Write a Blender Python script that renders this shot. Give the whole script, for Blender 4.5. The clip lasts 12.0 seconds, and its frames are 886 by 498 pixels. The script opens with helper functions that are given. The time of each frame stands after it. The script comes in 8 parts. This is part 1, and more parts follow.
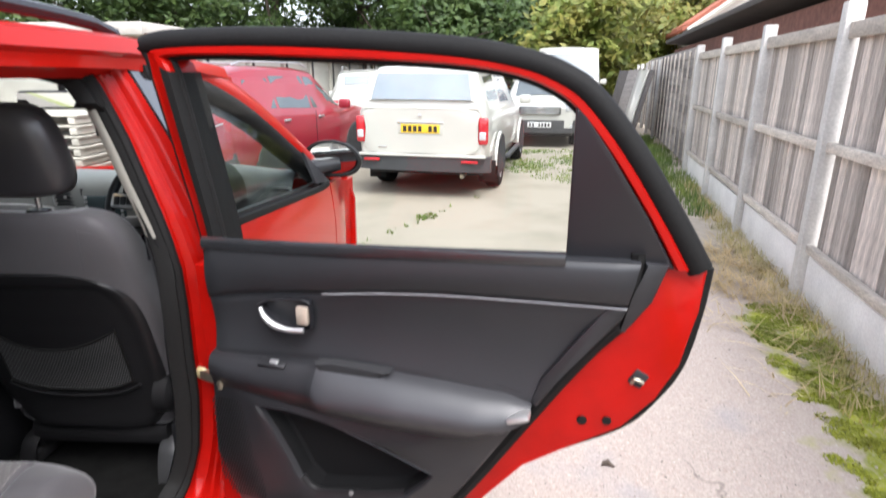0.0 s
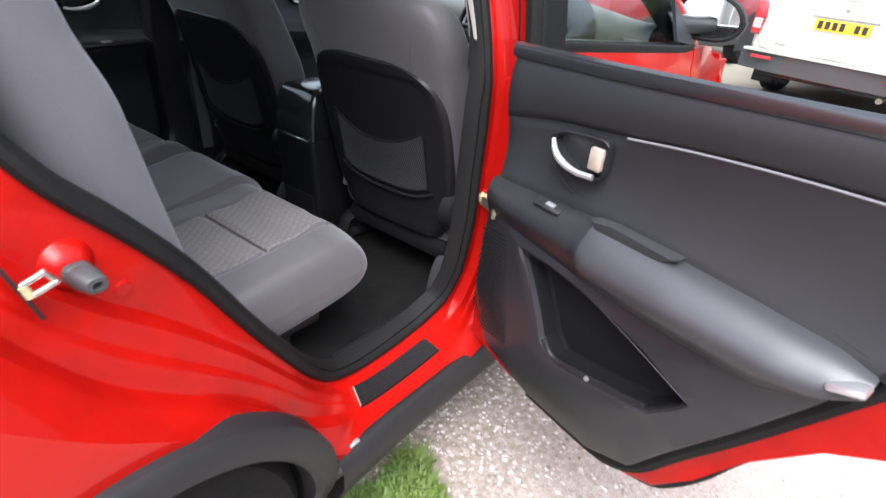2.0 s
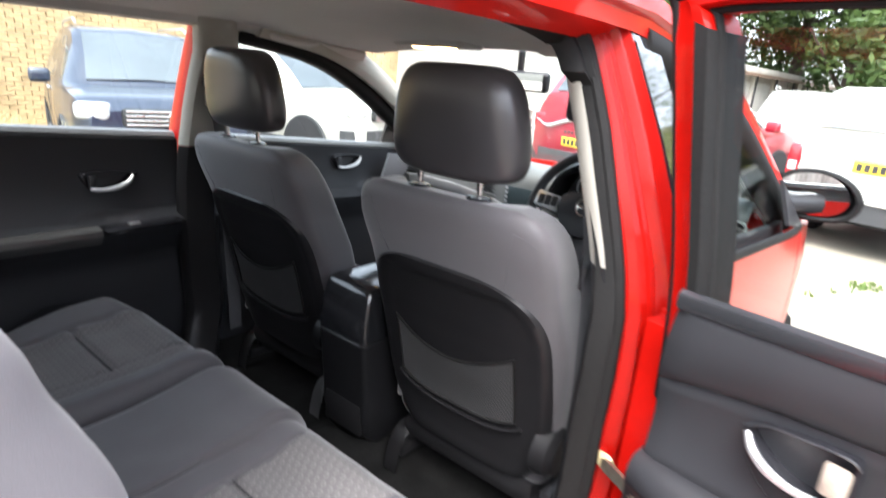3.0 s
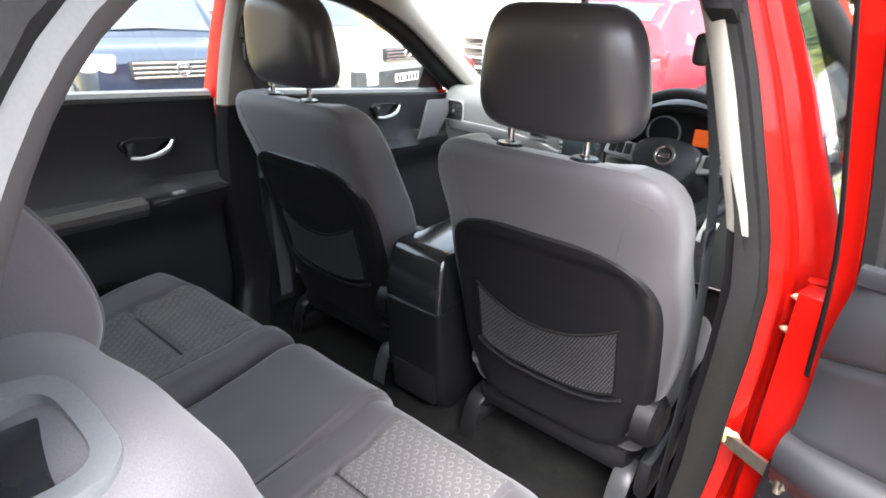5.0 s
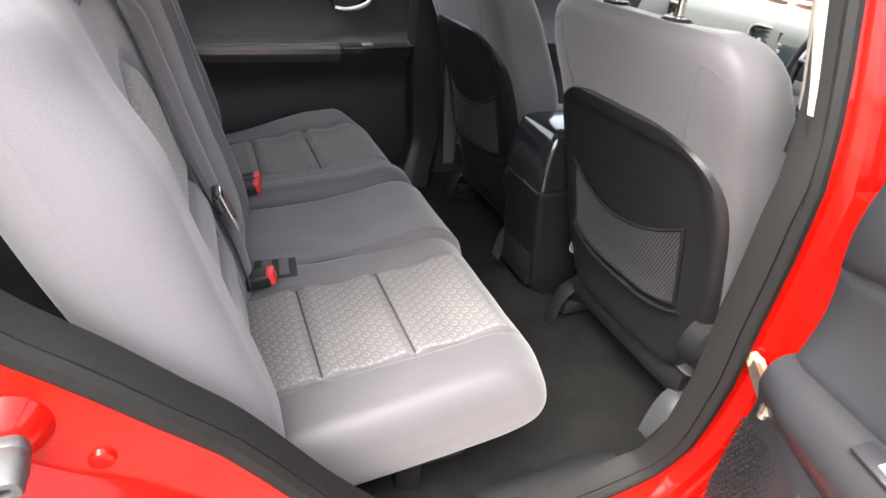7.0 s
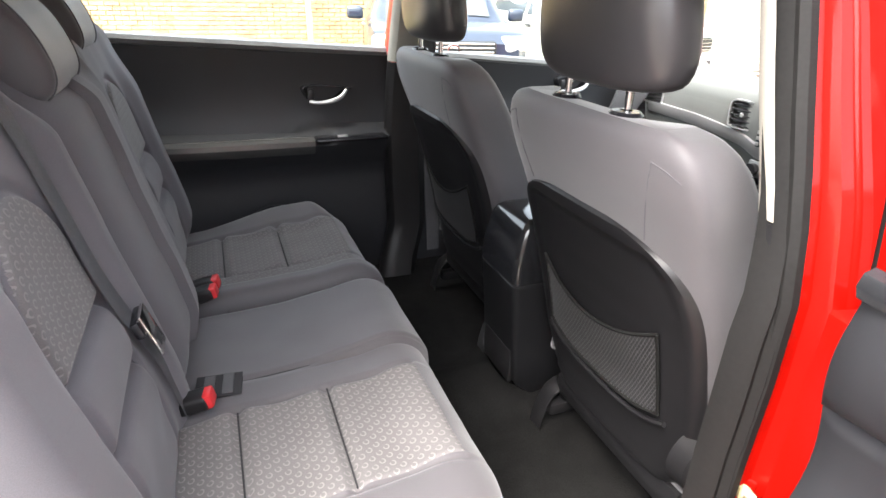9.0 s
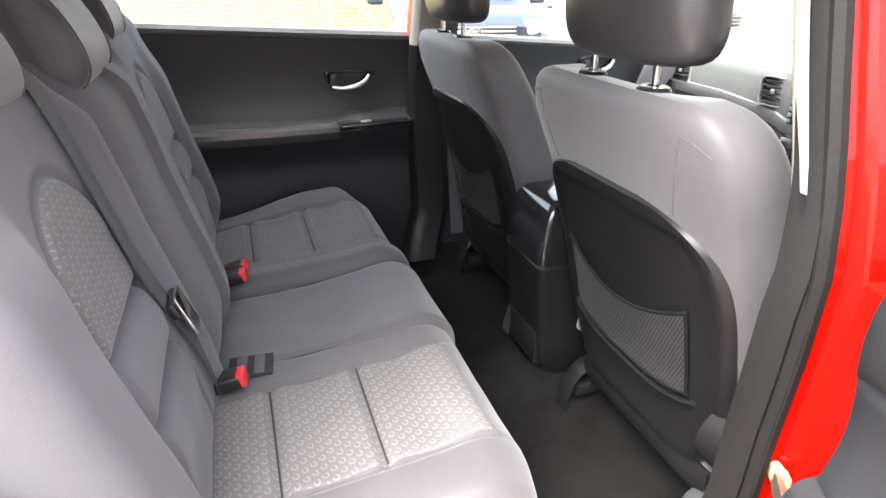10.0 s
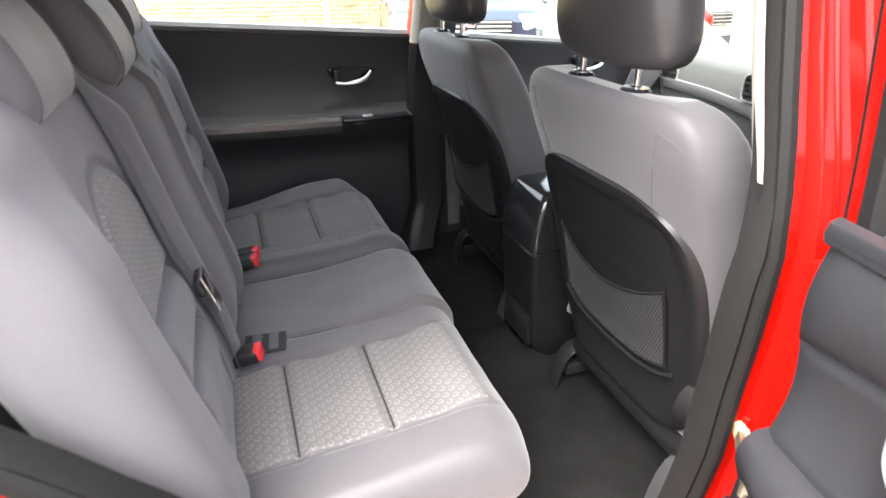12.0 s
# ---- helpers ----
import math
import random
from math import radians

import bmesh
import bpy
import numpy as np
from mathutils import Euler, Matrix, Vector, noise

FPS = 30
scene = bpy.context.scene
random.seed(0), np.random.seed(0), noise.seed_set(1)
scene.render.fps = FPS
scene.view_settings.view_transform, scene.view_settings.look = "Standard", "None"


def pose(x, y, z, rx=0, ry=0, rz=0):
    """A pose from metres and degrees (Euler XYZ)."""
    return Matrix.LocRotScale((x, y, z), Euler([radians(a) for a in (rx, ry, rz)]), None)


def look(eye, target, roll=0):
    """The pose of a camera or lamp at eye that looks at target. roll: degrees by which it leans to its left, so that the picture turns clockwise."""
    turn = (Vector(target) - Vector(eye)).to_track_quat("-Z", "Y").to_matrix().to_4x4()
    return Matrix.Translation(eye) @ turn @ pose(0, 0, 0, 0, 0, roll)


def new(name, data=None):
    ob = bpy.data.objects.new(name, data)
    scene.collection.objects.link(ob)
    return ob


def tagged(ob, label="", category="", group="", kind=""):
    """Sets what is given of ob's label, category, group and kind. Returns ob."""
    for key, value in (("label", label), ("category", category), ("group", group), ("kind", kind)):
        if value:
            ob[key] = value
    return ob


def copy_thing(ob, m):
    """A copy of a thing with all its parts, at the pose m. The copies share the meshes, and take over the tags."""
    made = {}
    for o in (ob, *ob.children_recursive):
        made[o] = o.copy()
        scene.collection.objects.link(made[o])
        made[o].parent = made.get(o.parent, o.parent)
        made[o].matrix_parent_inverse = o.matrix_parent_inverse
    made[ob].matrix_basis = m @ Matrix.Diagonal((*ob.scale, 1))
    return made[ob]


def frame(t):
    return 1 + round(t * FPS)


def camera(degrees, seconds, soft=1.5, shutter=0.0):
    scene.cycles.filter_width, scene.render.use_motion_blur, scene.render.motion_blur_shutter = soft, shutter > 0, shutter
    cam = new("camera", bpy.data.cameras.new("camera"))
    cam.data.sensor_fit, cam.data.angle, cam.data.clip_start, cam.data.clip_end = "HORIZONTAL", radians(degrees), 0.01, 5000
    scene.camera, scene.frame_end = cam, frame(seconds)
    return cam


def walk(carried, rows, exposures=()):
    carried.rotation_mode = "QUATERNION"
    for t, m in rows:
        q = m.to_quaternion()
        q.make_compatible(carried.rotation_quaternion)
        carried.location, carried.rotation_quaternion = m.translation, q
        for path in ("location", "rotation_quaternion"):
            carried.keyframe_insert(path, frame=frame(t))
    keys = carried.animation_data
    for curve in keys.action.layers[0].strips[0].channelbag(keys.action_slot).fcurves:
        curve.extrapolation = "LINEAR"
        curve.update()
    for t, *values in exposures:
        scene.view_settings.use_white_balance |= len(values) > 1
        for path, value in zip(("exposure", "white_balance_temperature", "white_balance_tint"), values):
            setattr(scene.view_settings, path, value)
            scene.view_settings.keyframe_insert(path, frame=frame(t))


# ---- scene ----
cam = camera(76.1, 12.0, soft=1.5, shutter=0.4)
PATH = [
    (0, (1.493, 0.105, 1.563), (1.42, 2.016, 0.977), 0.2),
    (0.5, (1.461, 0.04, 1.499), (1.398, 1.881, 0.721), 0.1),
    (1, (1.448, 0.051, 1.475), (1.224, 1.817, 0.563), 1.4),
    (1.5, (1.469, 0.13, 1.402), (0.792, 1.748, 0.441), 4.0),
    (2, (1.509, 0.295, 1.383), (0.48, 1.711, 0.415), 5.5),
    (2.5, (1.3, 0.401, 1.425), (0.214, 1.882, 0.634), 6.4),
    (3, (1.108, 0.497, 1.483), (-0.084, 1.989, 0.888), 4.8),
    (3.2, (1.04, 0.505, 1.481), (-0.181, 2.004, 0.97), 4.3),
    (4.8, (0.901, 0.475, 1.49), (-0.253, 1.931, 0.752), 1.6),
    (5, (0.899, 0.479, 1.496), (-0.258, 1.901, 0.696), 2.1),
    (5.5, (0.919, 0.493, 1.47), (-0.324, 1.775, 0.57), 3.5),
    (6, (0.996, 0.561, 1.405), (-0.443, 1.523, 0.404), 4.4),
    (6.5, (1.099, 0.673, 1.381), (-0.429, 1.409, 0.32), 4.6),
    (6.7, (1.167, 0.684, 1.381), (-0.368, 1.389, 0.308), 4.7),
    (8.3, (1.27, 0.735, 1.435), (-0.398, 1.453, 0.597), 3.1),
    (8.5, (1.213, 0.776, 1.415), (-0.462, 1.495, 0.592), 2.7),
    (9, (1.154, 0.838, 1.411), (-0.53, 1.517, 0.573), 1.5),
    (9.5, (1.159, 0.832, 1.405), (-0.536, 1.458, 0.548), 0.4),
    (10, (1.161, 0.829, 1.403), (-0.532, 1.427, 0.523), -0.2),
    (10.5, (1.165, 0.831, 1.406), (-0.533, 1.416, 0.525), -0.5),
    (11, (1.165, 0.834, 1.408), (-0.53, 1.428, 0.529), -0.7),
    (11.5, (1.163, 0.837, 1.408), (-0.523, 1.453, 0.525), -0.5),
    (12, (1.241, 0.787, 1.429), (-0.437, 1.401, 0.529), 0.3),
]
EXPOSURES = [(0.0, 1.8, 6150, 11), (1.0, 1.9, 6050, 11), (1.8, 2.15, 5950, 11), (3.0, 2.95, 6150, 11), (5.0, 3.38, 6200, 11), (6.0, 3.55, 6350, 11), (6.6, 3.7, 6600, 10), (8.5, 3.5, 6600, 11), (10.0, 3.85, 6500, 11), (12.0, 3.7, 6500, 11)]
walk(cam, [(t, look(eye, target, roll)) for t, eye, target, roll in PATH], EXPOSURES)

# ---- daylight: a bright, thinly clouded sky ----
SUN_HEIGHT, SUN_TURN = 60.0, 148.0
world = bpy.data.worlds.new("sky")
scene.world = world
world.use_nodes = True
wn, wl = world.node_tree.nodes, world.node_tree.links
sky = wn.new("ShaderNodeTexSky")
sky.sky_type, sky.sun_disc = "NISHITA", False
sky.sun_elevation, sky.sun_rotation = radians(SUN_HEIGHT), radians(SUN_TURN)
sky.dust_density, sky.ozone_density = 4.0, 0.6
pale = wn.new("ShaderNodeHueSaturation")
pale.inputs["Saturation"].default_value = 0.35
wl.new(sky.outputs["Color"], pale.inputs["Color"])
wl.new(pale.outputs["Color"], wn["Background"].inputs["Color"])
wn["Background"].inputs["Strength"].default_value = 0.15
sun = new("sun", bpy.data.lights.new("sun", "SUN"))
sun.data.energy, sun.data.angle, sun.data.color = 0.6, radians(50), (1.0, 0.95, 0.88)
_a, _e = radians(SUN_TURN), radians(SUN_HEIGHT)
sun.matrix_world = look((0, 0, 30), (-30 * math.sin(_a) * math.cos(_e), -30 * math.cos(_a) * math.cos(_e), 30 - 30 * math.sin(_e)))


# ---- materials ----
def mat(name, colour, rough=0.6, metal=0.0, grain=0.0, grain_size=200.0, stain=0.0, stain_size=4.0, bump=0.0, bump_size=300.0,
        coat=0.0, second=None, per_piece=0.0, sheen=0.0, stretch=None, spec=0.5, emit=0.0):
    """A surface with variation at two scales (grain, stains) and fine relief, sizes in waves to the metre."""
    m = bpy.data.materials.new(name)
    m.use_nodes = True
    n, l = m.node_tree.nodes, m.node_tree.links
    b = n["Principled BSDF"]
    b.inputs["Roughness"].default_value, b.inputs["Metallic"].default_value = rough, metal
    b.inputs["Coat Weight"].default_value, b.inputs["Coat Roughness"].default_value = coat, 0.06
    b.inputs["Specular IOR Level"].default_value = spec
    if sheen:
        b.inputs["Sheen Weight"].default_value, b.inputs["Sheen Roughness"].default_value = sheen, 0.5
    where = n.new("ShaderNodeTexCoord").outputs["Object"]
    if stretch:
        mp = n.new("ShaderNodeMapping")
        mp.inputs["Scale"].default_value = stretch
        l.new(where, mp.inputs["Vector"])
        where = mp.outputs["Vector"]

    def waves(size, detail=3.0):
        t = n.new("ShaderNodeTexNoise")
        t.inputs["Scale"].default_value, t.inputs["Detail"].default_value = size, detail
        l.new(where, t.inputs["Vector"])
        return t.outputs["Fac"]

    rgb = n.new("ShaderNodeRGB")
    rgb.outputs[0].default_value = (*colour, 1)
    col = rgb.outputs[0]
    if second or stain:
        mx = n.new("ShaderNodeMix")
        mx.data_type = "RGBA"
        rmp = n.new("ShaderNodeMapRange")
        rmp.inputs["From Min"].default_value, rmp.inputs["From Max"].default_value = 0.38, 0.66
        rmp.inputs["To Max"].default_value = 1.0 if second else stain
        l.new(waves(stain_size, 5.0), rmp.inputs["Value"])
        l.new(rmp.outputs[0], mx.inputs["Factor"])
        l.new(col, mx.inputs["A"])
        mx.inputs["B"].default_value = (*(second or [c * 0.45 for c in colour]), 1)
        col = mx.outputs["Result"]
    if grain or per_piece:
        hs = n.new("ShaderNodeHueSaturation")
        l.new(col, hs.inputs["Color"])
        val = None
        if grain:
            r2 = n.new("ShaderNodeMapRange")
            r2.inputs["From Min"].default_value, r2.inputs["From Max"].default_value = 0.25, 0.75
            r2.inputs["To Min"].default_value, r2.inputs["To Max"].default_value = 1 - grain, 1 + grain
            l.new(waves(grain_size), r2.inputs["Value"])
            val = r2.outputs[0]
        if per_piece:
            info = n.new("ShaderNodeObjectInfo")
            r3 = n.new("ShaderNodeMapRange")
            r3.inputs["To Min"].default_value, r3.inputs["To Max"].default_value = 1 - per_piece, 1 + per_piece
            l.new(info.outputs["Random"], r3.inputs["Value"])
            if val:
                mul = n.new("ShaderNodeMath")
                mul.operation = "MULTIPLY"
                l.new(val, mul.inputs[0]), l.new(r3.outputs[0], mul.inputs[1])
                val = mul.outputs[0]
            else:
                val = r3.outputs[0]
        l.new(val, hs.inputs["Value"])
        col = hs.outputs["Color"]
    l.new(col, b.inputs["Base Color"])
    if emit:
        l.new(col, b.inputs["Emission Color"])
        b.inputs["Emission Strength"].default_value = emit
    if bump:
        bp = n.new("ShaderNodeBump")
        bp.inputs["Strength"].default_value, bp.inputs["Distance"].default_value = bump, 0.4 / bump_size
        l.new(waves(bump_size), bp.inputs["Height"])
        l.new(bp.outputs["Normal"], b.inputs["Normal"])
    return m


def glass_mat(name, tint=(1, 1, 1), gloss=0.05):
    m = bpy.data.materials.new(name)
    m.use_nodes = True
    n, l = m.node_tree.nodes, m.node_tree.links
    n.remove(n["Principled BSDF"])
    clear, shine, mix = (n.new("ShaderNodeBsdf" + k) if k in ("Transparent", "Glossy") else n.new("ShaderNode" + k) for k in ("Transparent", "Glossy", "MixShader"))
    clear.inputs["Color"].default_value = (*tint, 1)
    shine.inputs["Roughness"].default_value = 0.02
    mix.inputs[0].default_value = gloss
    l.new(clear.outputs[0], mix.inputs[1]), l.new(shine.outputs[0], mix.inputs[2])
    l.new(mix.outputs[0], n["Material Output"].inputs["Surface"])
    return m


def ring_fabric(name, base, thread, pitch=0.02):
    """Woven seat cloth with rows of small open rings."""
    m = mat(name, base, 0.9, grain=0.16, grain_size=900, stain=0.18, stain_size=9, bump=0.35, bump_size=1300, sheen=0.15, spec=0.2)
    n, l = m.node_tree.nodes, m.node_tree.links
    b = n["Principled BSDF"]
    xyz = n.new("ShaderNodeSeparateXYZ")
    l.new(n.new("ShaderNodeUVMap").outputs[0], xyz.inputs[0])

    def op(kind, a, c=None, d=None):
        k = n.new("ShaderNodeMath")
        k.operation = kind
        for i, v in enumerate((a, c, d)):
            if v is None:
                continue
            if isinstance(v, (int, float)):
                k.inputs[i].default_value = v
            else:
                l.new(v, k.inputs[i])
        return k.outputs[0]
    row = op("DIVIDE", xyz.outputs["Y"], pitch * 0.72)
    odd = op("MULTIPLY", op("FLOORED_MODULO", op("FLOOR", row), 2.0), 0.5)
    colm = op("ADD", op("DIVIDE", xyz.outputs["X"], pitch), odd)
    dx, dy = op("SUBTRACT", op("FRACT", colm), 0.5), op("SUBTRACT", op("FRACT", row), 0.5)
    rad = op("SQRT", op("ADD", op("POWER", dx, 2.0), op("POWER", op("MULTIPLY", dy, 0.8), 2.0)))
    ring = op("LESS_THAN", op("ABSOLUTE", op("SUBTRACT", rad, 0.25)), 0.06)
    gap = op("GREATER_THAN", op("ADD", dx, op("MULTIPLY", dy, 0.6)), -0.235)
    mask = op("MULTIPLY", op("MULTIPLY", ring, gap), 0.75)
    old = b.inputs["Base Color"].links[0].from_socket
    mx = n.new("ShaderNodeMix")
    mx.data_type = "RGBA"
    l.new(mask, mx.inputs["Factor"]), l.new(old, mx.inputs["A"])
    mx.inputs["B"].default_value = (*thread, 1)
    l.new(mx.outputs["Result"], b.inputs["Base Color"])
    return m


RED = mat("red_paint", (0.40, 0.0058, 0.002), 0.36, grain=0.05, grain_size=900, stain=0.08, stain_size=3, coat=0.5, spec=0.1)
RED_IN = mat("red_paint_jamb", (0.39, 0.0042, 0.0016), 0.42, grain=0.06, grain_size=700, stain=0.28, stain_size=14, coat=0.3, spec=0.1)
RUBBER = mat("black_rubber", (0.0095, 0.0093, 0.009), 0.68, spec=0.17, grain=0.2, grain_size=160, stain=0.2, stain_size=20, bump=0.2, bump_size=500)
TRIM = mat("charcoal_plastic", (0.02, 0.02, 0.0225), 0.38, spec=0.5, grain=0.1, grain_size=500, stain=0.12, stain_size=8, bump=0.28, bump_size=1100)
TRIM_SOFT = mat("charcoal_soft_trim", (0.026, 0.027, 0.03), 0.42, spec=0.4, grain=0.1, grain_size=900, stain=0.14, stain_size=7, bump=0.22, bump_size=1300)
ARM_VINYL = mat("armrest_vinyl", (0.036, 0.036, 0.04), 0.38, spec=0.6, grain=0.08, grain_size=700, stain=0.12, stain_size=9, bump=0.12, bump_size=1200)
TRIM_GLOSS = mat("dark_satin_plastic", (0.017, 0.017, 0.02), 0.25, grain=0.08, grain_size=300, stain=0.15, stain_size=10)
CLAD = mat("grey_cladding", (0.017, 0.017, 0.0182), 0.5, spec=0.35, grain=0.12, grain_size=500, stain=0.2, stain_size=5, bump=0.3, bump_size=900)
FABRIC = mat("charcoal_fabric", (0.117, 0.111, 0.12), 0.9, grain=0.16, grain_size=1100, stain=0.15, stain_size=6, bump=0.4, bump_size=1500, sheen=0.18, spec=0.2)
FABRIC_MID = mat("plain_grey_fabric", (0.075, 0.07, 0.075), 0.58, grain=0.12, grain_size=1100, stain=0.14, stain_size=7, bump=0.3, bump_size=1500, sheen=0.3, spec=0.4)
RINGS = ring_fabric("ring_pattern_fabric", (0.124, 0.117, 0.116), (0.2, 0.19, 0.184))
CARPET = mat("black_carpet", (0.012, 0.0118, 0.0115), 0.95, grain=0.35, grain_size=260, stain=0.6, stain_size=16, bump=1.0, bump_size=260, spec=0.1)
SHELL = mat("black_backshell", (0.014, 0.0136, 0.0145), 0.4, spec=0.35, grain=0.12, grain_size=600, stain=0.12, stain_size=9, bump=0.2, bump_size=900)
# extra dark and dull: shade inside the shallow map pocket is put into the colour
POCKET_SHADE = mat("pocket_shade_black", (0.008, 0.008, 0.0085), 0.8, spec=0.12, grain=0.2, grain_size=400, stain=0.2, stain_size=12)
SILVER = mat("silver_plastic", (0.55, 0.55, 0.55), 0.32, metal=0.7, grain=0.05, grain_size=400)
CHROME = mat("chrome", (0.75, 0.74, 0.72), 0.12, metal=1.0, grain=0.04, grain_size=60)
CREAM = mat("cream_trim", (0.36, 0.345, 0.3), 0.7, grain=0.06, grain_size=500, stain=0.1, stain_size=6, bump=0.15, bump_size=900)
LINER = mat("grey_headliner", (0.5, 0.49, 0.465), 0.95, grain=0.1, grain_size=900, stain=0.1, stain_size=4, bump=0.25, bump_size=900)
BELT = mat("black_webbing", (0.075, 0.075, 0.08), 0.75, grain=0.25, grain_size=700, stretch=(1, 1, 0.2), bump=0.3, bump_size=900)
BUTTON = mat("red_buckle_button", (0.62, 0.03, 0.035), 0.4, grain=0.06, grain_size=300)
THREAD_DARK = mat("charcoal_thread", (0.08, 0.076, 0.083), 0.9, grain=0.2, grain_size=900)
THREAD = mat("grey_thread", (0.2, 0.2, 0.21), 0.8, grain=0.2, grain_size=900)
SEAM = mat("dark_seam", (0.02, 0.02, 0.022), 0.95, grain=0.2, grain_size=900)
STEEL = mat("bare_steel", (0.42, 0.38, 0.3), 0.42, metal=0.8, grain=0.2, grain_size=120, stain=0.6, stain_size=60)
STOP_RUBBER = mat("grey_stop_rubber", (0.05, 0.05, 0.052), 0.5, spec=0.4, grain=0.15, grain_size=300, stain=0.2, stain_size=40)
BRIGHT_STEEL = mat("zinc_plated_steel", (0.62, 0.6, 0.56), 0.3, metal=0.9, grain=0.2, grain_size=150, stain=0.4, stain_size=70)
GREASE = mat("yellowed_grease", (0.55, 0.46, 0.25), 0.4, grain=0.3, grain_size=150, stain=0.5, stain_size=70)
GLASS = glass_mat("clear_glass", (0.93, 0.96, 0.95))
DARK_GLASS = mat("tinted_glass", (0.13, 0.15, 0.16), 0.05, metal=0.45, spec=0.8, grain=0.1, grain_size=3)
# paler copy of DARK_GLASS: the reflected sky is put into its colour
SKY_GLASS = mat("sky_sheen_glass", (0.34, 0.38, 0.4), 0.06, metal=0.55, spec=0.8, grain=0.1, grain_size=3)
MIRROR = mat("mirror_glass", (0.85, 0.87, 0.88), 0.02, metal=1.0, grain=0.02, grain_size=3)
SCREEN = mat("display_screen", (0.04, 0.055, 0.06), 0.12, grain=0.1, grain_size=20)
ORANGE = mat("orange_display", (0.75, 0.12, 0.015), 0.5, grain=0.1, grain_size=90, emit=0.06)
WARM = mat("map_lamp_lens", (1.0, 0.62, 0.25), 0.4, grain=0.1, grain_size=60, emit=3.0)
TYRE = mat("tyre_rubber", (0.011, 0.011, 0.011), 0.85, spec=0.12, grain=0.25, grain_size=60, stain=0.3, stain_size=12, bump=0.3, bump_size=200)
ALLOY = mat("alloy_wheel", (0.5, 0.5, 0.51), 0.35, metal=0.8, grain=0.06, grain_size=80)
WHITE_CAR = mat("white_car_paint", (0.52, 0.51, 0.46), 0.3, grain=0.03, grain_size=90, stain=0.12, stain_size=2.5, coat=0.7)
CRIMSON = mat("crimson_car_paint", (0.28, 0.008, 0.022), 0.3, grain=0.05, grain_size=200, stain=0.08, stain_size=2, coat=0.8)
NAVY = mat("dark_blue_car_paint", (0.015, 0.024, 0.045), 0.28, grain=0.05, grain_size=200, stain=0.08, stain_size=2, coat=0.8)
PLASTIC_GREY = mat("bumper_plastic", (0.045, 0.046, 0.048), 0.6, grain=0.12, grain_size=200, stain=0.2, stain_size=4)
LAMP_RED = mat("tail_lamp_red", (0.45, 0.012, 0.02), 0.12, grain=0.15, grain_size=40, coat=0.8)
LAMP_CLEAR = mat("headlamp_lens", (0.62, 0.64, 0.66), 0.12, metal=0.3, grain=0.25, grain_size=30, coat=0.8)
PLATE_Y = mat("yellow_plate", (0.78, 0.52, 0.03), 0.4, grain=0.06, grain_size=60)
PLATE_W = mat("white_plate", (0.75, 0.75, 0.73), 0.4, grain=0.06, grain_size=60)
INK = mat("black_lettering", (0.015, 0.015, 0.015), 0.6, grain=0.1, grain_size=60)
WHITE_PLASTIC = mat("white_paper_tag", (0.75, 0.75, 0.73), 0.6, grain=0.05, grain_size=90)
WOOD = mat("weathered_fence_wood", (0.6, 0.535, 0.48), 0.9, grain=0.38, grain_size=18, stain=0.5, stain_size=1.6, bump=0.7, bump_size=60, stretch=(9, 9, 0.7), per_piece=0.42)
WOOD_RAIL = mat("weathered_rail_wood", (0.6, 0.54, 0.47), 0.9, grain=0.3, grain_size=16, stain=0.45, stain_size=2, bump=0.6, bump_size=60, stretch=(9, 0.7, 9), per_piece=0.2)
WOOD_LAP = mat("grey_lap_boards", (0.3, 0.27, 0.25), 0.9, grain=0.3, grain_size=16, stain=0.5, stain_size=2, bump=0.6, bump_size=60, stretch=(9, 0.7, 9), per_piece=0.3)
CONCRETE = mat("pale_concrete_post", (0.6, 0.585, 0.555), 0.9, grain=0.14, grain_size=60, stain=0.45, stain_size=3, bump=0.5, bump_size=120, per_piece=0.08)
GRAVEL_BOARD = mat("pale_gravel_board", (0.82, 0.8, 0.77), 0.9, grain=0.1, grain_size=60, stain=0.25, stain_size=3, bump=0.4, bump_size=120, per_piece=0.06)
GARAGE = mat("garage_concrete", (0.5, 0.47, 0.42), 0.9, grain=0.1, grain_size=30, stain=0.4, stain_size=1.2, bump=0.4, bump_size=60)
GARAGE_DOOR = mat("pale_garage_door", (0.62, 0.6, 0.55), 0.6, grain=0.06, grain_size=30, stain=0.2, stain_size=1.5)
BRICK = mat("yellow_stock_brick", (0.45, 0.32, 0.17), 0.9, grain=0.2, grain_size=9, stain=0.4, stain_size=3, bump=0.4, bump_size=60, per_piece=0.2)
TILE = mat("red_roof_tile", (0.5, 0.17, 0.11), 0.85, grain=0.2, grain_size=14, stain=0.4, stain_size=2, per_piece=0.2, bump=0.3, bump_size=60)
RENDER_WALL = mat("painted_house_wall", (0.68, 0.66, 0.62), 0.9, grain=0.06, grain_size=40, stain=0.2, stain_size=1.2)
FELT = mat("dark_roof_felt", (0.09, 0.08, 0.075), 0.95, grain=0.25, grain_size=40, stain=0.3, stain_size=2)
BARK = mat("bark", (0.09, 0.07, 0.055), 0.95, grain=0.35, grain_size=14, stain=0.4, stain_size=3, bump=0.8, bump_size=40, stretch=(3, 3, 0.6))

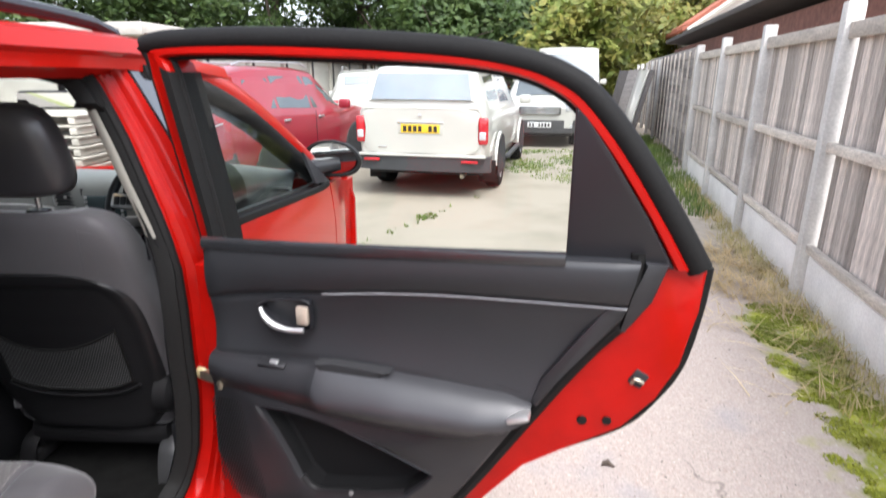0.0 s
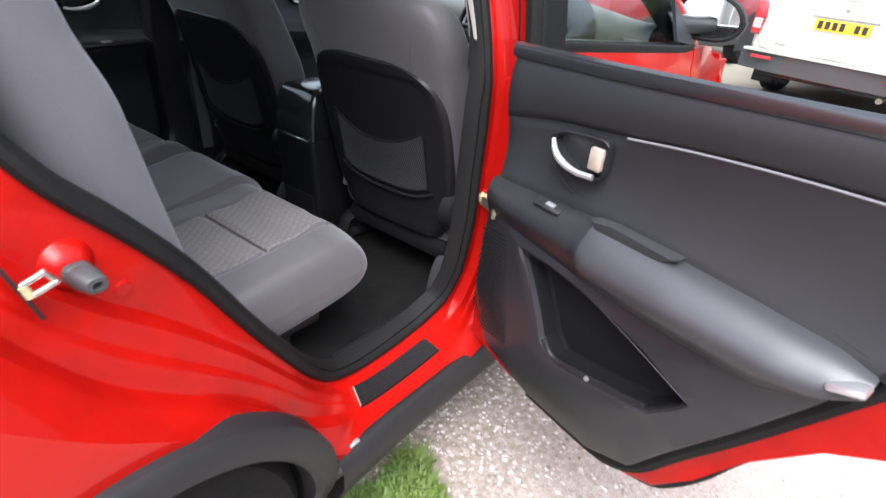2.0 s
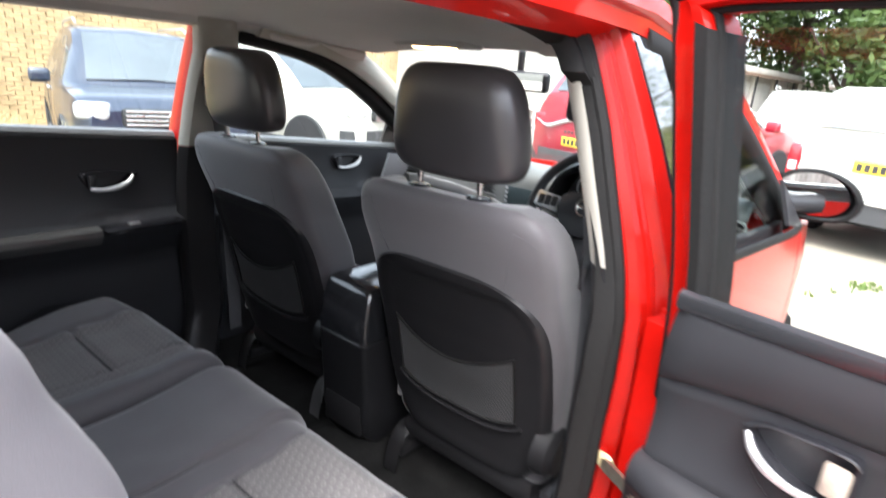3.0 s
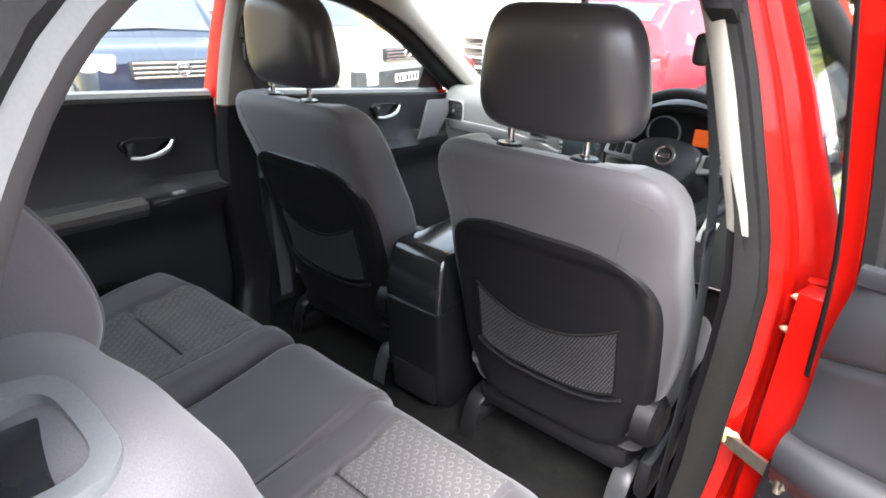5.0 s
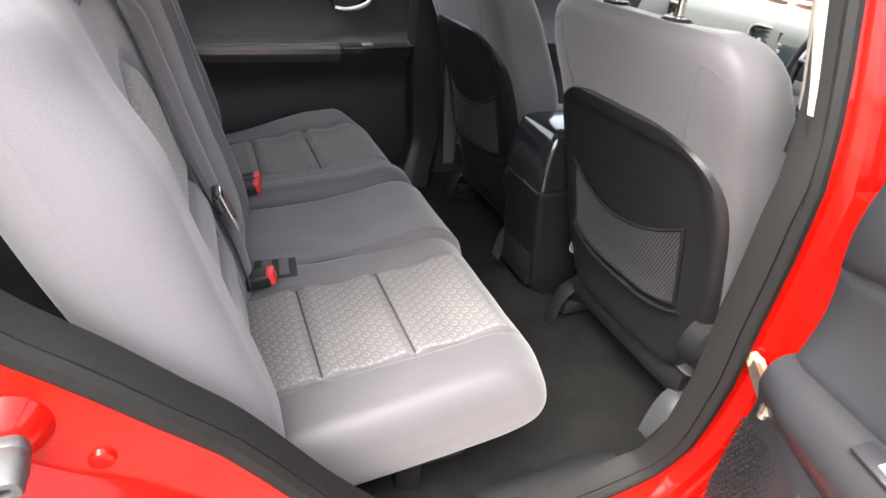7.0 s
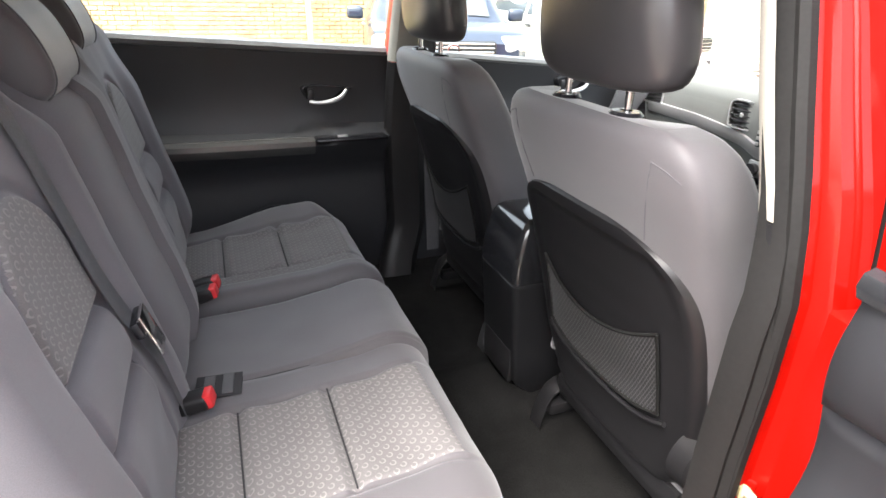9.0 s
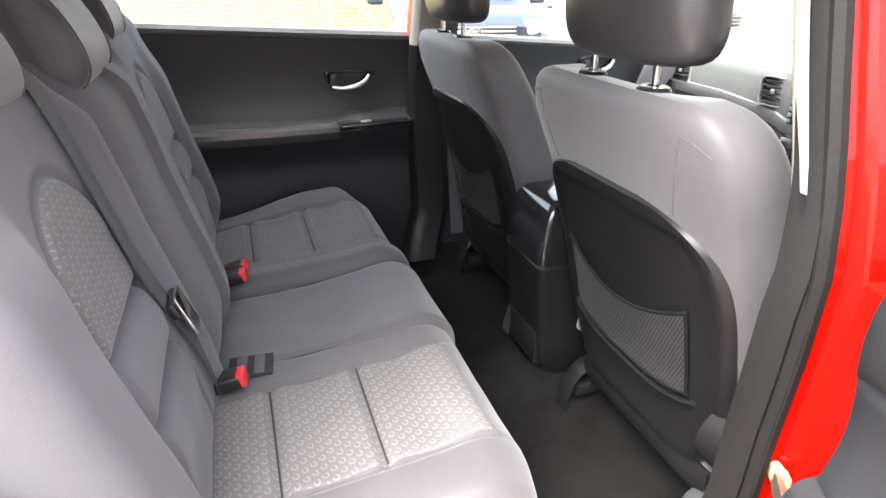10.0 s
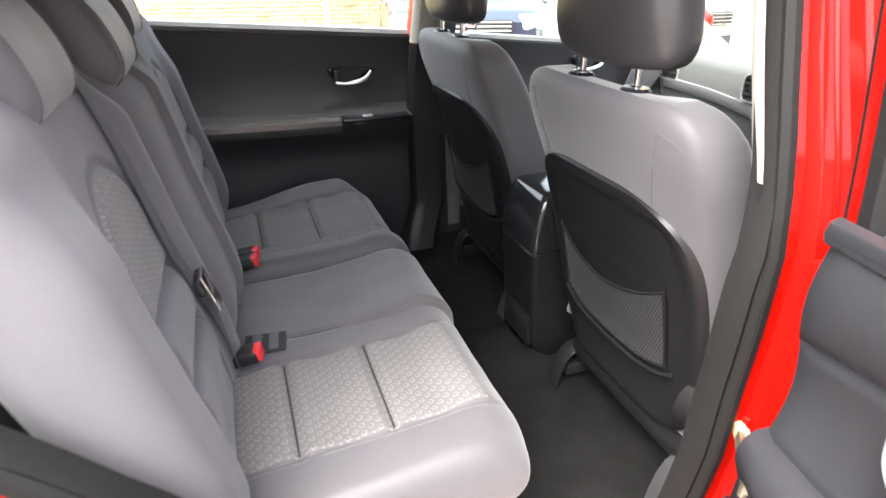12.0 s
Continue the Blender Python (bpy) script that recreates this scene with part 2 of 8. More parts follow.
PEBBLE = mat("loose_stones", (0.38, 0.34, 0.31), 0.9, grain=0.2, grain_size=90)
_n, _l = PEBBLE.node_tree.nodes, PEBBLE.node_tree.links
_r, _g = _n.new("ShaderNodeValToRGB"), _n.new("ShaderNodeNewGeometry")
_r.color_ramp.elements[0].color, _r.color_ramp.elements[1].color = (0.15, 0.132, 0.12, 1), (0.58, 0.53, 0.48, 1)
_e2 = _r.color_ramp.elements.new(0.5)
_e2.color = (0.36, 0.31, 0.275, 1)
_l.new(_g.outputs["Random Per Island"], _r.inputs[0])
_l.new(_r.outputs[0], _n["Principled BSDF"].inputs["Base Color"])


def leaf_mat(name, a, b):
    m = mat(name, a, 0.55, second=b, stain_size=1.6, grain=0.35, grain_size=5)
    n, l = m.node_tree.nodes, m.node_tree.links
    p = n["Principled BSDF"]
    tr, ad = n.new("ShaderNodeBsdfTranslucent"), n.new("ShaderNodeMixShader")
    l.new(p.inputs["Base Color"].links[0].from_socket, tr.inputs["Color"])
    ad.inputs[0].default_value = 0.35
    l.new(p.outputs[0], ad.inputs[1]), l.new(tr.outputs[0], ad.inputs[2])
    l.new(ad.outputs[0], n["Material Output"].inputs["Surface"])
    return m


LEAF_DARK = leaf_mat("dark_leaves", (0.045, 0.085, 0.022), (0.085, 0.13, 0.03))
LEAF_LIGHT = leaf_mat("yellow_green_leaves", (0.15, 0.2, 0.035), (0.28, 0.26, 0.06))
WEED = leaf_mat("weeds", (0.1, 0.17, 0.035), (0.22, 0.27, 0.065))
MOSS = leaf_mat("moss", (0.36, 0.38, 0.04), (0.2, 0.25, 0.03))
STRAW = leaf_mat("straw", (0.62, 0.5, 0.3), (0.48, 0.37, 0.2))
DRY = leaf_mat("dry_grass", (0.52, 0.43, 0.2), (0.36, 0.34, 0.12))


# ---- building helpers ----
def part(name, bm, material, parent=None, label="", smooth=True, angle=38.0):
    """Links a bmesh as one mesh object under its thing."""
    bmesh.ops.recalc_face_normals(bm, faces=bm.faces)
    me = bpy.data.meshes.new(name)
    bm.to_mesh(me)
    bm.free()
    me.materials.append(material)
    me.polygons.foreach_set("use_smooth", [smooth] * len(me.polygons))
    if smooth:
        me.set_sharp_from_angle(angle=radians(angle))
    ob = new(name, me)
    if parent is not None:
        ob.parent = parent
    if label:
        ob["label"] = label
    return ob


def thing(name, label, category, m=None, group="", kind=""):
    ob = new(name)
    ob.empty_display_size = 0.1
    if m is not None:
        ob.matrix_world = m
    return tagged(ob, label, category, group, kind)


def curve(points, n, closed=False):
    """n points on a smooth curve through the given ones, at even steps."""
    p = [Vector(q) for q in points]
    dense, m = [], len(p)
    for i in range(m if closed else m - 1):
        if closed:
            a, b, c, d = p[i - 1], p[i], p[(i + 1) % m], p[(i + 2) % m]
        else:
            a, b, c, d = p[max(i - 1, 0)], p[i], p[i + 1], p[min(i + 2, m - 1)]
        for k in range(12):
            t = k / 12
            dense.append(0.5 * (2 * b + (c - a) * t + (2 * a - 5 * b + 4 * c - d) * t * t + (3 * b - a - 3 * c + d) * t ** 3))
    dense.append(p[0] if closed else p[-1])
    cum = [0.0]
    for u, v in zip(dense, dense[1:]):
        cum.append(cum[-1] + (v - u).length)
    out, j = [], 0
    for k in range(n):
        s = cum[-1] * k / (n if closed else n - 1)
        while j < len(dense) - 2 and cum[j + 1] < s:
            j += 1
        f = (s - cum[j]) / max(cum[j + 1] - cum[j], 1e-9)
        out.append(dense[j].lerp(dense[j + 1], f))
    return out


def grid(bm, rows, wrap=False, close=False):
    """Faces between rows of points. wrap: each row is a loop; close: the last row meets the first."""
    vs = [[bm.verts.new(p) for p in r] for r in rows]
    n = len(vs[0])
    for i in range(len(vs) if close else len(vs) - 1):
        a, b = vs[i], vs[(i + 1) % len(vs)]
        for j in range(n if wrap else n - 1):
            bm.faces.new((a[j], a[(j + 1) % n], b[(j + 1) % n], b[j]))
    return vs


def sheet(rows, thick, axis):
    """A sheet through rows of points with a thickness along axis."""
    bm = bmesh.new()
    a = [[Vector(p) for p in r] for r in rows]
    d = Vector(axis) * thick
    front = grid(bm, a)
    back = grid(bm, [[p + d for p in r] for r in a])
    m, n = len(a), len(a[0])
    rim = [(i, 0) for i in range(m)] + [(m - 1, j) for j in range(1, n)] + [(i, n - 1) for i in range(m - 2, -1, -1)] + [(0, j) for j in range(n - 2, 0, -1)]
    for k, (i, j) in enumerate(rim):
        i2, j2 = rim[(k + 1) % len(rim)]
        bm.faces.new((front[i][j], front[i2][j2], back[i2][j2], back[i][j]))
    return bm


def box(bm, c, s, bevel=0.0, turn=None, seg=2):
    """A box with rounded edges round c, of size s, turned by a rotation matrix."""
    m = Matrix.Translation(c) @ (turn.to_4x4() if turn else Matrix.Identity(4)) @ Matrix.Diagonal((*s, 1))
    v = bmesh.ops.create_cube(bm, size=1.0, matrix=m)["verts"]
    if bevel:
        e = list({e for q in v for e in q.link_edges})
        bmesh.ops.bevel(bm, geom=e, offset=bevel, segments=seg, profile=0.5, affect="EDGES")
    return bm


def boxed(c, s, bevel=0.0, turn=None, seg=2):
    return box(bmesh.new(), c, s, bevel, turn, seg)


def tube(bm, pts, r, n=8, closed=False, flat=1.0, up=(0, 0, 1)):
    """A rod along points. flat squashes it across its first side."""
    p = [Vector(q) for q in pts]
    rows, m = [], len(p)
    side0 = None
    for i in range(m):
        t = (p[(i + 1) % m] - p[i - 1]) if closed or 0 < i < m - 1 else (p[1] - p[0] if i == 0 else p[-1] - p[-2])
        t.normalize()
        s = t.cross(Vector(up)) if side0 is None else side0 - t * side0.dot(t)
        if s.length < 1e-5:
            s = t.orthogonal()
        s.normalize()
        side0 = s
        w = t.cross(s)
        rr = r[i] if isinstance(r, (list, tuple)) else r
        rows.append([p[i] + s * (rr * flat * math.cos(k * 2 * math.pi / n)) + w * (rr * math.sin(k * 2 * math.pi / n)) for k in range(n)])
    vs = grid(bm, rows, wrap=True, close=closed)
    if not closed:
        bm.faces.new(vs[0]), bm.faces.new(vs[-1])
    return bm


def rod(pts, r, n=8, closed=False, flat=1.0, up=(0, 0, 1)):
    return tube(bmesh.new(), pts, r, n, closed, flat, up)


def prism(outline, d0, d1, place, bevel=0.0):
    """A plate of the given outline (a, b) between the depths d0 and d1; place(a, b, d) gives the point."""
    bm = bmesh.new()
    lo, hi = [bm.verts.new(place(a, b, d0)) for a, b in outline], [bm.verts.new(place(a, b, d1)) for a, b in outline]
    f0, f1 = bm.faces.new(lo), bm.faces.new(hi)
    n = len(outline)
    for i in range(n):
        bm.faces.new((lo[i], lo[(i + 1) % n], hi[(i + 1) % n], hi[i]))
    if bevel:
        e = list(f0.edges) + list(f1.edges)
        bmesh.ops.bevel(bm, geom=e, offset=bevel, segments=2, profile=0.5, affect="EDGES")
    return bm


def lathe(profile, n=32, m=None):
    """Turns (radius, along) round the local x axis."""
    bm = bmesh.new()
    rows = [[Vector((a, r * math.cos(k * 2 * math.pi / n), r * math.sin(k * 2 * math.pi / n))) for k in range(n)] for r, a in profile]
    grid(bm, rows, wrap=True)
    if m is not None:
        bmesh.ops.transform(bm, matrix=m, verts=bm.verts)
    return bm


def interp(x, table):
    """Linear between rows of (x, value)."""
    if x <= table[0][0]:
        return table[0][1]
    for (a, u), (b, v) in zip(table, table[1:]):
        if x <= b:
            return u + (v - u) * (x - a) / (b - a)
    return table[-1][1]


def smooth(a, b, x):
    t = min(max((x - a) / (b - a), 0.0), 1.0)
    return t * t * (3 - 2 * t)


# ---- the red car: body ----
SIDE = [(0.2, 0.80), (0.35, 0.86), (0.5, 0.882), (0.75, 0.9), (0.95, 0.9), (1.1, 0.882), (1.2, 0.852), (1.4, 0.77), (1.62, 0.665)]


def side_x(z):
    return interp(z, SIDE)


def seal_x(z):
    return side_x(z) - interp(z, [(0.4, 0.16), (0.6, 0.125), (0.9, 0.125), (1.2, 0.092), (1.6, 0.06)])


# Rear door opening (y, z): the seal's line, and the door's cut in the outer skin.
SEAL_LINE = [(1.15, 1.592), (1.34, 1.59), (1.41, 1.565), (1.423, 1.46), (1.412, 1.3), (1.404, 1.1), (1.41, 0.75), (1.386, 0.53), (1.32, 0.462), (1.22, 0.435), (1.08, 0.428), (0.98, 0.455), (0.9, 0.53), (0.83, 0.625), (0.75, 0.745), (0.66, 0.89), (0.57, 1.005), (0.5, 1.085), (0.452, 1.17), (0.435, 1.29), (0.489, 1.416), (0.573, 1.513), (0.728, 1.573), (0.93, 1.592)]
CUT_LINE = [(1.15, 1.632), (1.36, 1.63), (1.47, 1.6), (1.488, 1.47), (1.49, 1.31), (1.497, 1.1), (1.5, 0.75), (1.485, 0.52), (1.44, 0.385), (1.26, 0.34), (1.08, 0.335), (0.92, 0.355), (0.81, 0.42), (0.72, 0.52), (0.585, 0.68), (0.44, 0.8), (0.32, 0.93), (0.25, 1.05), (0.215, 1.17), (0.22, 1.31), (0.29, 1.44), (0.42, 1.555), (0.64, 1.615), (0.92, 1.632)]
NS = 144


def chain(pts, k=6):
    """Smooth closed chain that keeps k steps between given points, so that two chains match point by point."""
    p, m, out = [Vector((a, b)) for a, b in pts], len(pts), []
    for i in range(m):
        a, b, c, d = p[i - 1], p[i], p[(i + 1) % m], p[(i + 2) % m]
        for j in range(k):
            t = j / k
            out.append(0.5 * (2 * b + (c - a) * t + (2 * a - 5 * b + 4 * c - d) * t * t + (3 * b - a - 3 * c + d) * t ** 3))
    return out


SEALC, CUTC = chain(SEAL_LINE), chain(CUT_LINE)
car = thing("car", "glossy red five-door family car with its rear door open", "car")

# Door jamb: flat by the seal, stepping out to the skin.
JAMB = [(0.0, 0.0), (0.12, 0.05), (0.34, 0.10), (0.40, 0.30), (0.56, 0.36), (0.60, 0.42), (0.72, 0.47), (0.78, 0.74), (0.93, 0.93), (1.0, 1.0)]

JSILL = [(0.0, 0.0), (0.12, 0.06), (0.76, 0.60), (0.84, 0.70), (0.93, 0.9), (1.0, 1.0)]


# How far from the seal the jamb's inner fold, ridge and outer fold run over the wheel arch, by place along the chain
FOLD_A = [(64, 0.2), (72, 0.17), (80, 0.2), (86, 0.26), (89, 0.35), (93, 0.42), (97, 0.46), (104, 0.37)]
FOLD_B = [(64, 0.34), (76, 0.32), (82, 0.4), (86, 0.52), (89, 0.6), (93, 0.6), (98, 0.54)]
FOLD_C = [(64, 0.55), (67, 0.52), (79, 0.66), (87, 0.84), (90, 0.85), (93, 0.77), (98, 0.64), (106, 0.78)]


def jamb_warp(i, u):
    w = smooth(60, 68, i) * smooth(108, 99, i)
    a, b, c = (sum(interp(i + d, t) for d in range(-5, 6)) / 11 for t in (FOLD_A, FOLD_B, FOLD_C))
    return u * (1 - w) + w * interp(u, [(0, 0), (0.34, a - 0.03), (0.40, a + 0.02), (0.58, b), (0.72, c - 0.04), (0.78, c), (1, 1)])


def jamb_point(i, u):
    """A point of the jamb between the seal (u = 0) and the skin's edge (u = 1)."""
    s, c = SEALC[i % NS], CUTC[i % NS]
    f = jamb_warp(i % NS, u)
    y, z = s.lerp(c, f)
    k = smooth(43, 49, i % NS) * smooth(69, 64, i % NS)
    g = interp(u, JAMB) * (1 - k) + interp(u, JSILL) * k
    return Vector((seal_x(s.y) * (1 - g) + side_x(c.y) * g, y, z))


rows = [[jamb_point(i, f) for i in range(NS)] for f in (0.0, 0.12, 0.3, 0.335, 0.355, 0.385, 0.405, 0.43, 0.5, 0.545, 0.56, 0.575, 0.6, 0.615, 0.66, 0.69, 0.72, 0.74, 0.765, 0.785, 0.82, 0.88, 0.93, 0.97, 1.0)]
rows.append([(side_x(c.y) - 0.012, *(c + (c - s) * 0.02)) for s, c in zip(SEALC, CUTC)])
bm = bmesh.new()
grid(bm, rows, wrap=True)
part("door_jamb", bm, RED_IN, car, "red painted door jamb")

# Rear quarter: skin between the door cut, the wheel arch and the tail.
ARCH_Y, ARCH_Z, ARCH_R = 0.46, 0.31, 0.40


def arch(a, r=ARCH_R):
    return (ARCH_Y + r * math.cos(radians(a)), ARCH_Z + r * math.sin(radians(a)))


def skin(y, z, side=1, out=0.0):
    tail = smooth(-0.2, -1.0, y) * 0.12
    nose = smooth(2.7, 3.6, y) * 0.14
    return (side * (side_x(z) + out - tail - nose), y, z)


def skin_part(name, rows2d, material, parent, side=1, thick=0.02, out=0.0, label=""):
    return part(name, sheet([[skin(y, z, side, out) for y, z in r] for r in rows2d], -thick * side, (1, 0, 0)), material, parent, label)


def mixrows(a, b, n):
    return [[(p[0] + (q[0] - p[0]) * i / (n - 1), p[1] + (q[1] - p[1]) * i / (n - 1)) for p, q in zip(a, b)] for i in range(n)]


cut_low = [tuple(p) for p in CUTC[11 * 6:15 * 6 + 1]]
cut_high = [tuple(p) for p in CUTC[15 * 6:22 * 6 + 1]]
arc = [arch(8 + 88 * i / 24) for i in range(25)]
skin_part("quarter_panel", mixrows(cut_low, arc, 8), RED, car)
arc2 = [arch(96 + 74 * i / 24) for i in range(25)]
skin_part("quarter_panel", mixrows([(0.44 - 1.42 * i / 24, 0.80) for i in range(25)], [(arc2[i][0], arc2[i][1]) if i < 22 else (-0.98 + 0.02 * (24 - i), 0.45) for i in range(25)], 6), RED, car)
skin_part("quarter_panel", mixrows(cut_high, [(-0.98 + 0.02 * i / 42, 0.80 + 0.3 * i / 42) for i in range(43)], 10)[:6], RED, car)
# Wheel arch cladding and sill
rows = []
for k, (r, o) in enumerate([(0.335, -0.06), (0.338, 0.022), (0.35, 0.032), (0.385, 0.03), (0.403, 0.016), (0.406, -0.03)]):
    rows.append([(side_x(max(arch(a, r)[1], 0.2)) + o, *arch(a, r)) for a in range(-12, 193, 5)])
bm = bmesh.new()
grid(bm, rows)
part("arch_cladding", bm, CLAD, car, "grey plastic wheel arch moulding")
# sill: rocker
prof = [(0.826, 0.335), (0.834, 0.357), (0.846, 0.362), (0.858, 0.358), (0.865, 0.348), (0.872, 0.33), (0.873, 0.29), (0.86, 0.25), (0.835, 0.215), (0.80, 0.20)]
bm = bmesh.new()
grid(bm, [[(x + 0.012 * smooth(1.0, 0.88, y) * smooth(0.8, 0.86, x), y, z) for x, z in prof] for y in [0.87 + 0.2 * i for i in range(10)]])
part("rocker_cladding", bm, CLAD, car, "grey plastic sill cladding")
part("rocker_clip", boxed((0.852, 0.93, 0.364), (0.012, 0.03, 0.008), 0.003), SILVER, car)
# scuff plate with its ribs, on the slope of the sill
up = Vector((0.0015, 0, 0.0035))
part("scuff_plate", sheet([[jamb_point(i, f) + up * (1.4 if 0.35 < f < 0.67 else 0.7) for f in (0.34, 0.36, 0.44, 0.52, 0.6, 0.66, 0.69)] for i in range(52, 64)], -0.004, (0, 0, 1)), RUBBER, car, "ribbed black scuff plate")
bm = bmesh.new()
for k in range(9):
    f = 0.375 + 0.035 * k
    tube(bm, [jamb_point(i, f) + up * 1.5 for i in range(52, 64)], 0.0012, 5)
part("scuff_ribs", bm, TRIM, car)
part("scuff_end", rod([jamb_point(63, f) + up * 1.3 for f in (0.35, 0.5, 0.68)], 0.0022, 6), STEEL, car)
# seal round the opening: bulb and lip
sealp = [(seal_x(z), y, z) for y, z in SEALC]
bm = bmesh.new()
tube(bm, [Vector(p) + Vector((0.004, 0, 0)) for p in sealp[::2]], 0.0135, 8, True, 1.0, (1, 0, 0))
part("door_seal", bm, RUBBER, car, "black rubber door seal")
bm = bmesh.new()
inner = []
for i, (y, z) in enumerate(SEALC):
    d = Vector((SEALC[(i + 1) % NS].x - SEALC[i - 1].x, SEALC[(i + 1) % NS].y - SEALC[i - 1].y)).normalized()
    inner.append(Vector((d.y, -d.x)))
sgn = 1 if (Vector((0.95, 1.0)) - SEALC[30]).dot(inner[30]) > 0 else -1


def lip_width(y, z):
    return interp(z, [(1.0, 0.45), (1.15, 0.4), (1.3, 0.3), (1.5, 0.3)]) if y < 0.8 else interp(y, [(0.8, 0.45), (1.3, 0.8)]) * (1 - 0.55 * smooth(1.0, 1.2, z)) if z < 1.5 else interp(y, [(0.8, 0.4), (1.2, 0.6), (1.4, 1.0)])


rows = [[(seal_x(s.y) + o, *(s + n * (w * sgn * lip_width(*s)))) for s, n in zip(SEALC, inner)] for o, w in [(0.012, 0.004), (0.014, 0.012), (0.004, 0.02), (0.006, 0.03), (-0.006, 0.042), (-0.03, 0.046)]]
grid(bm, rows, wrap=True)
part("seal_lip", bm, RUBBER, car, "black inner edge trim")

rows = [[(seal_x(s.y) + o, *(s + n * (w * sgn))) for s, n in list(zip(SEALC, inner))[19 * 6:22 * 6]] for o, w in [(0.016, 0.006), (0.018, 0.014), (0.012, 0.02), (0.0, 0.026), (-0.02, 0.03), (-0.06, 0.03)]]
GREY_EDGE = mat("grey_pillar_plastic", (0.07, 0.069, 0.068), 0.6, grain=0.08, grain_size=600, stain=0.1, stain_size=8, bump=0.15, bump_size=900)
bm = bmesh.new()
grid(bm, rows)
part("rear_pillar_edge", bm, GREY_EDGE, car, "pale grey rear pillar edge trim")
# C-pillar and roof
skin_part("rear_pillar", mixrows([tuple(p) for p in CUTC[17 * 6:22 * 6 + 1]], [(-0.15 - 0.3 * i / 30, 1.12 + 0.46 * i / 30) for i in range(31)], 6)[:6], RED, car)
roof_rows = []
for i in range(25):
    y = -0.85 + 2.95 * i / 24
    drop = 0.09 * smooth(0.2, -0.85, y) + 0.05 * smooth(1.4, 2.1, y)
    roof_rows.append([(x, y, 1.625 + 0.05 * (1 - (x / 0.7) ** 2) - drop - 0.02 * smooth(0.6, 0.69, abs(x))) for x in [-0.69, -0.66, -0.6, -0.45, -0.25, 0, 0.25, 0.45, 0.6, 0.66, 0.69]])
part("roof", sheet(roof_rows, -0.03, (0, 0, 1)), RED, car)
for sd in (1, -1):
    bm = bmesh.new()
    tube(bm, [(sd * 0.6, y, 1.66 + 0.045 * math.sin(math.pi * min(max((y + 0.5) / 2.1, 0), 1)) ** 0.4) for y in [-0.5 + 2.1 * i / 24 for i in range(25)]], 0.017, 8)
    part("roof_rail", bm, TRIM_GLOSS, car, "dark satin roof rail")
part("headlining", sheet([[(x * 0.97, y, z - 0.045) for x, y, z in r[2:-2]] for r in roof_rows[3:]], -0.012, (0, 0, 1)), LINER, car, "grey cloth headlining")
for sd in (1, -1):
    bm = bmesh.new()
    rows = []
    for y in [-0.6 + 2.65 * i / 16 for i in range(17)]:
        dz = 0.06 * smooth(1.5, 2.05, y) + 0.05 * smooth(0.3, -0.6, y)
        rows.append([(sd * x, y, z - dz) for x, z in [(0.70, 1.612), (0.69, 1.645), (0.655, 1.655), (0.60, 1.62), (0.585, 1.585), (0.60, 1.56), (0.635, 1.555), (0.665, 1.575)]])
    grid(bm, rows, wrap=True)
    part("cant_rail", bm, RED if sd > 0 else LINER, car)

# B-pillar inner cover: cream above, black below
def pillar_cover(name, z0, z1, material, parent, side=1, width=0.11):
    rows = []
    for i in range(13):
        z = z0 + (z1 - z0) * i / 12
        y = interp(z, [(0.44, 1.33), (0.6, 1.385), (0.93, 1.38), (1.17, 1.392), (1.34, 1.395), (1.49, 1.405), (1.6, 1.385)])
        x = seal_x(z) - 0.02
        rows.append([(side * (x + 0.004), y - 0.004, z), (side * (x - 0.014), y + 0.002, z), (side * (x - 0.026), y + 0.014, z), (side * (x - 0.03), y + 0.055, z), (side * (x - 0.032), y + width, z), (side * x, y + width + 0.03, z)])
    return part(name, sheet(rows, 0.006 * side, (1, 0, 0)), material, parent)


for sd in (1, -1):
    pillar_cover("pillar_cover", 1.186, 1.585, CREAM, car, sd)["label"] = "cream upper pillar cover"
    pillar_cover("pillar_cover", 0.42, 1.183, SHELL, car, sd)["label"] = "black lower pillar cover"

# Hinges, check strap and striker
def hinge(z):
    bm = bmesh.new()
    box(bm, (0.815, 1.462, z), (0.055, 0.012, 0.055), 0.004, Matrix.Rotation(0.3, 3, "Z"))
    tube(bm, [(0.85, 1.452, z - 0.035), (0.85, 1.452, z + 0.035)], 0.012, 10)
    part("hinge", bm, RED_IN, car)
    for o in (-0.016, 0.016):
        part("hinge_bolt", rod([(0.80, 1.45, z + o), (0.802, 1.44, z + o)], 0.005, 6), RED_IN, car)


hinge(1.06), hinge(0.62)
def strap_point(f):
    return Vector((0.79, 1.432, 0.797)).lerp(Vector((0.9, 1.322, 0.842)), f)


bm = bmesh.new()
tops = [(f, 0.5 + 0.35 * smooth(0.0, 0.2, f) + 0.15 * smooth(0.7, 1.0, f)) for f in (0.0, 0.08, 0.2, 0.45, 0.7, 0.9, 1.0)]
rows = []
for f, w in tops:
    p = strap_point(f)
    rows.append([p + Vector((dx, dx, dz * w)) for dx, dz in ((-0.0028, -0.015), (0.0028, -0.015), (0.0028, 0.015), (-0.0028, 0.015))])
vs = grid(bm, rows, wrap=True)
bm.faces.new(vs[0]), bm.faces.new(vs[-1])
strap = part("check_strap", bm, STEEL, car, "greasy bare steel door check strap")
part("strap_pin", rod([strap_point(0.93) + Vector((0, 0, -0.024)), strap_point(0.93) + Vector((0, 0, 0.024))], 0.0065, 10), STEEL, strap)
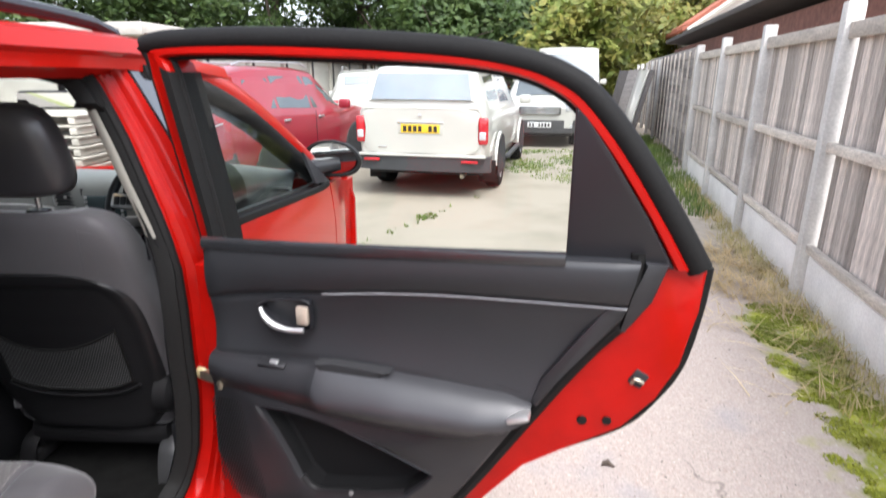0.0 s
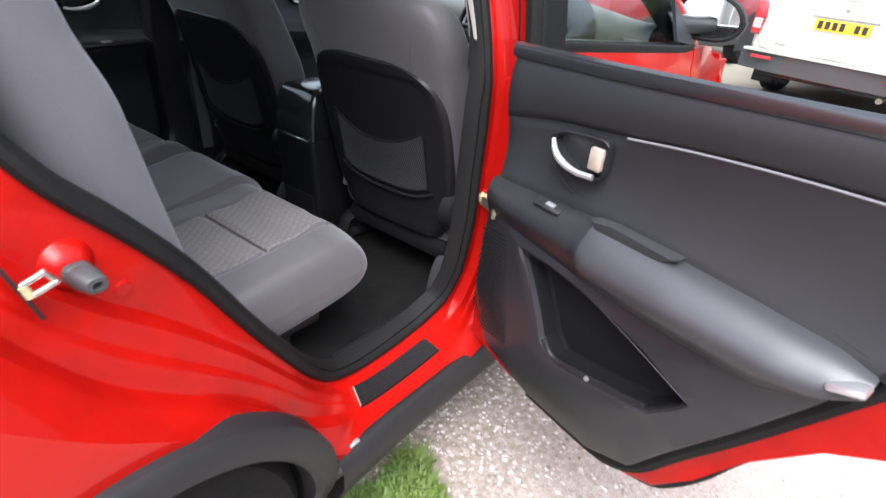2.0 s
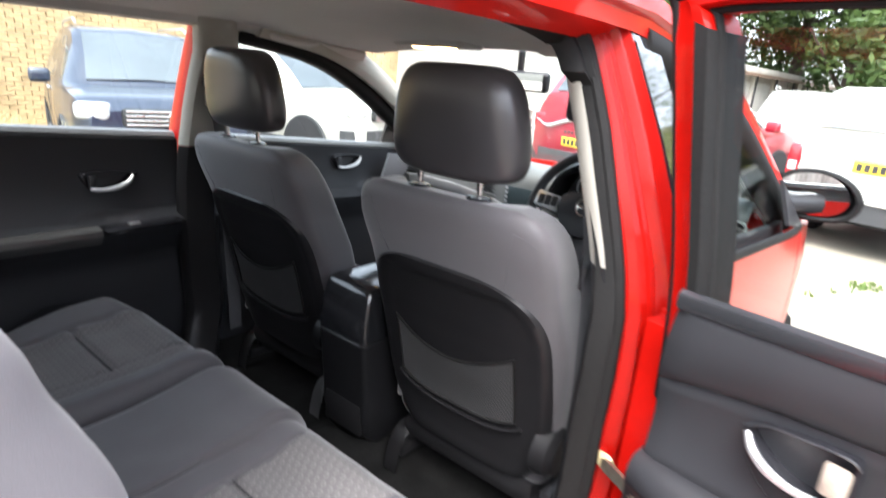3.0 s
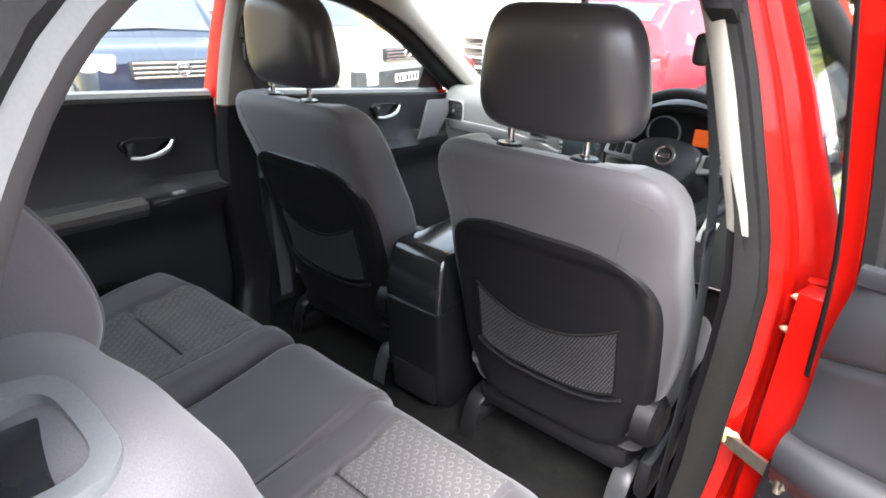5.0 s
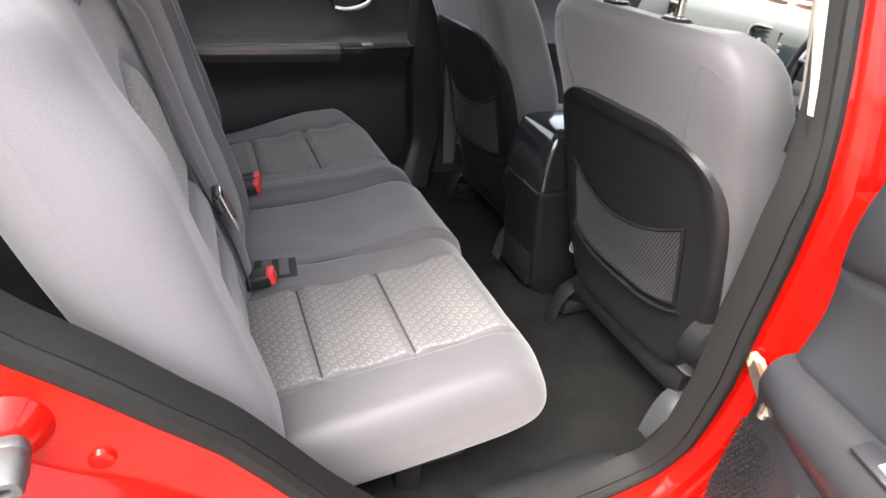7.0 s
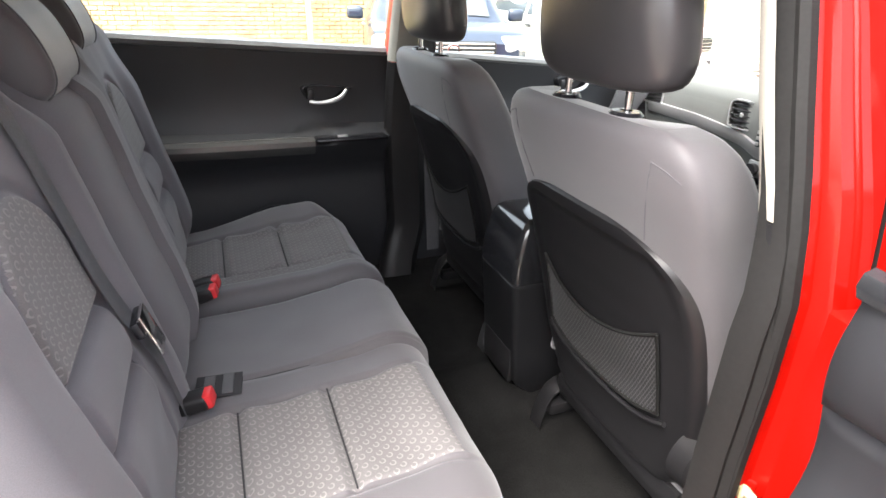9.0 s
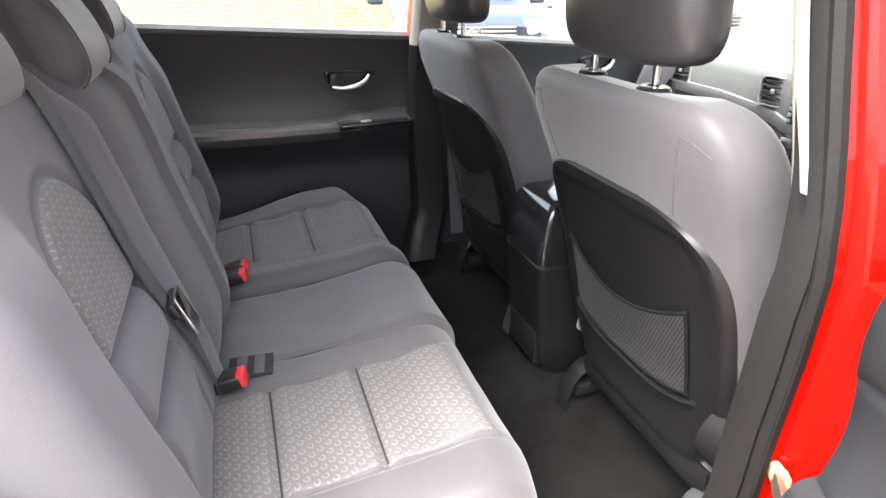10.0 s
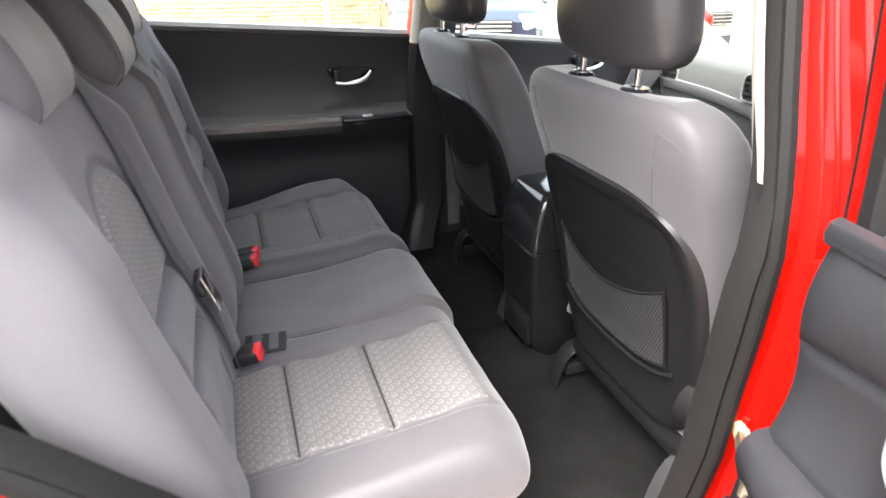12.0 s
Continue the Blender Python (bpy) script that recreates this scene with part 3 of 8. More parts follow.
part("strap_bracket", boxed((0.782, 1.44, 0.797), (0.03, 0.01, 0.05), 0.004, Matrix.Rotation(0.3, 3, "Z")), RED_IN, car)
def lump(centre, size, seed=0.0):
    """An uneven smear, wider along x than it stands off."""
    bm = bmesh.new()
    bmesh.ops.create_icosphere(bm, subdivisions=3, radius=1.0)
    for v in bm.verts:
        k = 1 + 0.28 * noise.noise(v.co * 2.3 + Vector((seed, 0, 0))) + 0.12 * noise.noise(v.co * 6 + Vector((seed, 0, 0)))
        v.co = Vector(centre) + Vector((v.co.x * size[0] + v.co.y * 0.004, -0.3 * v.co.x * size[0] + v.co.y * size[1], v.co.z * size[2])) * k
    return bm


bm = lump((0.8, 1.426, 0.803), (0.021, 0.007, 0.017))
part("grease", bm, GREASE, strap, "smear of yellowed grease")
SEALANT = mat("cracked_cream_sealant", (0.5, 0.38, 0.27), 0.7, grain=0.3, grain_size=120, stain=0.6, stain_size=50)
for c, r, k in (((0.842, 1.447, 1.088), (0.018, 0.008, 0.007), 3.0), ((0.86, 1.44, 1.062), (0.008, 0.007, 0.016), 7.0), ((0.835, 1.448, 1.03), (0.012, 0.007, 0.006), 11.0)):
    part("sealant", lump(c, r, k), SEALANT, car, "cracked cream sealant on the hinge")
part("stop_boss", lathe([(0.0, 0.021), (0.012, 0.0205), (0.019, 0.018), (0.025, 0.012), (0.031, 0.004), (0.036, -0.004)], 28, Matrix.Translation((0.79, 0.494, 0.984))), RED_IN, car, "raised red boss")
rows = []
for d, r in ((0.0, 0.0135), (0.003, 0.0155), (0.012, 0.0155), (0.014, 0.0145), (0.016, 0.0152), (0.03, 0.0145), (0.033, 0.0135), (0.044, 0.0125), (0.047, 0.0105), (0.0475, 0.0055), (0.042, 0.005)):
    rows.append([Vector((0.806 + d, 0.497 + 0.14 * d, 0.983 - 0.05 * d)) + Vector((0, 1.1 * r * math.copysign(abs(math.cos(a)) ** 0.75, math.cos(a)), 0.95 * r * math.copysign(abs(math.sin(a)) ** 0.75, math.sin(a)))) for a in (2 * math.pi * k / 20 for k in range(20))])
bm = bmesh.new()
vs = grid(bm, rows, wrap=True)
bm.faces.new(vs[0])
stop = part("door_stop", bm, STOP_RUBBER, car, "grey rubber door stop with a hole")
# dark disc added for the shade inside the stop's open hole
part("stop_bung", rod([(0.845, 0.5025, 0.981), (0.8485, 0.503, 0.981)], 0.0058, 12), SEAM, stop)
stk = part("striker", rod([(0.838, 0.434, 1.005), (0.84, 0.448, 1.0105), (0.84, 0.458, 1.014)], 0.0041, 10), BRIGHT_STEEL, car, "worn steel door striker loop")
part("prong", rod([(0.838, 0.439, 0.988), (0.84, 0.454, 0.993), (0.84, 0.468, 0.998)], 0.0043, 10), BRIGHT_STEEL, stk)
part("cross_bar", rod([(0.84, 0.4555, 1.0165), (0.84, 0.458, 1.012), (0.84, 0.467, 0.9985), (0.84, 0.4685, 0.995)], 0.0034, 10), BRIGHT_STEEL, stk)
part("collar", rod([(0.8385, 0.4345, 1.005), (0.8385, 0.4395, 0.988)], 0.0052, 10), GREASE, stk)
part("striker_plate", boxed((0.829, 0.4325, 0.993), (0.022, 0.005, 0.084), 0.002, Matrix.Rotation(0.31, 3, "X")), SHELL, stk)
part("jamb_plug", rod([(0.784, 0.552, 0.925), (0.793, 0.552, 0.924)], [0.014, 0.011], 14), RED_IN, car)


# wheels
def wheel(parent, c, r=0.325, w=0.21, turn=1):
    m = Matrix.Translation(c)
    tyre = part("wheel", lathe([(r * 0.62, -w / 2), (r * 0.9, -w / 2), (r * 0.985, -w * 0.36), (r, -w * 0.2), (r, w * 0.2), (r * 0.985, w * 0.36), (r * 0.9, w / 2), (r * 0.62, w / 2)], 36, m), TYRE, parent, "black tyre on an alloy wheel")
    part("rim", lathe([(r * 0.62, -w / 2), (r * 0.64, turn * w * 0.47), (r * 0.58, turn * w * 0.4), (r * 0.55, turn * w * 0.1)], 36, m), ALLOY, tyre)
    bm = bmesh.new()
    for k in range(5):
        a = k * 2 * math.pi / 5
        box(bm, (turn * w * 0.36, r * 0.34 * math.cos(a), r * 0.34 * math.sin(a)), (0.02, r * 0.52, 0.05), 0.006, Matrix.Rotation(a, 3, "X"))
    bmesh.ops.transform(bm, matrix=m, verts=bm.verts)
    part("spokes", bm, ALLOY, tyre)
    part("hub", lathe([(0.0, turn * w * 0.44), (0.03, turn * w * 0.44), (0.05, turn * w * 0.36), (0.05, 0)], 16, m), ALLOY, tyre)
    return tyre


for yy in (0.46, 3.12):
    for sd in (1, -1):
        wheel(car, (sd * 0.765, yy, 0.325), turn=sd)
bm = bmesh.new()
rows = [[(x, *arch(a, 0.335)) for a in range(-8, 190, 6)] for x in (0.84, 0.6, 0.5)]
grid(bm, rows)
part("wheel_housing", bm, RUBBER, car)

# left side and front outer skin
def skin_rect(name, y0, y1, z0, z1, material, side, ny=14, nz=9, parent=car, **k):
    return skin_part(name, [[(y0 + (y1 - y0) * i / ny, (z0(y0 + (y1 - y0) * i / ny) if callable(z0) else z0) * (1 - j / nz) + (z1(y0 + (y1 - y0) * i / ny) if callable(z1) else z1) * j / nz) for i in range(ny + 1)] for j in range(nz + 1)], material, parent, side, **k)


def belt(y):
    return interp(y, [(-1.0, 1.27), (0.5, 1.262), (1.4, 1.205), (2.5, 1.115)])


def gate(y):
    d = min(abs(y - 0.46), abs(y - 3.12))
    return 0.3 if d > 0.39 else 0.31 + math.sqrt(0.39 ** 2 - d * d)


skin_rect("side_panel", -0.98, 1.425, gate, belt, RED, -1, 40)
skin_rect("front_door", 1.435, 2.62, 0.34, belt, RED, -1, 16)
skin_rect("front_wing", 2.63, 3.75, gate, lambda y: 1.09 - 0.16 * smooth(2.7, 3.75, y), RED, -1, 30)
skin_rect("front_wing", 2.63, 3.75, gate, lambda y: 1.09 - 0.16 * smooth(2.7, 3.75, y), RED, 1, 30)
fd = skin_rect("front_door", 1.505, 2.615, 0.345, lambda y: belt(y) - 0.02, RED, 1, 20)
fd["label"] = "closed red front door"
bm = bmesh.new()
tube(bm, [(side_x(belt(y)) + 0.002, y, belt(y) - 0.018) for y in [1.5 + 1.1 * i / 14 for i in range(15)]], 0.014, 8, flat=0.7)
part("belt_moulding", bm, RUBBER, fd)
bm = bmesh.new()
tube(bm, [(side_x(1.0) + 0.02, 1.62, 1.0), (side_x(1.0) + 0.045, 1.66, 1.0), (side_x(1.0) + 0.045, 1.78, 1.0), (side_x(1.0) + 0.02, 1.83, 1.0)], 0.013, 8)
part("door_handle", bm, RED, fd)
# bonnet, windscreen, nose, tail
bm = bmesh.new()
rows = []
for i in range(13):
    y = 2.84 + 0.9 * i / 12
    w = 0.79 - 0.13 * smooth(2.8, 3.75, y)
    rows.append([(w * x, y, 1.10 - 0.17 * smooth(2.75, 3.9, y) + 0.035 * (1 - x * x)) for x in [-1, -0.9, -0.6, -0.3, 0, 0.3, 0.6, 0.9, 1]])
part("bonnet", sheet(rows, -0.02, (0, 0, 1)), RED, car)
rows = [[(w * x, y + 0.1 * (1 - x * x), z) for x in [-1, -0.6, -0.2, 0.2, 0.6, 1]] for w, y, z in [(0.74, 3.68, 0.96), (0.78, 3.72, 0.8), (0.78, 3.72, 0.5), (0.75, 3.66, 0.28)]]
part("front_bumper", sheet(rows, -0.04, (0, 1, 0)), RED, car)
rows = [[(w * x, y - 0.06 * (1 - x * x), z) for x in [-1, -0.6, -0.2, 0.2, 0.6, 1]] for w, y, z in [(0.76, -0.98, 1.12), (0.8, -1.0, 0.9), (0.8, -1.0, 0.5), (0.77, -0.95, 0.28)]]
part("tailgate", sheet(rows, 0.04, (0, 1, 0)), RED, car)
rows = [[(w * x, y + 0.06 * (1 - x * x), z) for x in [-1, -0.6, -0.2, 0.2, 0.6, 1]] for w, y, z in [(0.70, 2.86, 1.09), (0.67, 2.55, 1.30), (0.62, 2.10, 1.56)]]
ws = part("windscreen", sheet(rows, 0.004, (0, 0, 1)), GLASS, car)
ws.visible_shadow = False
rows = [[(w * x, y - 0.04 * (1 - x * x), z) for x in [-1, -0.6, -0.2, 0.2, 0.6, 1]] for w, y, z in [(0.70, -0.98, 1.12), (0.66, -0.92, 1.35), (0.6, -0.84, 1.55)]]
rg = part("rear_window", sheet(rows, 0.004, (0, 1, 0)), GLASS, car)
rg.visible_shadow = False
# window pillars
def pillar(name, pts_lo, pts_hi, w0, w1, material, side, inner=None):
    """A post from a foot to a head, its foot w0 and head w1 wide along the car."""
    rows = []
    for i in range(9):
        f = i / 8
        y, z = pts_lo[0] + (pts_hi[0] - pts_lo[0]) * f, pts_lo[1] + (pts_hi[1] - pts_lo[1]) * f
        w = w0 + (w1 - w0) * f
        x = side_x(z)
        rows.append([(side * (x + o), y + w * u, z) for u, o in [(-0.5, -0.055), (-0.5, -0.012), (-0.42, 0), (0.42, 0), (0.5, -0.012), (0.5, -0.055), (0.3, -0.075), (-0.3, -0.075)]])
    bm = bmesh.new()
    vs = grid(bm, rows, wrap=True)
    bm.faces.new(vs[0]), bm.faces.new(vs[-1])
    return part(name, bm, material, car)


for sd in (1, -1):
    bm = bmesh.new()
    pts = curve([(sd * 0.80, 2.80, 1.10), (sd * 0.745, 2.45, 1.30), (sd * 0.695, 2.16, 1.46), (sd * 0.655, 1.9, 1.555), (sd * 0.64, 1.6, 1.60)], 20)
    tube(bm, pts, 0.048, 10, flat=0.75)
    part("front_pillar", bm, RED, car, "red windscreen pillar")
    bm = bmesh.new()
    tube(bm, [p + Vector((-sd * 0.035, 0.0, -0.012)) for p in pts], 0.045, 10, flat=0.7)
    part("front_pillar_cover", bm, CREAM, car, "cream windscreen pillar cover")
    bm = bmesh.new()
    tube(bm, [p + Vector((sd * 0.02, -0.05, -0.04)) for p in pts[1:]], 0.042, 10)
    part("front_window_channel", bm, RUBBER, car)
pillar("centre_pillar", (1.415, 1.20), (1.425, 1.60), 0.03, 0.03, RED, -1)
pillar("front_door_frame", (1.505, 1.19), (1.50, 1.60), 0.14, 0.12, TRIM, -1)
pillar("rear_pillar", (0.42, 1.24), (0.50, 1.60), 0.12, 0.12, TRIM, -1)
pillar("tail_pillar", (-0.72, 1.2), (-0.66, 1.55), 0.35, 0.3, RED, -1)
pillar("tail_pillar", (-0.72, 1.2), (-0.66, 1.55), 0.35, 0.3, RED, 1)
app = pillar("front_door_applique", (1.568, 1.165), (1.548, 1.615), 0.13, 0.125, mat("gloss_black_strip", (0.02, 0.021, 0.024), 0.05, spec=0.9, coat=1.0, grain=0.05, grain_size=30), 1)
app["label"] = "glossy black door frame strip"
for sd, y0, y1 in ((-1, 0.47, 1.39), (-1, 1.55, 2.55), (1, 1.55, 2.5), (-1, -0.6, 0.38), (1, -0.6, 0.3)):
    n = 8
    rows = []
    for i in range(n + 1):
        y = y0 + (y1 - y0) * i / n
        top = interp(y, [(-0.6, 1.5), (0.3, 1.57), (1.5, 1.58), (1.9, 1.53), (2.16, 1.43), (2.45, 1.27), (2.55, 1.2)])
        lo = belt(y) - 0.01
        rows.append([(sd * (side_x(lo + (top - lo) * j / 4) - 0.03), y, lo + (top - lo) * j / 4) for j in range(5)])
    g = part("window_pane", sheet(rows, 0.004, (1, 0, 0)), GLASS, car)
    g.visible_shadow = False

# far window seals: light from the sky is put into their pale colour
WIPER = mat("skylit_wiping_seal", (0.16, 0.165, 0.165), 0.35, spec=0.6, grain=0.1, grain_size=200)
for y0, y1 in ((0.45, 1.40), (1.5, 2.52)):
    bm = bmesh.new()
    tube(bm, [(-side_x(belt(y)) + 0.03, y, belt(y) + 0.003) for y in [y0 + (y1 - y0) * k / 12 for k in range(13)]], 0.017, 8, flat=1.4)
    part("belt_seal", bm, WIPER, car, "window wiping seal, sky light painted in as grey")

# door mirrors
def door_mirror(sd):
    bm = bmesh.new()
    rows = []
    for k in range(9):
        f = k / 8
        y = 2.655 + 0.135 * f
        s = math.sqrt(max(1 - (max(f - 0.15, 0) / 0.87) ** 2, 0.01))
        rows.append([(sd * (0.895 + 0.13 * s * math.copysign(abs(math.cos(a)) ** 0.75, math.cos(a))), y, 1.2 + 0.083 * s * math.copysign(abs(math.sin(a)) ** 0.8, math.sin(a)) - 0.03 * (math.cos(a) > 0) * math.cos(a) * s * (math.sin(a) > 0)) for a in [i * 2 * math.pi / 28 for i in range(28)]])
    vs = grid(bm, rows, wrap=True)
    bm.faces.new(vs[-1])
    ob = part("door_mirror", bm, RED if sd < 0 else SHELL, car, "door mirror")
    bm = bmesh.new()
    front, mid = [Vector(p) for p in rows[0]], Vector((sd * 0.895, 2.655, 1.2))
    grid(bm, [front, [p.lerp(mid, 0.1) + Vector((0, -0.004, 0)) for p in front], [p.lerp(mid, 0.16) + Vector((0, 0.012, 0)) for p in front]], wrap=True)
    part("mirror_rim", bm, RUBBER, ob)
    bm = bmesh.new()
    bm.faces.new([bm.verts.new(p.lerp(mid, 0.15) + Vector((0, 0.03 + sd * 0.21 * (p.x - mid.x) + 0.05 * (p.z - mid.z), 0))) for p in front])
    part("mirror_glass", bm, MIRROR, ob, smooth=False)
    bm = bmesh.new()
    tube(bm, [(sd * 0.78, 2.60, 1.155), (sd * 0.84, 2.66, 1.165), (sd * 0.9, 2.71, 1.17)], [0.05, 0.036, 0.04], 10)
    part("mirror_arm", bm, TRIM, ob)
    bm = prism([(2.42, 1.13), (2.63, 1.10), (2.42, 1.26)], 0.0, 0.012, lambda a, b, d: (sd * (side_x(b) - 0.01 + d), a, b))
    part("mirror_sail", bm, TRIM, ob)


door_mirror(1), door_mirror(-1)

# ---- the open rear door, in its own frame: x along it from the hinge, y outwards, z up ----
door = thing("rear_door", "open red rear car door with charcoal trim, seen from inside", "car door", pose(0.775, 1.361, 0, 0, 0, -13.6))
SKIN = [(0.05, 0.42), (0.2, 0.385), (0.42, 0.365), (0.58, 0.372), (0.65, 0.40), (0.715, 0.487), (0.775, 0.605), (0.868, 0.72), (0.97, 0.785), (1.075, 0.853), (1.135, 0.93), (1.172, 1.01), (1.192, 1.13), (1.198, 1.215),
        (1.13, 1.222), (1.08, 1.16), (0.94, 1.15), (0.58, 1.13), (0.13, 1.12), (0.05, 1.12)]
xyz = lambda a, b, d: (a, d, b)


def grow(outline, d):
    """The outline moved outwards by d."""
    p = [Vector(q) for q in outline]
    area = sum(a.x * b.y - b.x * a.y for a, b in zip(p, p[1:] + p[:1]))
    out = []
    for i, q in enumerate(p):
        t = (p[(i + 1) % len(p)] - p[i - 1]).normalized()
        out.append(tuple(q + Vector((t.y, -t.x)) * (d if area > 0 else -d)))
    return out


part("door_shell", prism(SKIN, 0.045, 0.1, xyz, 0.006), RED_IN, door, "red painted door shell")
part("outer_skin", prism(grow(SKIN, 0.012), 0.104, 0.125, xyz, 0.006), RED, door, "glossy red outer panel")
lower = [Vector((a, 0.072, b)) for a, b in SKIN[0:14]]
bm = bmesh.new()
tube(bm, curve(lower[3:], 60), 0.0155, 8)
part("edge_seal", bm, RUBBER, door, "black rubber edge seal")
# window frame
F_OUT = [(0.09, 1.0), (0.076, 1.19), (0.032, 1.40), (-0.012, 1.60), (-0.004, 1.635), (0.2, 1.645), (0.4, 1.641), (0.58, 1.63), (0.74, 1.615), (0.858, 1.591), (0.92, 1.567), (0.974, 1.53), (1.052, 1.437), (1.135, 1.314), (1.196, 1.215)]
F_IN = [(0.145, 1.0), (0.136, 1.19), (0.1, 1.40), (0.068, 1.57), (0.085, 1.584), (0.22, 1.583), (0.42, 1.577), (0.56, 1.573), (0.70, 1.566), (0.79, 1.556), (0.86, 1.535), (0.92, 1.497), (0.985, 1.42), (1.06, 1.31), (1.115, 1.215)]


def open_chain(pts, k):
    """A smooth open chain with k steps between given points."""
    p, out = [Vector(q) for q in pts], []
    for i in range(len(p) - 1):
        a, b, c, d = p[max(i - 1, 0)], p[i], p[i + 1], p[min(i + 2, len(p) - 1)]
        for j in range(k):
            t = j / k
            out.append(0.5 * (2 * b + (c - a) * t + (2 * a - 5 * b + 4 * c - d) * t * t + (3 * b - a - 3 * c + d) * t ** 3))
    return out + [p[-1]]


F_IN = F_IN[:4] + [(b[0] + (a[0] - b[0]) * 0.28, b[1] + (a[1] - b[1]) * 0.28) for a, b in zip(F_OUT[4:], F_IN[4:])]
fo, fi = open_chain(F_OUT, 4), open_chain(F_IN, 4)


bm = bmesh.new()
steps = [(0.1, 0.12), (0.1, 0.05), (0.16, 0.04), (0.5, 0.036), (0.62, 0.03), (0.86, 0.03), (0.95, 0.036), (0.97, 0.06), (0.97, 0.12)]
grid(bm, [[(v.x, d, v.y) for v in (a.lerp(b, f) for a, b in zip(fo, fi))] for f, d in steps])
part("window_frame", bm, RED_IN, door, "red window frame")
bm = bmesh.new()
tube(bm, [(p.x, 0.05, p.y) for p in (a.lerp(b, 0.2) for a, b in zip(fo, fi))], [0.011 + 0.013 * smooth(11, 17, k) for k in range(len(fo))], 10, flat=1.0, up=(0, 1, 0))
part("frame_seal", bm, RUBBER, door, "thick black rubber frame seal")
bm = bmesh.new()
tube(bm, [(p.x, 0.055, p.y) for p in fi], 0.0075, 8, up=(0, 1, 0))
part("glass_channel", bm, RUBBER, door)
bm = bmesh.new()
grid(bm, [[(v.x, d, v.y) for v in (a.lerp(b, f) for a, b in zip(fo[:13], fi[:13]))] for f, d in [(0.66, 0.036), (0.68, 0.027), (0.72, 0.023), (0.98, 0.023), (1.03, 0.03), (1.05, 0.07), (1.05, 0.124)]])
part("run_channel", bm, RUBBER, door, "black glass run channel")
part("quarter_cover", prism([(0.937, 1.215), (0.937, 1.515), (0.955, 1.495), (1.005, 1.428), (1.08, 1.314), (1.138, 1.216)], 0.03, 0.07, xyz, 0.005), TRIM, door, "black quarter window cover")
bm = bmesh.new()
bm.faces.new([bm.verts.new((a, 0.065, b)) for a, b in [(0.14, 1.15), (0.098, 1.4), (0.07, 1.575), (0.42, 1.572), (0.70, 1.575), (0.86, 1.545), (0.945, 1.5), (0.945, 1.15)]])
g = part("window_pane", bm, GLASS, door, smooth=False)
g.visible_shadow = False
# inner trim, built from panels between two curves
BELT_LINE = [(0.13, 1.192), (0.35, 1.198), (0.58, 1.208), (0.8, 1.219), (0.94, 1.226), (1.076, 1.232)]
MID_LINE = [(0.112, 1.055), (0.25, 1.082), (0.418, 1.1), (0.55, 1.116), (0.70, 1.128), (0.85, 1.134), (1.06, 1.14)]
ARM_LINE = [(0.11, 0.905), (0.25, 0.913), (0.40, 0.922), (0.55, 0.918), (0.70, 0.9), (0.82, 0.88), (0.905, 0.905)]
EDGE = [(1.076, 1.232), (1.06, 1.14), (1.052, 1.112), (1.0, 1.05), (0.937, 0.96), (0.85, 0.823), (0.759, 0.678), (0.66, 0.53), (0.61, 0.45), (0.565, 0.415), (0.50, 0.4), (0.3, 0.41), (0.146, 0.455), (0.095, 0.5), (0.08, 0.6), (0.09, 0.75)]


def trim_panel(name, top, bottom, depth, material, n=40, m=14, roll=0.012, parent=None, label=""):
    a, b = curve([(p, q, 0) for p, q in top], n), curve([(p, q, 0) for p, q in bottom], n)
    rows = []
    for j in range(m + 1):
        f = j / m
        row = []
        for i in range(n):
            p = a[i].lerp(b[i], f)
            s = i / (n - 1)
            wide, tall = (a[-1] - a[0]).length, max((a[i] - b[i]).length, 0.01)
            e = min(f * tall, (1 - f) * tall, s * wide, (1 - s) * wide)
            d = depth(s, f)
            if e < roll:
                d += roll * 0.6 * (1 - math.sqrt(max(1 - (1 - e / roll) ** 2, 0)))
            row.append((p.x, d, p.y))
        rows.append(row)
    bm = bmesh.new()
    vs = grid(bm, rows)
    rim = [vs[0][i] for i in range(n)] + [vs[j][-1] for j in range(1, m + 1)] + [vs[-1][i] for i in range(n - 2, -1, -1)] + [vs[j][0] for j in range(m - 1, 0, -1)]
    back = [bm.verts.new((v.co.x, 0.05, v.co.z)) for v in rim]
    for i in range(len(rim)):
        k = (i + 1) % len(rim)
        bm.faces.new((rim[i], rim[k], back[k], back[i]))
    return part(name, bm, material, parent or door, label)


upper = trim_panel("upper_trim", BELT_LINE, MID_LINE, lambda s, f: -0.012 + 0.014 * f - 0.01 * math.sin(math.pi * f), TRIM_SOFT, label="charcoal soft upper trim")
bm = bmesh.new()
tube(bm, [(p.x, -0.008, p.y + 0.004) for p in curve([(a, b, 0) for a, b in BELT_LINE[:5]], 30)], 0.016, 8, flat=0.8)
part("belt_seal", bm, mat("satin_wiping_seal", (0.02, 0.021, 0.023), 0.2, spec=0.9, grain=0.1, grain_size=200), door, "glass wiping seal")
middle = trim_panel("middle_trim", MID_LINE, ARM_LINE, lambda s, f: 0.004 + 0.022 * math.sin(math.pi * f) * (0.5 + 0.5 * s), TRIM_SOFT, label="charcoal grained middle trim")
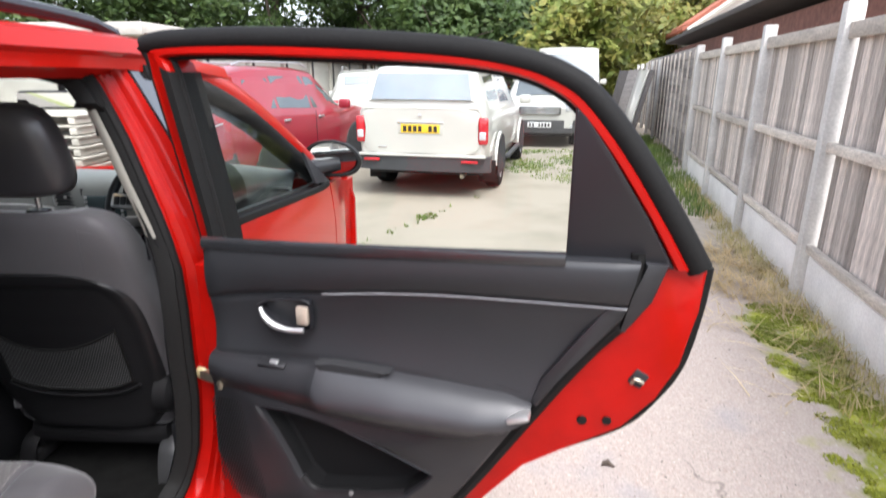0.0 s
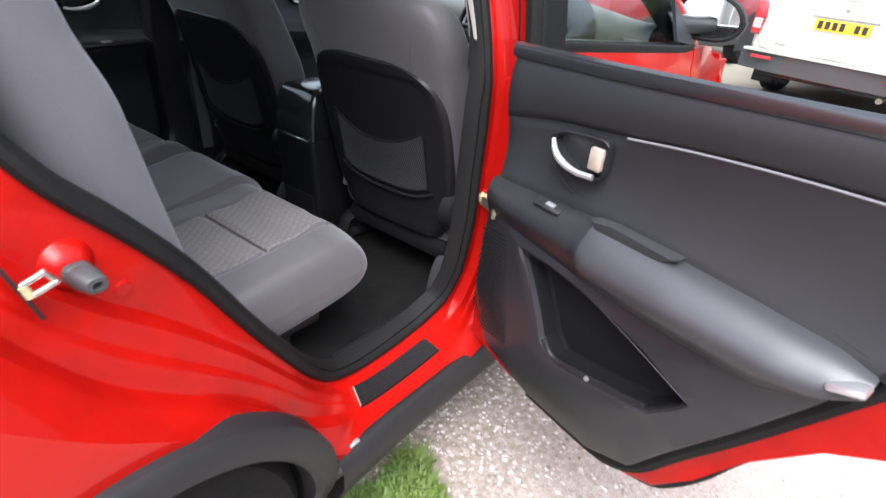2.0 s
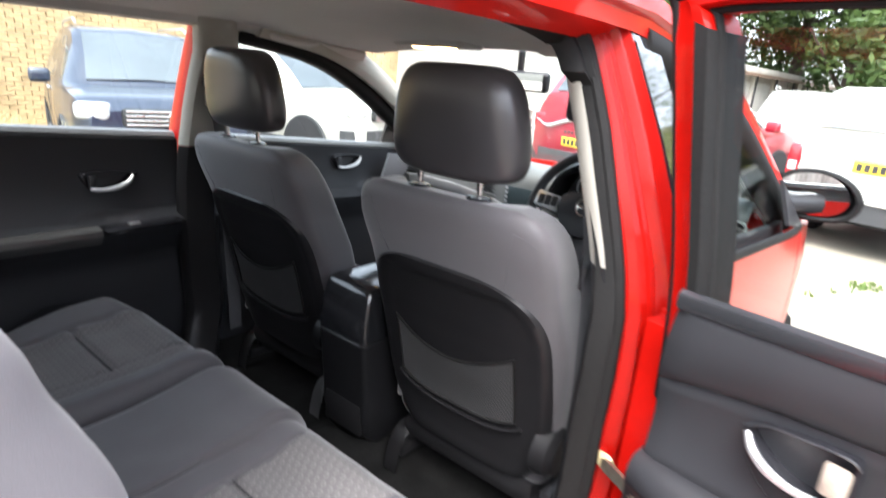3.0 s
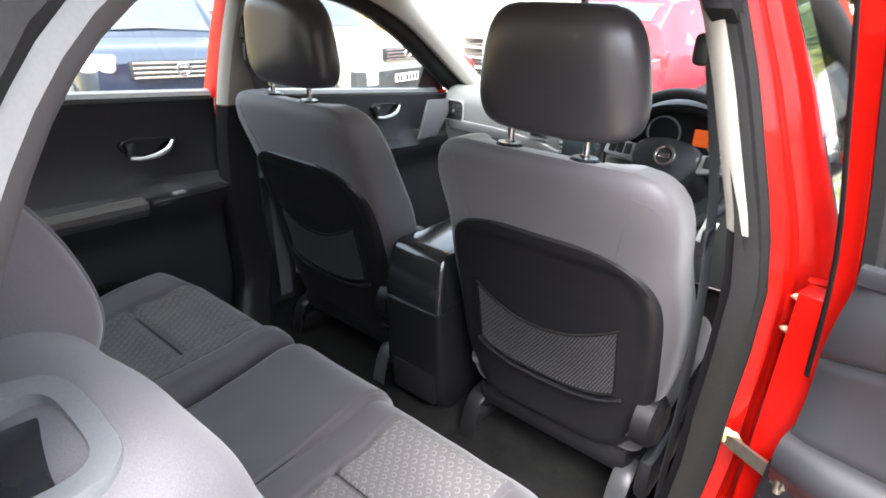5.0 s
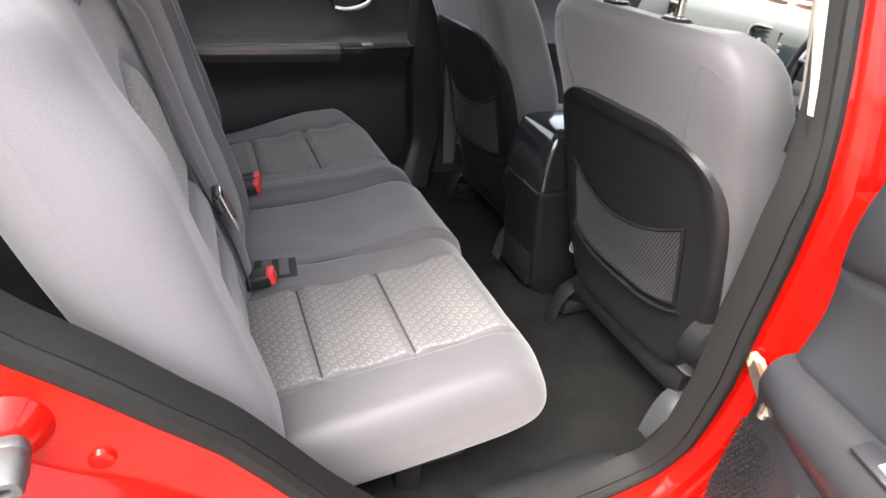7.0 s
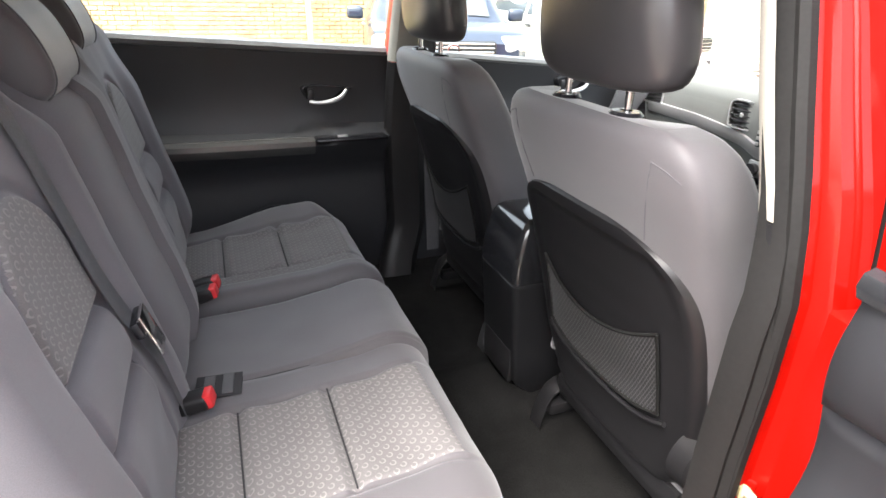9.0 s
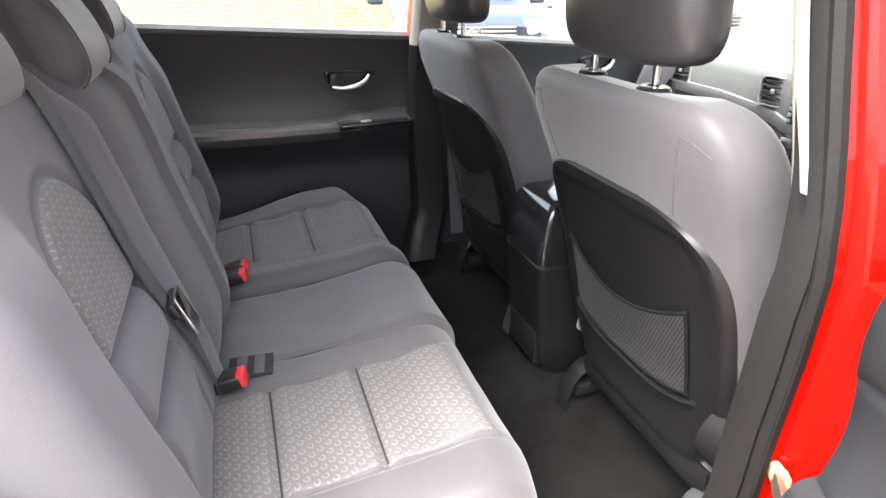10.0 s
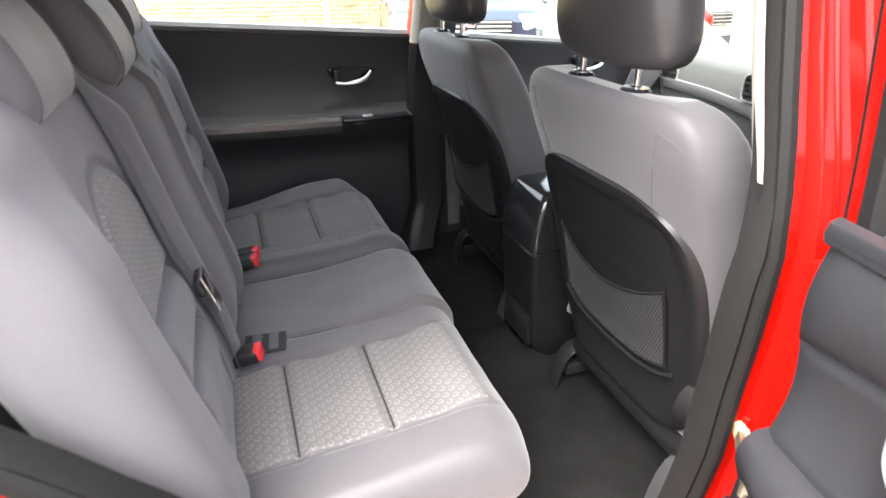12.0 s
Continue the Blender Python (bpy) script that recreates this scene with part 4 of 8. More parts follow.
# the panel's tail, between middle trim and the slanted edge
part("tail_trim", prism([(1.062, 1.14), (1.054, 1.115), (0.94, 0.962), (0.90, 0.895), (0.885, 0.90), (0.905, 0.96), (1.02, 1.13)], 0.006, 0.05, xyz, 0.004), TRIM, door)
bm = bmesh.new()
tube(bm, [(p.x, -0.0005, p.y - 0.001) for p in curve([(a, b, 0) for a, b in MID_LINE[2:]], 40)], 0.0022, 6)
part("trim_stitching", bm, THREAD, door, "pale stitched seam")
# arm rest
def arm_sections():
    """A ledge that slopes down to a rounded crest and falls back to the lower trim."""
    rows = []
    for i in range(41):
        u = 0.105 + 0.785 * i / 40
        top = interp(u, [(0.105, 0.912), (0.40, 0.93), (0.55, 0.93), (0.7, 0.923), (0.84, 0.912), (0.89, 0.9)])
        crest = interp(u, [(0.105, 0.886), (0.395, 0.879), (0.42, 0.872), (0.6, 0.872), (0.75, 0.87), (0.84, 0.873), (0.89, 0.888)])
        low = interp(u, [(0.105, 0.83), (0.40, 0.797), (0.6, 0.79), (0.75, 0.795), (0.84, 0.83), (0.89, 0.875)])
        out = interp(u, [(0.105, 0.016), (0.16, 0.03), (0.38, 0.042), (0.42, 0.062), (0.6, 0.066), (0.78, 0.058), (0.85, 0.042), (0.89, 0.016)])
        face = crest - low
        row = [(0.04, top + 0.006), (0.004, top), (-out * 0.35, top - (top - crest) * 0.2), (-out * 0.7, top - (top - crest) * 0.55), (-out * 0.9, top - (top - crest) * 0.85), (-out, crest - 0.004), (-out * 1.01, crest - 0.014),
               (-out * 0.96, crest - 0.2 * face - 0.012), (-out * 0.8, crest - 0.5 * face), (-out * 0.5, crest - 0.75 * face), (-out * 0.22, low + 0.02 * face), (0.012, low - 0.006)]
        rows.append([(u, d, z) for d, z in row])
    return rows


arm = arm_sections()
bm = bmesh.new()
grid(bm, arm[15:])
part("armrest", bm, ARM_VINYL, door, "padded charcoal armrest")
bm = bmesh.new()
grid(bm, arm[:16])
panel = part("switch_panel", bm, TRIM, door, "satin black switch panel")
bm = bmesh.new()
box(bm, (0.285, -0.012, 0.916), (0.07, 0.026, 0.008), 0.003, Matrix.Rotation(0.35, 3, "X"))
part("switch_bezel", bm, TRIM, panel)
bm = bmesh.new()
box(bm, (0.29, -0.014, 0.921), (0.022, 0.012, 0.006), 0.002, Matrix.Rotation(0.3, 3, "X"))
part("window_switch", bm, SILVER, panel)
part("grip_recess", prism([(0.395, 0.935), (0.44, 0.94), (0.58, 0.937), (0.555, 0.922), (0.52, 0.912), (0.41, 0.912)], -0.019, 0.02, xyz, 0.004), SEAM, door)
bm = bmesh.new()
box(bm, (0.868, -0.03, 0.888), (0.05, 0.034, 0.012), 0.005, Matrix.Rotation(-0.35, 3, "Y"))
part("armrest_cap", bm, SILVER, door, "silver armrest end cap")
# lower trim with its map pocket
POCKET = [(0.236, 0.789), (0.32, 0.79), (0.42, 0.775), (0.52, 0.745), (0.61, 0.713), (0.672, 0.69), (0.655, 0.665), (0.605, 0.616), (0.55, 0.602), (0.46, 0.585), (0.37, 0.572), (0.335, 0.605), (0.31, 0.66), (0.275, 0.725)]
LOWER = [(0.095, 0.868), (0.25, 0.85), (0.41, 0.822), (0.6, 0.82), (0.75, 0.828), (0.87, 0.872), (0.85, 0.823), (0.76, 0.68), (0.66, 0.53), (0.605, 0.44), (0.50, 0.4), (0.3, 0.41), (0.14, 0.458), (0.078, 0.62)]


def ring_points(outline, centre, n):
    """The outline met by n even rays from the centre."""
    out = []
    for k in range(n):
        a = 2 * math.pi * k / n
        d, best = Vector((math.cos(a), math.sin(a))), 0.05
        for i in range(len(outline)):
            p, q = Vector(outline[i]) - Vector(centre), Vector(outline[(i + 1) % len(outline)]) - Vector(centre)
            e = q - p
            den = d.x * e.y - d.y * e.x
            if abs(den) < 1e-9:
                continue
            t, s = (p.x * e.y - p.y * e.x) / den, (p.x * d.y - p.y * d.x) / den
            if t > 0 and -1e-6 <= s <= 1 + 1e-6:
                best = max(best, t)
        out.append(Vector(centre) + d * best)
    return out


PC, NR = (0.43, 0.675), 120
pk, lw = ring_points(POCKET, PC, NR), ring_points(LOWER, PC, NR)
bm = bmesh.new()
rows = [(1.0, 0.05), (1.0, 0.02), (0.985, 0.008), (0.94, 0.002), (0.6, -0.006), (0.3, -0.012), (0.1, -0.016), (0.03, -0.012), (0.0, 0.0)]
grid(bm, [[(v.x, d, v.y) for v in (a.lerp(b, f) for a, b in zip(pk, lw))] for f, d in rows], wrap=True)
low = part("lower_trim", bm, TRIM, door, "charcoal lower trim with speaker mesh")
bm = bmesh.new()
c3 = Vector(PC)
vs = grid(bm, [[(v.x, d, v.y) for v in (a.lerp(c3, f) for a in pk)] for f, d in [(-0.01, 0.0), (0.01, 0.012), (0.04, 0.038), (0.1, 0.044)]], wrap=True)
bm.faces.new(vs[-1])
part("map_pocket", bm, POCKET_SHADE, door, "open map pocket, its inner shade painted black")
bm = bmesh.new()
tube(bm, [(v.x, -0.012, v.y) for v in curve([(a, b, 0) for a, b in POCKET[:6]], 30)], 0.0022, 6)
part("pocket_edge", bm, TRIM_GLOSS, door)
bm = bmesh.new()
tube(bm, [(v.x, -0.004, v.y) for v in curve([(a, b, 0) for a, b in POCKET[7:12]], 24)], 0.009, 8)
part("pocket_lip", bm, SHELL, door)
part("pocket_clip", rod([(0.47, -0.012, 0.592), (0.47, -0.016, 0.592)], 0.006, 8), SILVER, door)
bm = bmesh.new()
for i in range(19):
    for j in range(30):
        u, z = 0.10 + i * 0.0075 + 0.00375 * (j % 2), 0.515 + j * 0.0095
        if u < 0.225 - 0.0003 * j and (u - 0.1) > (0.56 - z) * 0.7:
            box(bm, (u, -0.0075, z), (0.004, 0.002, 0.006))
part("speaker_mesh", bm, SHELL, door, "black speaker mesh", smooth=False)
# trim edge seal, latch, plugs
bm = bmesh.new()
tube(bm, [(p.x, 0.034, p.y) for p in curve([(a, b, 0) for a, b in grow(EDGE, 0.012)[:12]], 70)], 0.0155, 8, up=(0, 1, 0))
part("inner_seal", bm, RUBBER, door, "black rubber trim seal")
part("trim_corner", prism([(1.085, 1.228), (1.128, 1.228), (1.105, 1.15), (1.06, 1.08), (1.045, 1.085), (1.075, 1.16)], 0.018, 0.055, xyz, 0.006), TRIM, door)
bm = bmesh.new()
box(bm, (1.098, 0.046, 0.973), (0.03, 0.012, 0.035), 0.004, Matrix.Rotation(0.5, 3, "Y"))
part("latch", bm, SEAM, door, "black door latch")
bm = bmesh.new()
tube(bm, curve([(1.085, 0.042, 0.962), (1.092, 0.036, 0.975), (1.108, 0.038, 0.968)], 8), 0.004, 6)
part("latch_claw", bm, STEEL, door)
for u, z, r in ((0.994, 0.857, 0.012), (1.045, 0.865, 0.011), (1.06, 1.085, 0.009)):
    bm = bmesh.new()
    tube(bm, [(u, 0.048, z), (u, 0.04, z)], [r, r * 0.8], 12)
    part("plug", bm, RUBBER, door)
# pull handle: cup, lever, hook
bm = bmesh.new()
cup = [(0.262, 1.052), (0.285, 1.068), (0.33, 1.077), (0.37, 1.08), (0.385, 1.075), (0.386, 1.02), (0.375, 1.008), (0.34, 1.004), (0.305, 1.012), (0.28, 1.03)]
cc = Vector((0.34, 1.045))
cp = [Vector(p) for p in chain(cup, 3)]
vs = grid(bm, [[(v.x, d, v.y) for v in (p.lerp(cc, f) for p in cp)] for f, d in [(-0.1, 0.006), (-0.06, -0.006), (0.0, -0.006), (0.06, 0.006), (0.1, 0.02), (0.3, 0.028)]], wrap=True)
bm.faces.new(vs[-1])
hc = part("handle_cup", bm, TRIM_GLOSS, door, "satin black handle cup")
bm = bmesh.new()
hp = curve([(0.262, -0.008, 1.052), (0.275, -0.014, 1.033), (0.30, -0.017, 1.017), (0.335, -0.016, 1.009), (0.372, -0.012, 1.01)], 20)
tube(bm, hp, [0.003 + 0.0045 * math.sin(math.pi * min(i / 19 + 0.12, 0.75)) for i in range(20)], 8)
part("handle_lever", bm, SILVER, hc, "silver pull lever")
bm = bmesh.new()
box(bm, (0.37, -0.008, 1.045), (0.03, 0.014, 0.044), 0.005)
part("handle_block", bm, mat("worn_silver_paint", (0.52, 0.44, 0.36), 0.4, metal=0.35, grain=0.12, grain_size=90, stain=0.3, stain_size=40), hc, "worn silver handle root")
bm = bmesh.new()
tube(bm, curve([(0.254, -0.007, 1.058), (0.285, -0.009, 1.074), (0.34, -0.009, 1.081), (0.378, -0.009, 1.083), (0.39, -0.007, 1.075)], 24), 0.0022, 6)
part("cup_rim", bm, TRIM_GLOSS, hc)
# the insert's parting line, from the handle down and along over the armrest
bm = bmesh.new()
tube(bm, curve([(0.262, 0.0, 1.012), (0.29, 0.006, 0.975), (0.34, 0.012, 0.948), (0.44, 0.015, 0.946), (0.56, 0.017, 0.948), (0.68, 0.018, 0.943), (0.78, 0.017, 0.934), (0.865, 0.014, 0.92)], 60), 0.0013, 6)
part("parting_line", bm, SEAM, door)


# ---- cabin ----
# floor with tunnel, rear wall of the boot
bm = bmesh.new()
rows = []
for i in range(37):
    y = -0.9 + 3.6 * i / 36
    base = interp(y, [(-0.9, 0.62), (0.55, 0.62), (0.85, 0.5), (1.12, 0.39), (1.3, 0.372), (2.3, 0.36), (2.7, 0.5)])
    rows.append([(x, y, base + 0.05 * smooth(0.16, 0.05, abs(x)) * smooth(0.9, 1.2, y) + 0.012 * noise.noise(Vector((x * 4, y * 4, 1))) + 0.05 * smooth(0.64, 0.72, abs(x)) * smooth(1.0, 1.2, y)) for x in [-0.80 + 1.50 * j / 40 for j in range(41)]])
part("carpet", sheet(rows, -0.02, (0, 0, 1)), CARPET, car, "black floor carpet")
bm = bmesh.new()
grid(bm, [[(x, y, z) for x, z in [(0.60, 0.38), (0.63, 0.412), (0.665, 0.425), (0.698, 0.418)]] for y in [0.9 + 0.06 * i for i in range(9)]])
part("sill_trim", bm, TRIM, car, "black plastic sill trim")
# near-side rear trim behind the seat's bolster
rows = []
for k in range(10):
    f = k / 9
    rows.append([(seal_x(s.y) - 0.035 - 0.035 * f, s.x - 0.16 * f - 0.02, s.y + 0.0 * f) for s in SEALC[12 * 6:19 * 6]])
part("side_trim", sheet(rows, 0.006, (1, 0, 0)), RUBBER, car, "black plastic rear side trim")
rows = []
for k in range(6):
    f = k / 5
    rows.append([(seal_x(s.y) - 0.06 - 0.03 * f, s.x - 0.28 * f, s.y) for s in SEALC[18 * 6:22 * 6]])
part("rear_pillar_cover", sheet(rows, 0.006, (1, 0, 0)), GREY_EDGE, car, "pale grey rear pillar cover")
for sd in (-1, 1):
    rows = [[(sd * (0.76 - 0.05 * smooth(1.2, 1.55, z)), y, z) for z in [0.5, 0.8, 1.0, 1.2, 1.26]] for y in [-0.85, -0.5, 0.0, 0.3, 0.45]]
    part("boot_side_trim", sheet(rows, 0.01 * sd, (1, 0, 0)), TRIM, car)

# far doors' inner cards
BEZEL_GREY = mat("grey_switch_panel", (0.1, 0.1, 0.105), 0.4, grain=0.06, grain_size=300)
def door_card(name, y0, y1, side, label):
    rows = []
    for j in range(25):
        row = []
        for i in range(31):
            y = y0 + (y1 - y0) * i / 30
            top = belt(y) - 0.005
            z = 0.42 + (top - 0.42) * j / 24
            arm = 0.06 * smooth(0.80, 0.93, z) * smooth(0.955, 0.945, z) + 0.008 * smooth(0.935, 0.95, z) * smooth(1.0, 0.945, z)
            up = 0.02 * smooth(1.0, 1.2, z)
            x = 0.80 - arm - 0.018 * smooth(0.85, 0.6, z) + 0.012 * math.sin((z - 0.95) * 9) * smooth(0.95, 1.05, z) - up * 0.3
            row.append((side * x, y, z))
        rows.append(row)
    return part(name, sheet(rows, 0.02 * side, (1, 0, 0)), TRIM_SOFT, car, label)


card = door_card("rear_door_card", 0.44, 1.41, -1, "charcoal inner door trim")
cards = [(card, 1.19)]
card2 = door_card("front_door_card", 1.47, 2.68, -1, "charcoal front door trim")
cards.append((card2, 2.16))
door_card("front_door_card", 1.53, 2.68, 1, "charcoal front door trim")


def far_handle(par, y):
    bm = bmesh.new()
    cup = [(y - 0.07, 1.105), (y - 0.06, 1.062), (y - 0.03, 1.05), (y + 0.02, 1.056), (y + 0.06, 1.085), (y + 0.068, 1.096)]
    cc = Vector((y - 0.01, 1.08))
    cp = [Vector(p) for p in chain(cup, 4)]
    vs = grid(bm, [[(-0.797 + d, v.x, v.y) for v in (p.lerp(cc, f) for p in cp)] for f, d in [(-0.12, -0.012), (-0.06, 0.006), (0.0, 0.007), (0.08, -0.002), (0.2, -0.012)]], wrap=True)
    bm.faces.new(vs[-1])
    c = part("handle_cup", bm, TRIM_GLOSS, par)
    hp = curve([(-0.785, y + 0.064, 1.092), (-0.78, y + 0.045, 1.07), (-0.778, y + 0.01, 1.057), (-0.78, y - 0.035, 1.053), (-0.785, y - 0.062, 1.058)], 18)
    bm = bmesh.new()
    tube(bm, hp, [0.003 + 0.005 * math.sin(math.pi * min(i / 17 + 0.1, 0.8)) for i in range(18)], 8)
    part("handle_lever", bm, SILVER, c)
    part("handle_block", boxed((-0.788, y - 0.055, 1.078), (0.012, 0.022, 0.04), 0.004), TRIM, c)


for c, y in cards:
    far_handle(c, y)
bm = bmesh.new()
box(bm, (-0.725, 1.25, 0.944), (0.07, 0.24, 0.01), 0.004)
part("armrest_switch_panel", bm, TRIM_GLOSS, card)
bm = bmesh.new()
box(bm, (-0.722, 1.22, 0.951), (0.02, 0.035, 0.006), 0.002)
part("window_switch", bm, SILVER, card)
bm = bmesh.new()
rows = [[(-0.80, y, z), (-0.765, y, z + 0.002), (-0.735, y, z), (-0.722, y, z - 0.006), (-0.72, y, z - 0.022), (-0.735, y, z - 0.045), (-0.78, y, z - 0.07)] for y, z in [(0.48, 0.955), (0.7, 0.95), (0.9, 0.946), (1.128, 0.944)]]
grid(bm, rows)
# paler than the card: the armrest's highlight is put into its base colour
part("armrest_pad", bm, mat("armrest_satin_highlight", (0.1, 0.099, 0.096), 0.16, spec=0.8, grain=0.06, grain_size=400, stain=0.1, stain_size=9), card, "satin black armrest")
part("mirror_switch_panel", prism([(2.34, 1.11), (2.52, 1.10), (2.40, 0.95), (2.28, 0.95)], -0.735, -0.72, lambda a, b, d: (d, a, b), 0.004), BEZEL_GREY, card2)
part("speaker_rim", rod([(-0.775, 0.98 + 0.11 * math.cos(a * 0.35), 0.60 + 0.11 * math.sin(a * 0.35)) for a in range(18)], 0.006, 6, True, up=(1, 0, 0)), TRIM, card)

# dashboard
dash = thing("dashboard", "charcoal and silver dashboard with round vents and a screen", "dashboard")
prof = [(2.88, 1.085), (2.75, 1.125), (2.62, 1.15), (2.52, 1.155), (2.475, 1.145), (2.452, 1.12), (2.445, 1.09), (2.448, 1.02), (2.455, 0.985), (2.462, 0.94), (2.5, 0.82), (2.56, 0.68), (2.62, 0.55)]
rows = []
for i in range(41):
    x = -0.75 + 1.5 * i / 40
    hood = 0.065 * math.exp(-((x - 0.40) / 0.2) ** 4)
    mid = 0.06 * math.exp(-(x / 0.17) ** 4)
    row = []
    for y, z in prof:
        k = smooth(2.8, 2.5, y)
        row.append((x, y - (0.16 * hood / 0.065 * smooth(1.0, 1.1, z) + mid) * k + 0.04 * (x / 0.75) ** 2, z + hood * k * (1 if z > 1.1 else 0)))
    rows.append(row)
part("dash_top", sheet(rows, -0.02, (0, 0, 1)), mat("dash_vinyl", (0.16, 0.165, 0.158), 0.5, grain=0.1, grain_size=700, stain=0.12, stain_size=6, bump=0.25, bump_size=1000), dash)


def dash_y(x, z):
    return interp(z, [(0.94, 2.462), (1.02, 2.448), (1.09, 2.445)]) - 0.06 * math.exp(-(x / 0.17) ** 4) + 0.04 * (x / 0.75) ** 2


bm = bmesh.new()
grid(bm, [[(x, dash_y(x, z) - o, z - 0.035 * smooth(-0.5, 0.0, x) * smooth(0.6, 0.1, x)) for z, o in [(1.022, -0.005), (1.018, 0.008), (1.0, 0.012), (0.978, 0.008), (0.972, -0.005)]] for x in [-0.72 + 0.03 * i for i in range(32)]])
part("dash_strip", bm, SILVER, dash, "curved silver dashboard strip")


def vent(x, z, w, h):
    y = dash_y(x, z) - 0.006
    bm = bmesh.new()
    loop = [(w / 2 * math.copysign(abs(math.cos(a)) ** 0.4, math.cos(a)), h / 2 * math.copysign(abs(math.sin(a)) ** 0.4, math.sin(a))) for a in [k * math.pi / 12 for k in range(24)]]
    vs = grid(bm, [[(x + a * s, y + d, z + b * s) for a, b in loop] for s, d in [(1.12, 0.01), (1.1, -0.006), (1.0, -0.006), (0.95, 0.008)]], wrap=True)
    v = part("air_vent", bm, SILVER, dash, "dashboard air vent")
    bm = bmesh.new()
    bm.faces.new([bm.verts.new((x + a, y + 0.012, z + b)) for a, b in loop])
    part("vent_backing", bm, SEAM, v)
    for k in range(5):
        part("vent_slat", boxed((x, y + 0.002, z - h / 2 + h * (k + 0.5) / 5), (w * 0.94, 0.016, 0.003), 0.001, Matrix.Rotation(0.4, 3, "X")), TRIM, v)
    part("vent_tab", boxed((x, y - 0.006, z), (0.012, 0.008, 0.014), 0.003), SILVER, v)


for x in (-0.69, -0.225, 0.13, 0.70):
    vent(x, 1.056, 0.1, 0.085)
# centre stack
stack = part("centre_stack", sheet([[(x, 2.385 + 0.1 * (1.08 - z) - 0.012 * (1 - (x / 0.14) ** 2) + 0.02, z) for x in [-0.13, -0.07, 0.0, 0.07, 0.12]] for z in [1.10, 1.05, 0.98, 0.9, 0.8, 0.7, 0.6]], 0.03, (0, 1, 0)), TRIM_GLOSS, dash, "satin black centre stack")
part("screen", boxed((-0.02, 2.385, 1.03), (0.17, 0.008, 0.09), 0.003), SCREEN, stack, "dark display screen")
for x in (-0.095, 0.055):
    for k in range(5):
        part("stack_button", boxed((x - 0.004, 2.384, 0.995 + 0.018 * k), (0.014, 0.008, 0.012), 0.002), SILVER, stack)
part("climate_panel", boxed((-0.02, 2.396, 0.915), (0.2, 0.01, 0.05), 0.004), SILVER, stack)
part("climate_display", boxed((-0.02, 2.39, 0.92), (0.05, 0.004, 0.018), 0.001), ORANGE, stack)
for x in (-0.095, 0.058):
    part("climate_knob", rod([(x, 2.395, 0.915), (x, 2.372, 0.915)], 0.019, 14), TRIM, stack)
for k in range(4):
    part("stack_button", boxed((-0.065 + 0.03 * k, 2.402, 0.86), (0.022, 0.008, 0.014), 0.002), TRIM, stack)
# console between the seats
cons = thing("centre_console", "black centre console with a rear stowage bin and lidded armrest", "console")
CONSOLE_BLACK = mat("black_console_plastic", (0.012, 0.012, 0.013), 0.28, spec=0.4, grain=0.1, grain_size=400, stain=0.15, stain_size=10)


def upright_block(levels, y_front, turn=0.016):
    """A block lofted upwards through (z, rear y, half width), its rear corners rounded, closed above and below."""
    rows = []
    for z, y, w in levels:
        arc = [(w - turn + turn * math.cos(a), y + turn - turn * math.sin(a)) for a in [k * math.pi / 10 for k in range(6)]]
        rows.append([(x, b, z) for x, b in [(w, y_front)] + arc + [(-x, b) for x, b in reversed(arc)] + [(-w, y_front)]])
    bm = bmesh.new()
    vs = grid(bm, rows, wrap=True)
    bm.faces.new(vs[0])
    bm.faces.new(vs[-1])
    return bm


part("rear_body", upright_block([(0.40, 1.535, 0.085), (0.43, 1.5, 0.089), (0.455, 1.482, 0.093), (0.50, 1.474, 0.096), (0.6, 1.468, 0.098), (0.74, 1.455, 0.098), (0.748, 1.4545, 0.098), (0.752, 1.458, 0.095)], 1.78), CONSOLE_BLACK, cons)
bm = bmesh.new()
vs = grid(bm, [[(w, y, 0.41), (w, y, z - 0.015), (w - 0.01, y, z), (-w + 0.01, y, z), (-w, y, z - 0.015), (-w, y, 0.41)] for y, z, w in [(1.77, 0.80, 0.095), (1.95, 0.775, 0.099), (2.45, 0.68, 0.12)]])
bm.faces.new(vs[0])
part("tunnel_cover", bm, CONSOLE_BLACK, cons)
lid = upright_block([(0.7525, 1.457, 0.095), (0.757, 1.453, 0.098), (0.80, 1.452, 0.0975), (0.855, 1.462, 0.095), (0.892, 1.474, 0.091), (0.904, 1.482, 0.087), (0.911, 1.494, 0.08), (0.9135, 1.512, 0.068)], 1.765, 0.018)
part("armrest_lid", lid, mat("satin_black_leather", (0.014, 0.0145, 0.016), 0.14, spec=0.8, grain=0.1, grain_size=300, stain=0.12, stain_size=8), cons, "satin black armrest lid")
part("edge_strip", rod([(-0.095, 1.462, 0.7545), (-0.085, 1.4545, 0.7535), (0.0, 1.4535, 0.7525), (0.085, 1.4545, 0.7535), (0.095, 1.462, 0.7545)], 0.0018, 6), CHROME, cons)
part("rear_tray", boxed((0, 1.476, 0.5), (0.155, 0.014, 0.1), 0.005), SHELL, cons)
part("tray_lip", rod([(-0.086, 1.482, 0.45), (-0.06, 1.474, 0.444), (0.0, 1.472, 0.441), (0.06, 1.474, 0.444), (0.086, 1.482, 0.45)], 0.0024, 6), CHROME, cons)
part("gear_lever", rod([(0.0, 2.18, 0.72), (0.0, 2.15, 0.84)], [0.012, 0.012], 8), TRIM, cons)
bm = bmesh.new()
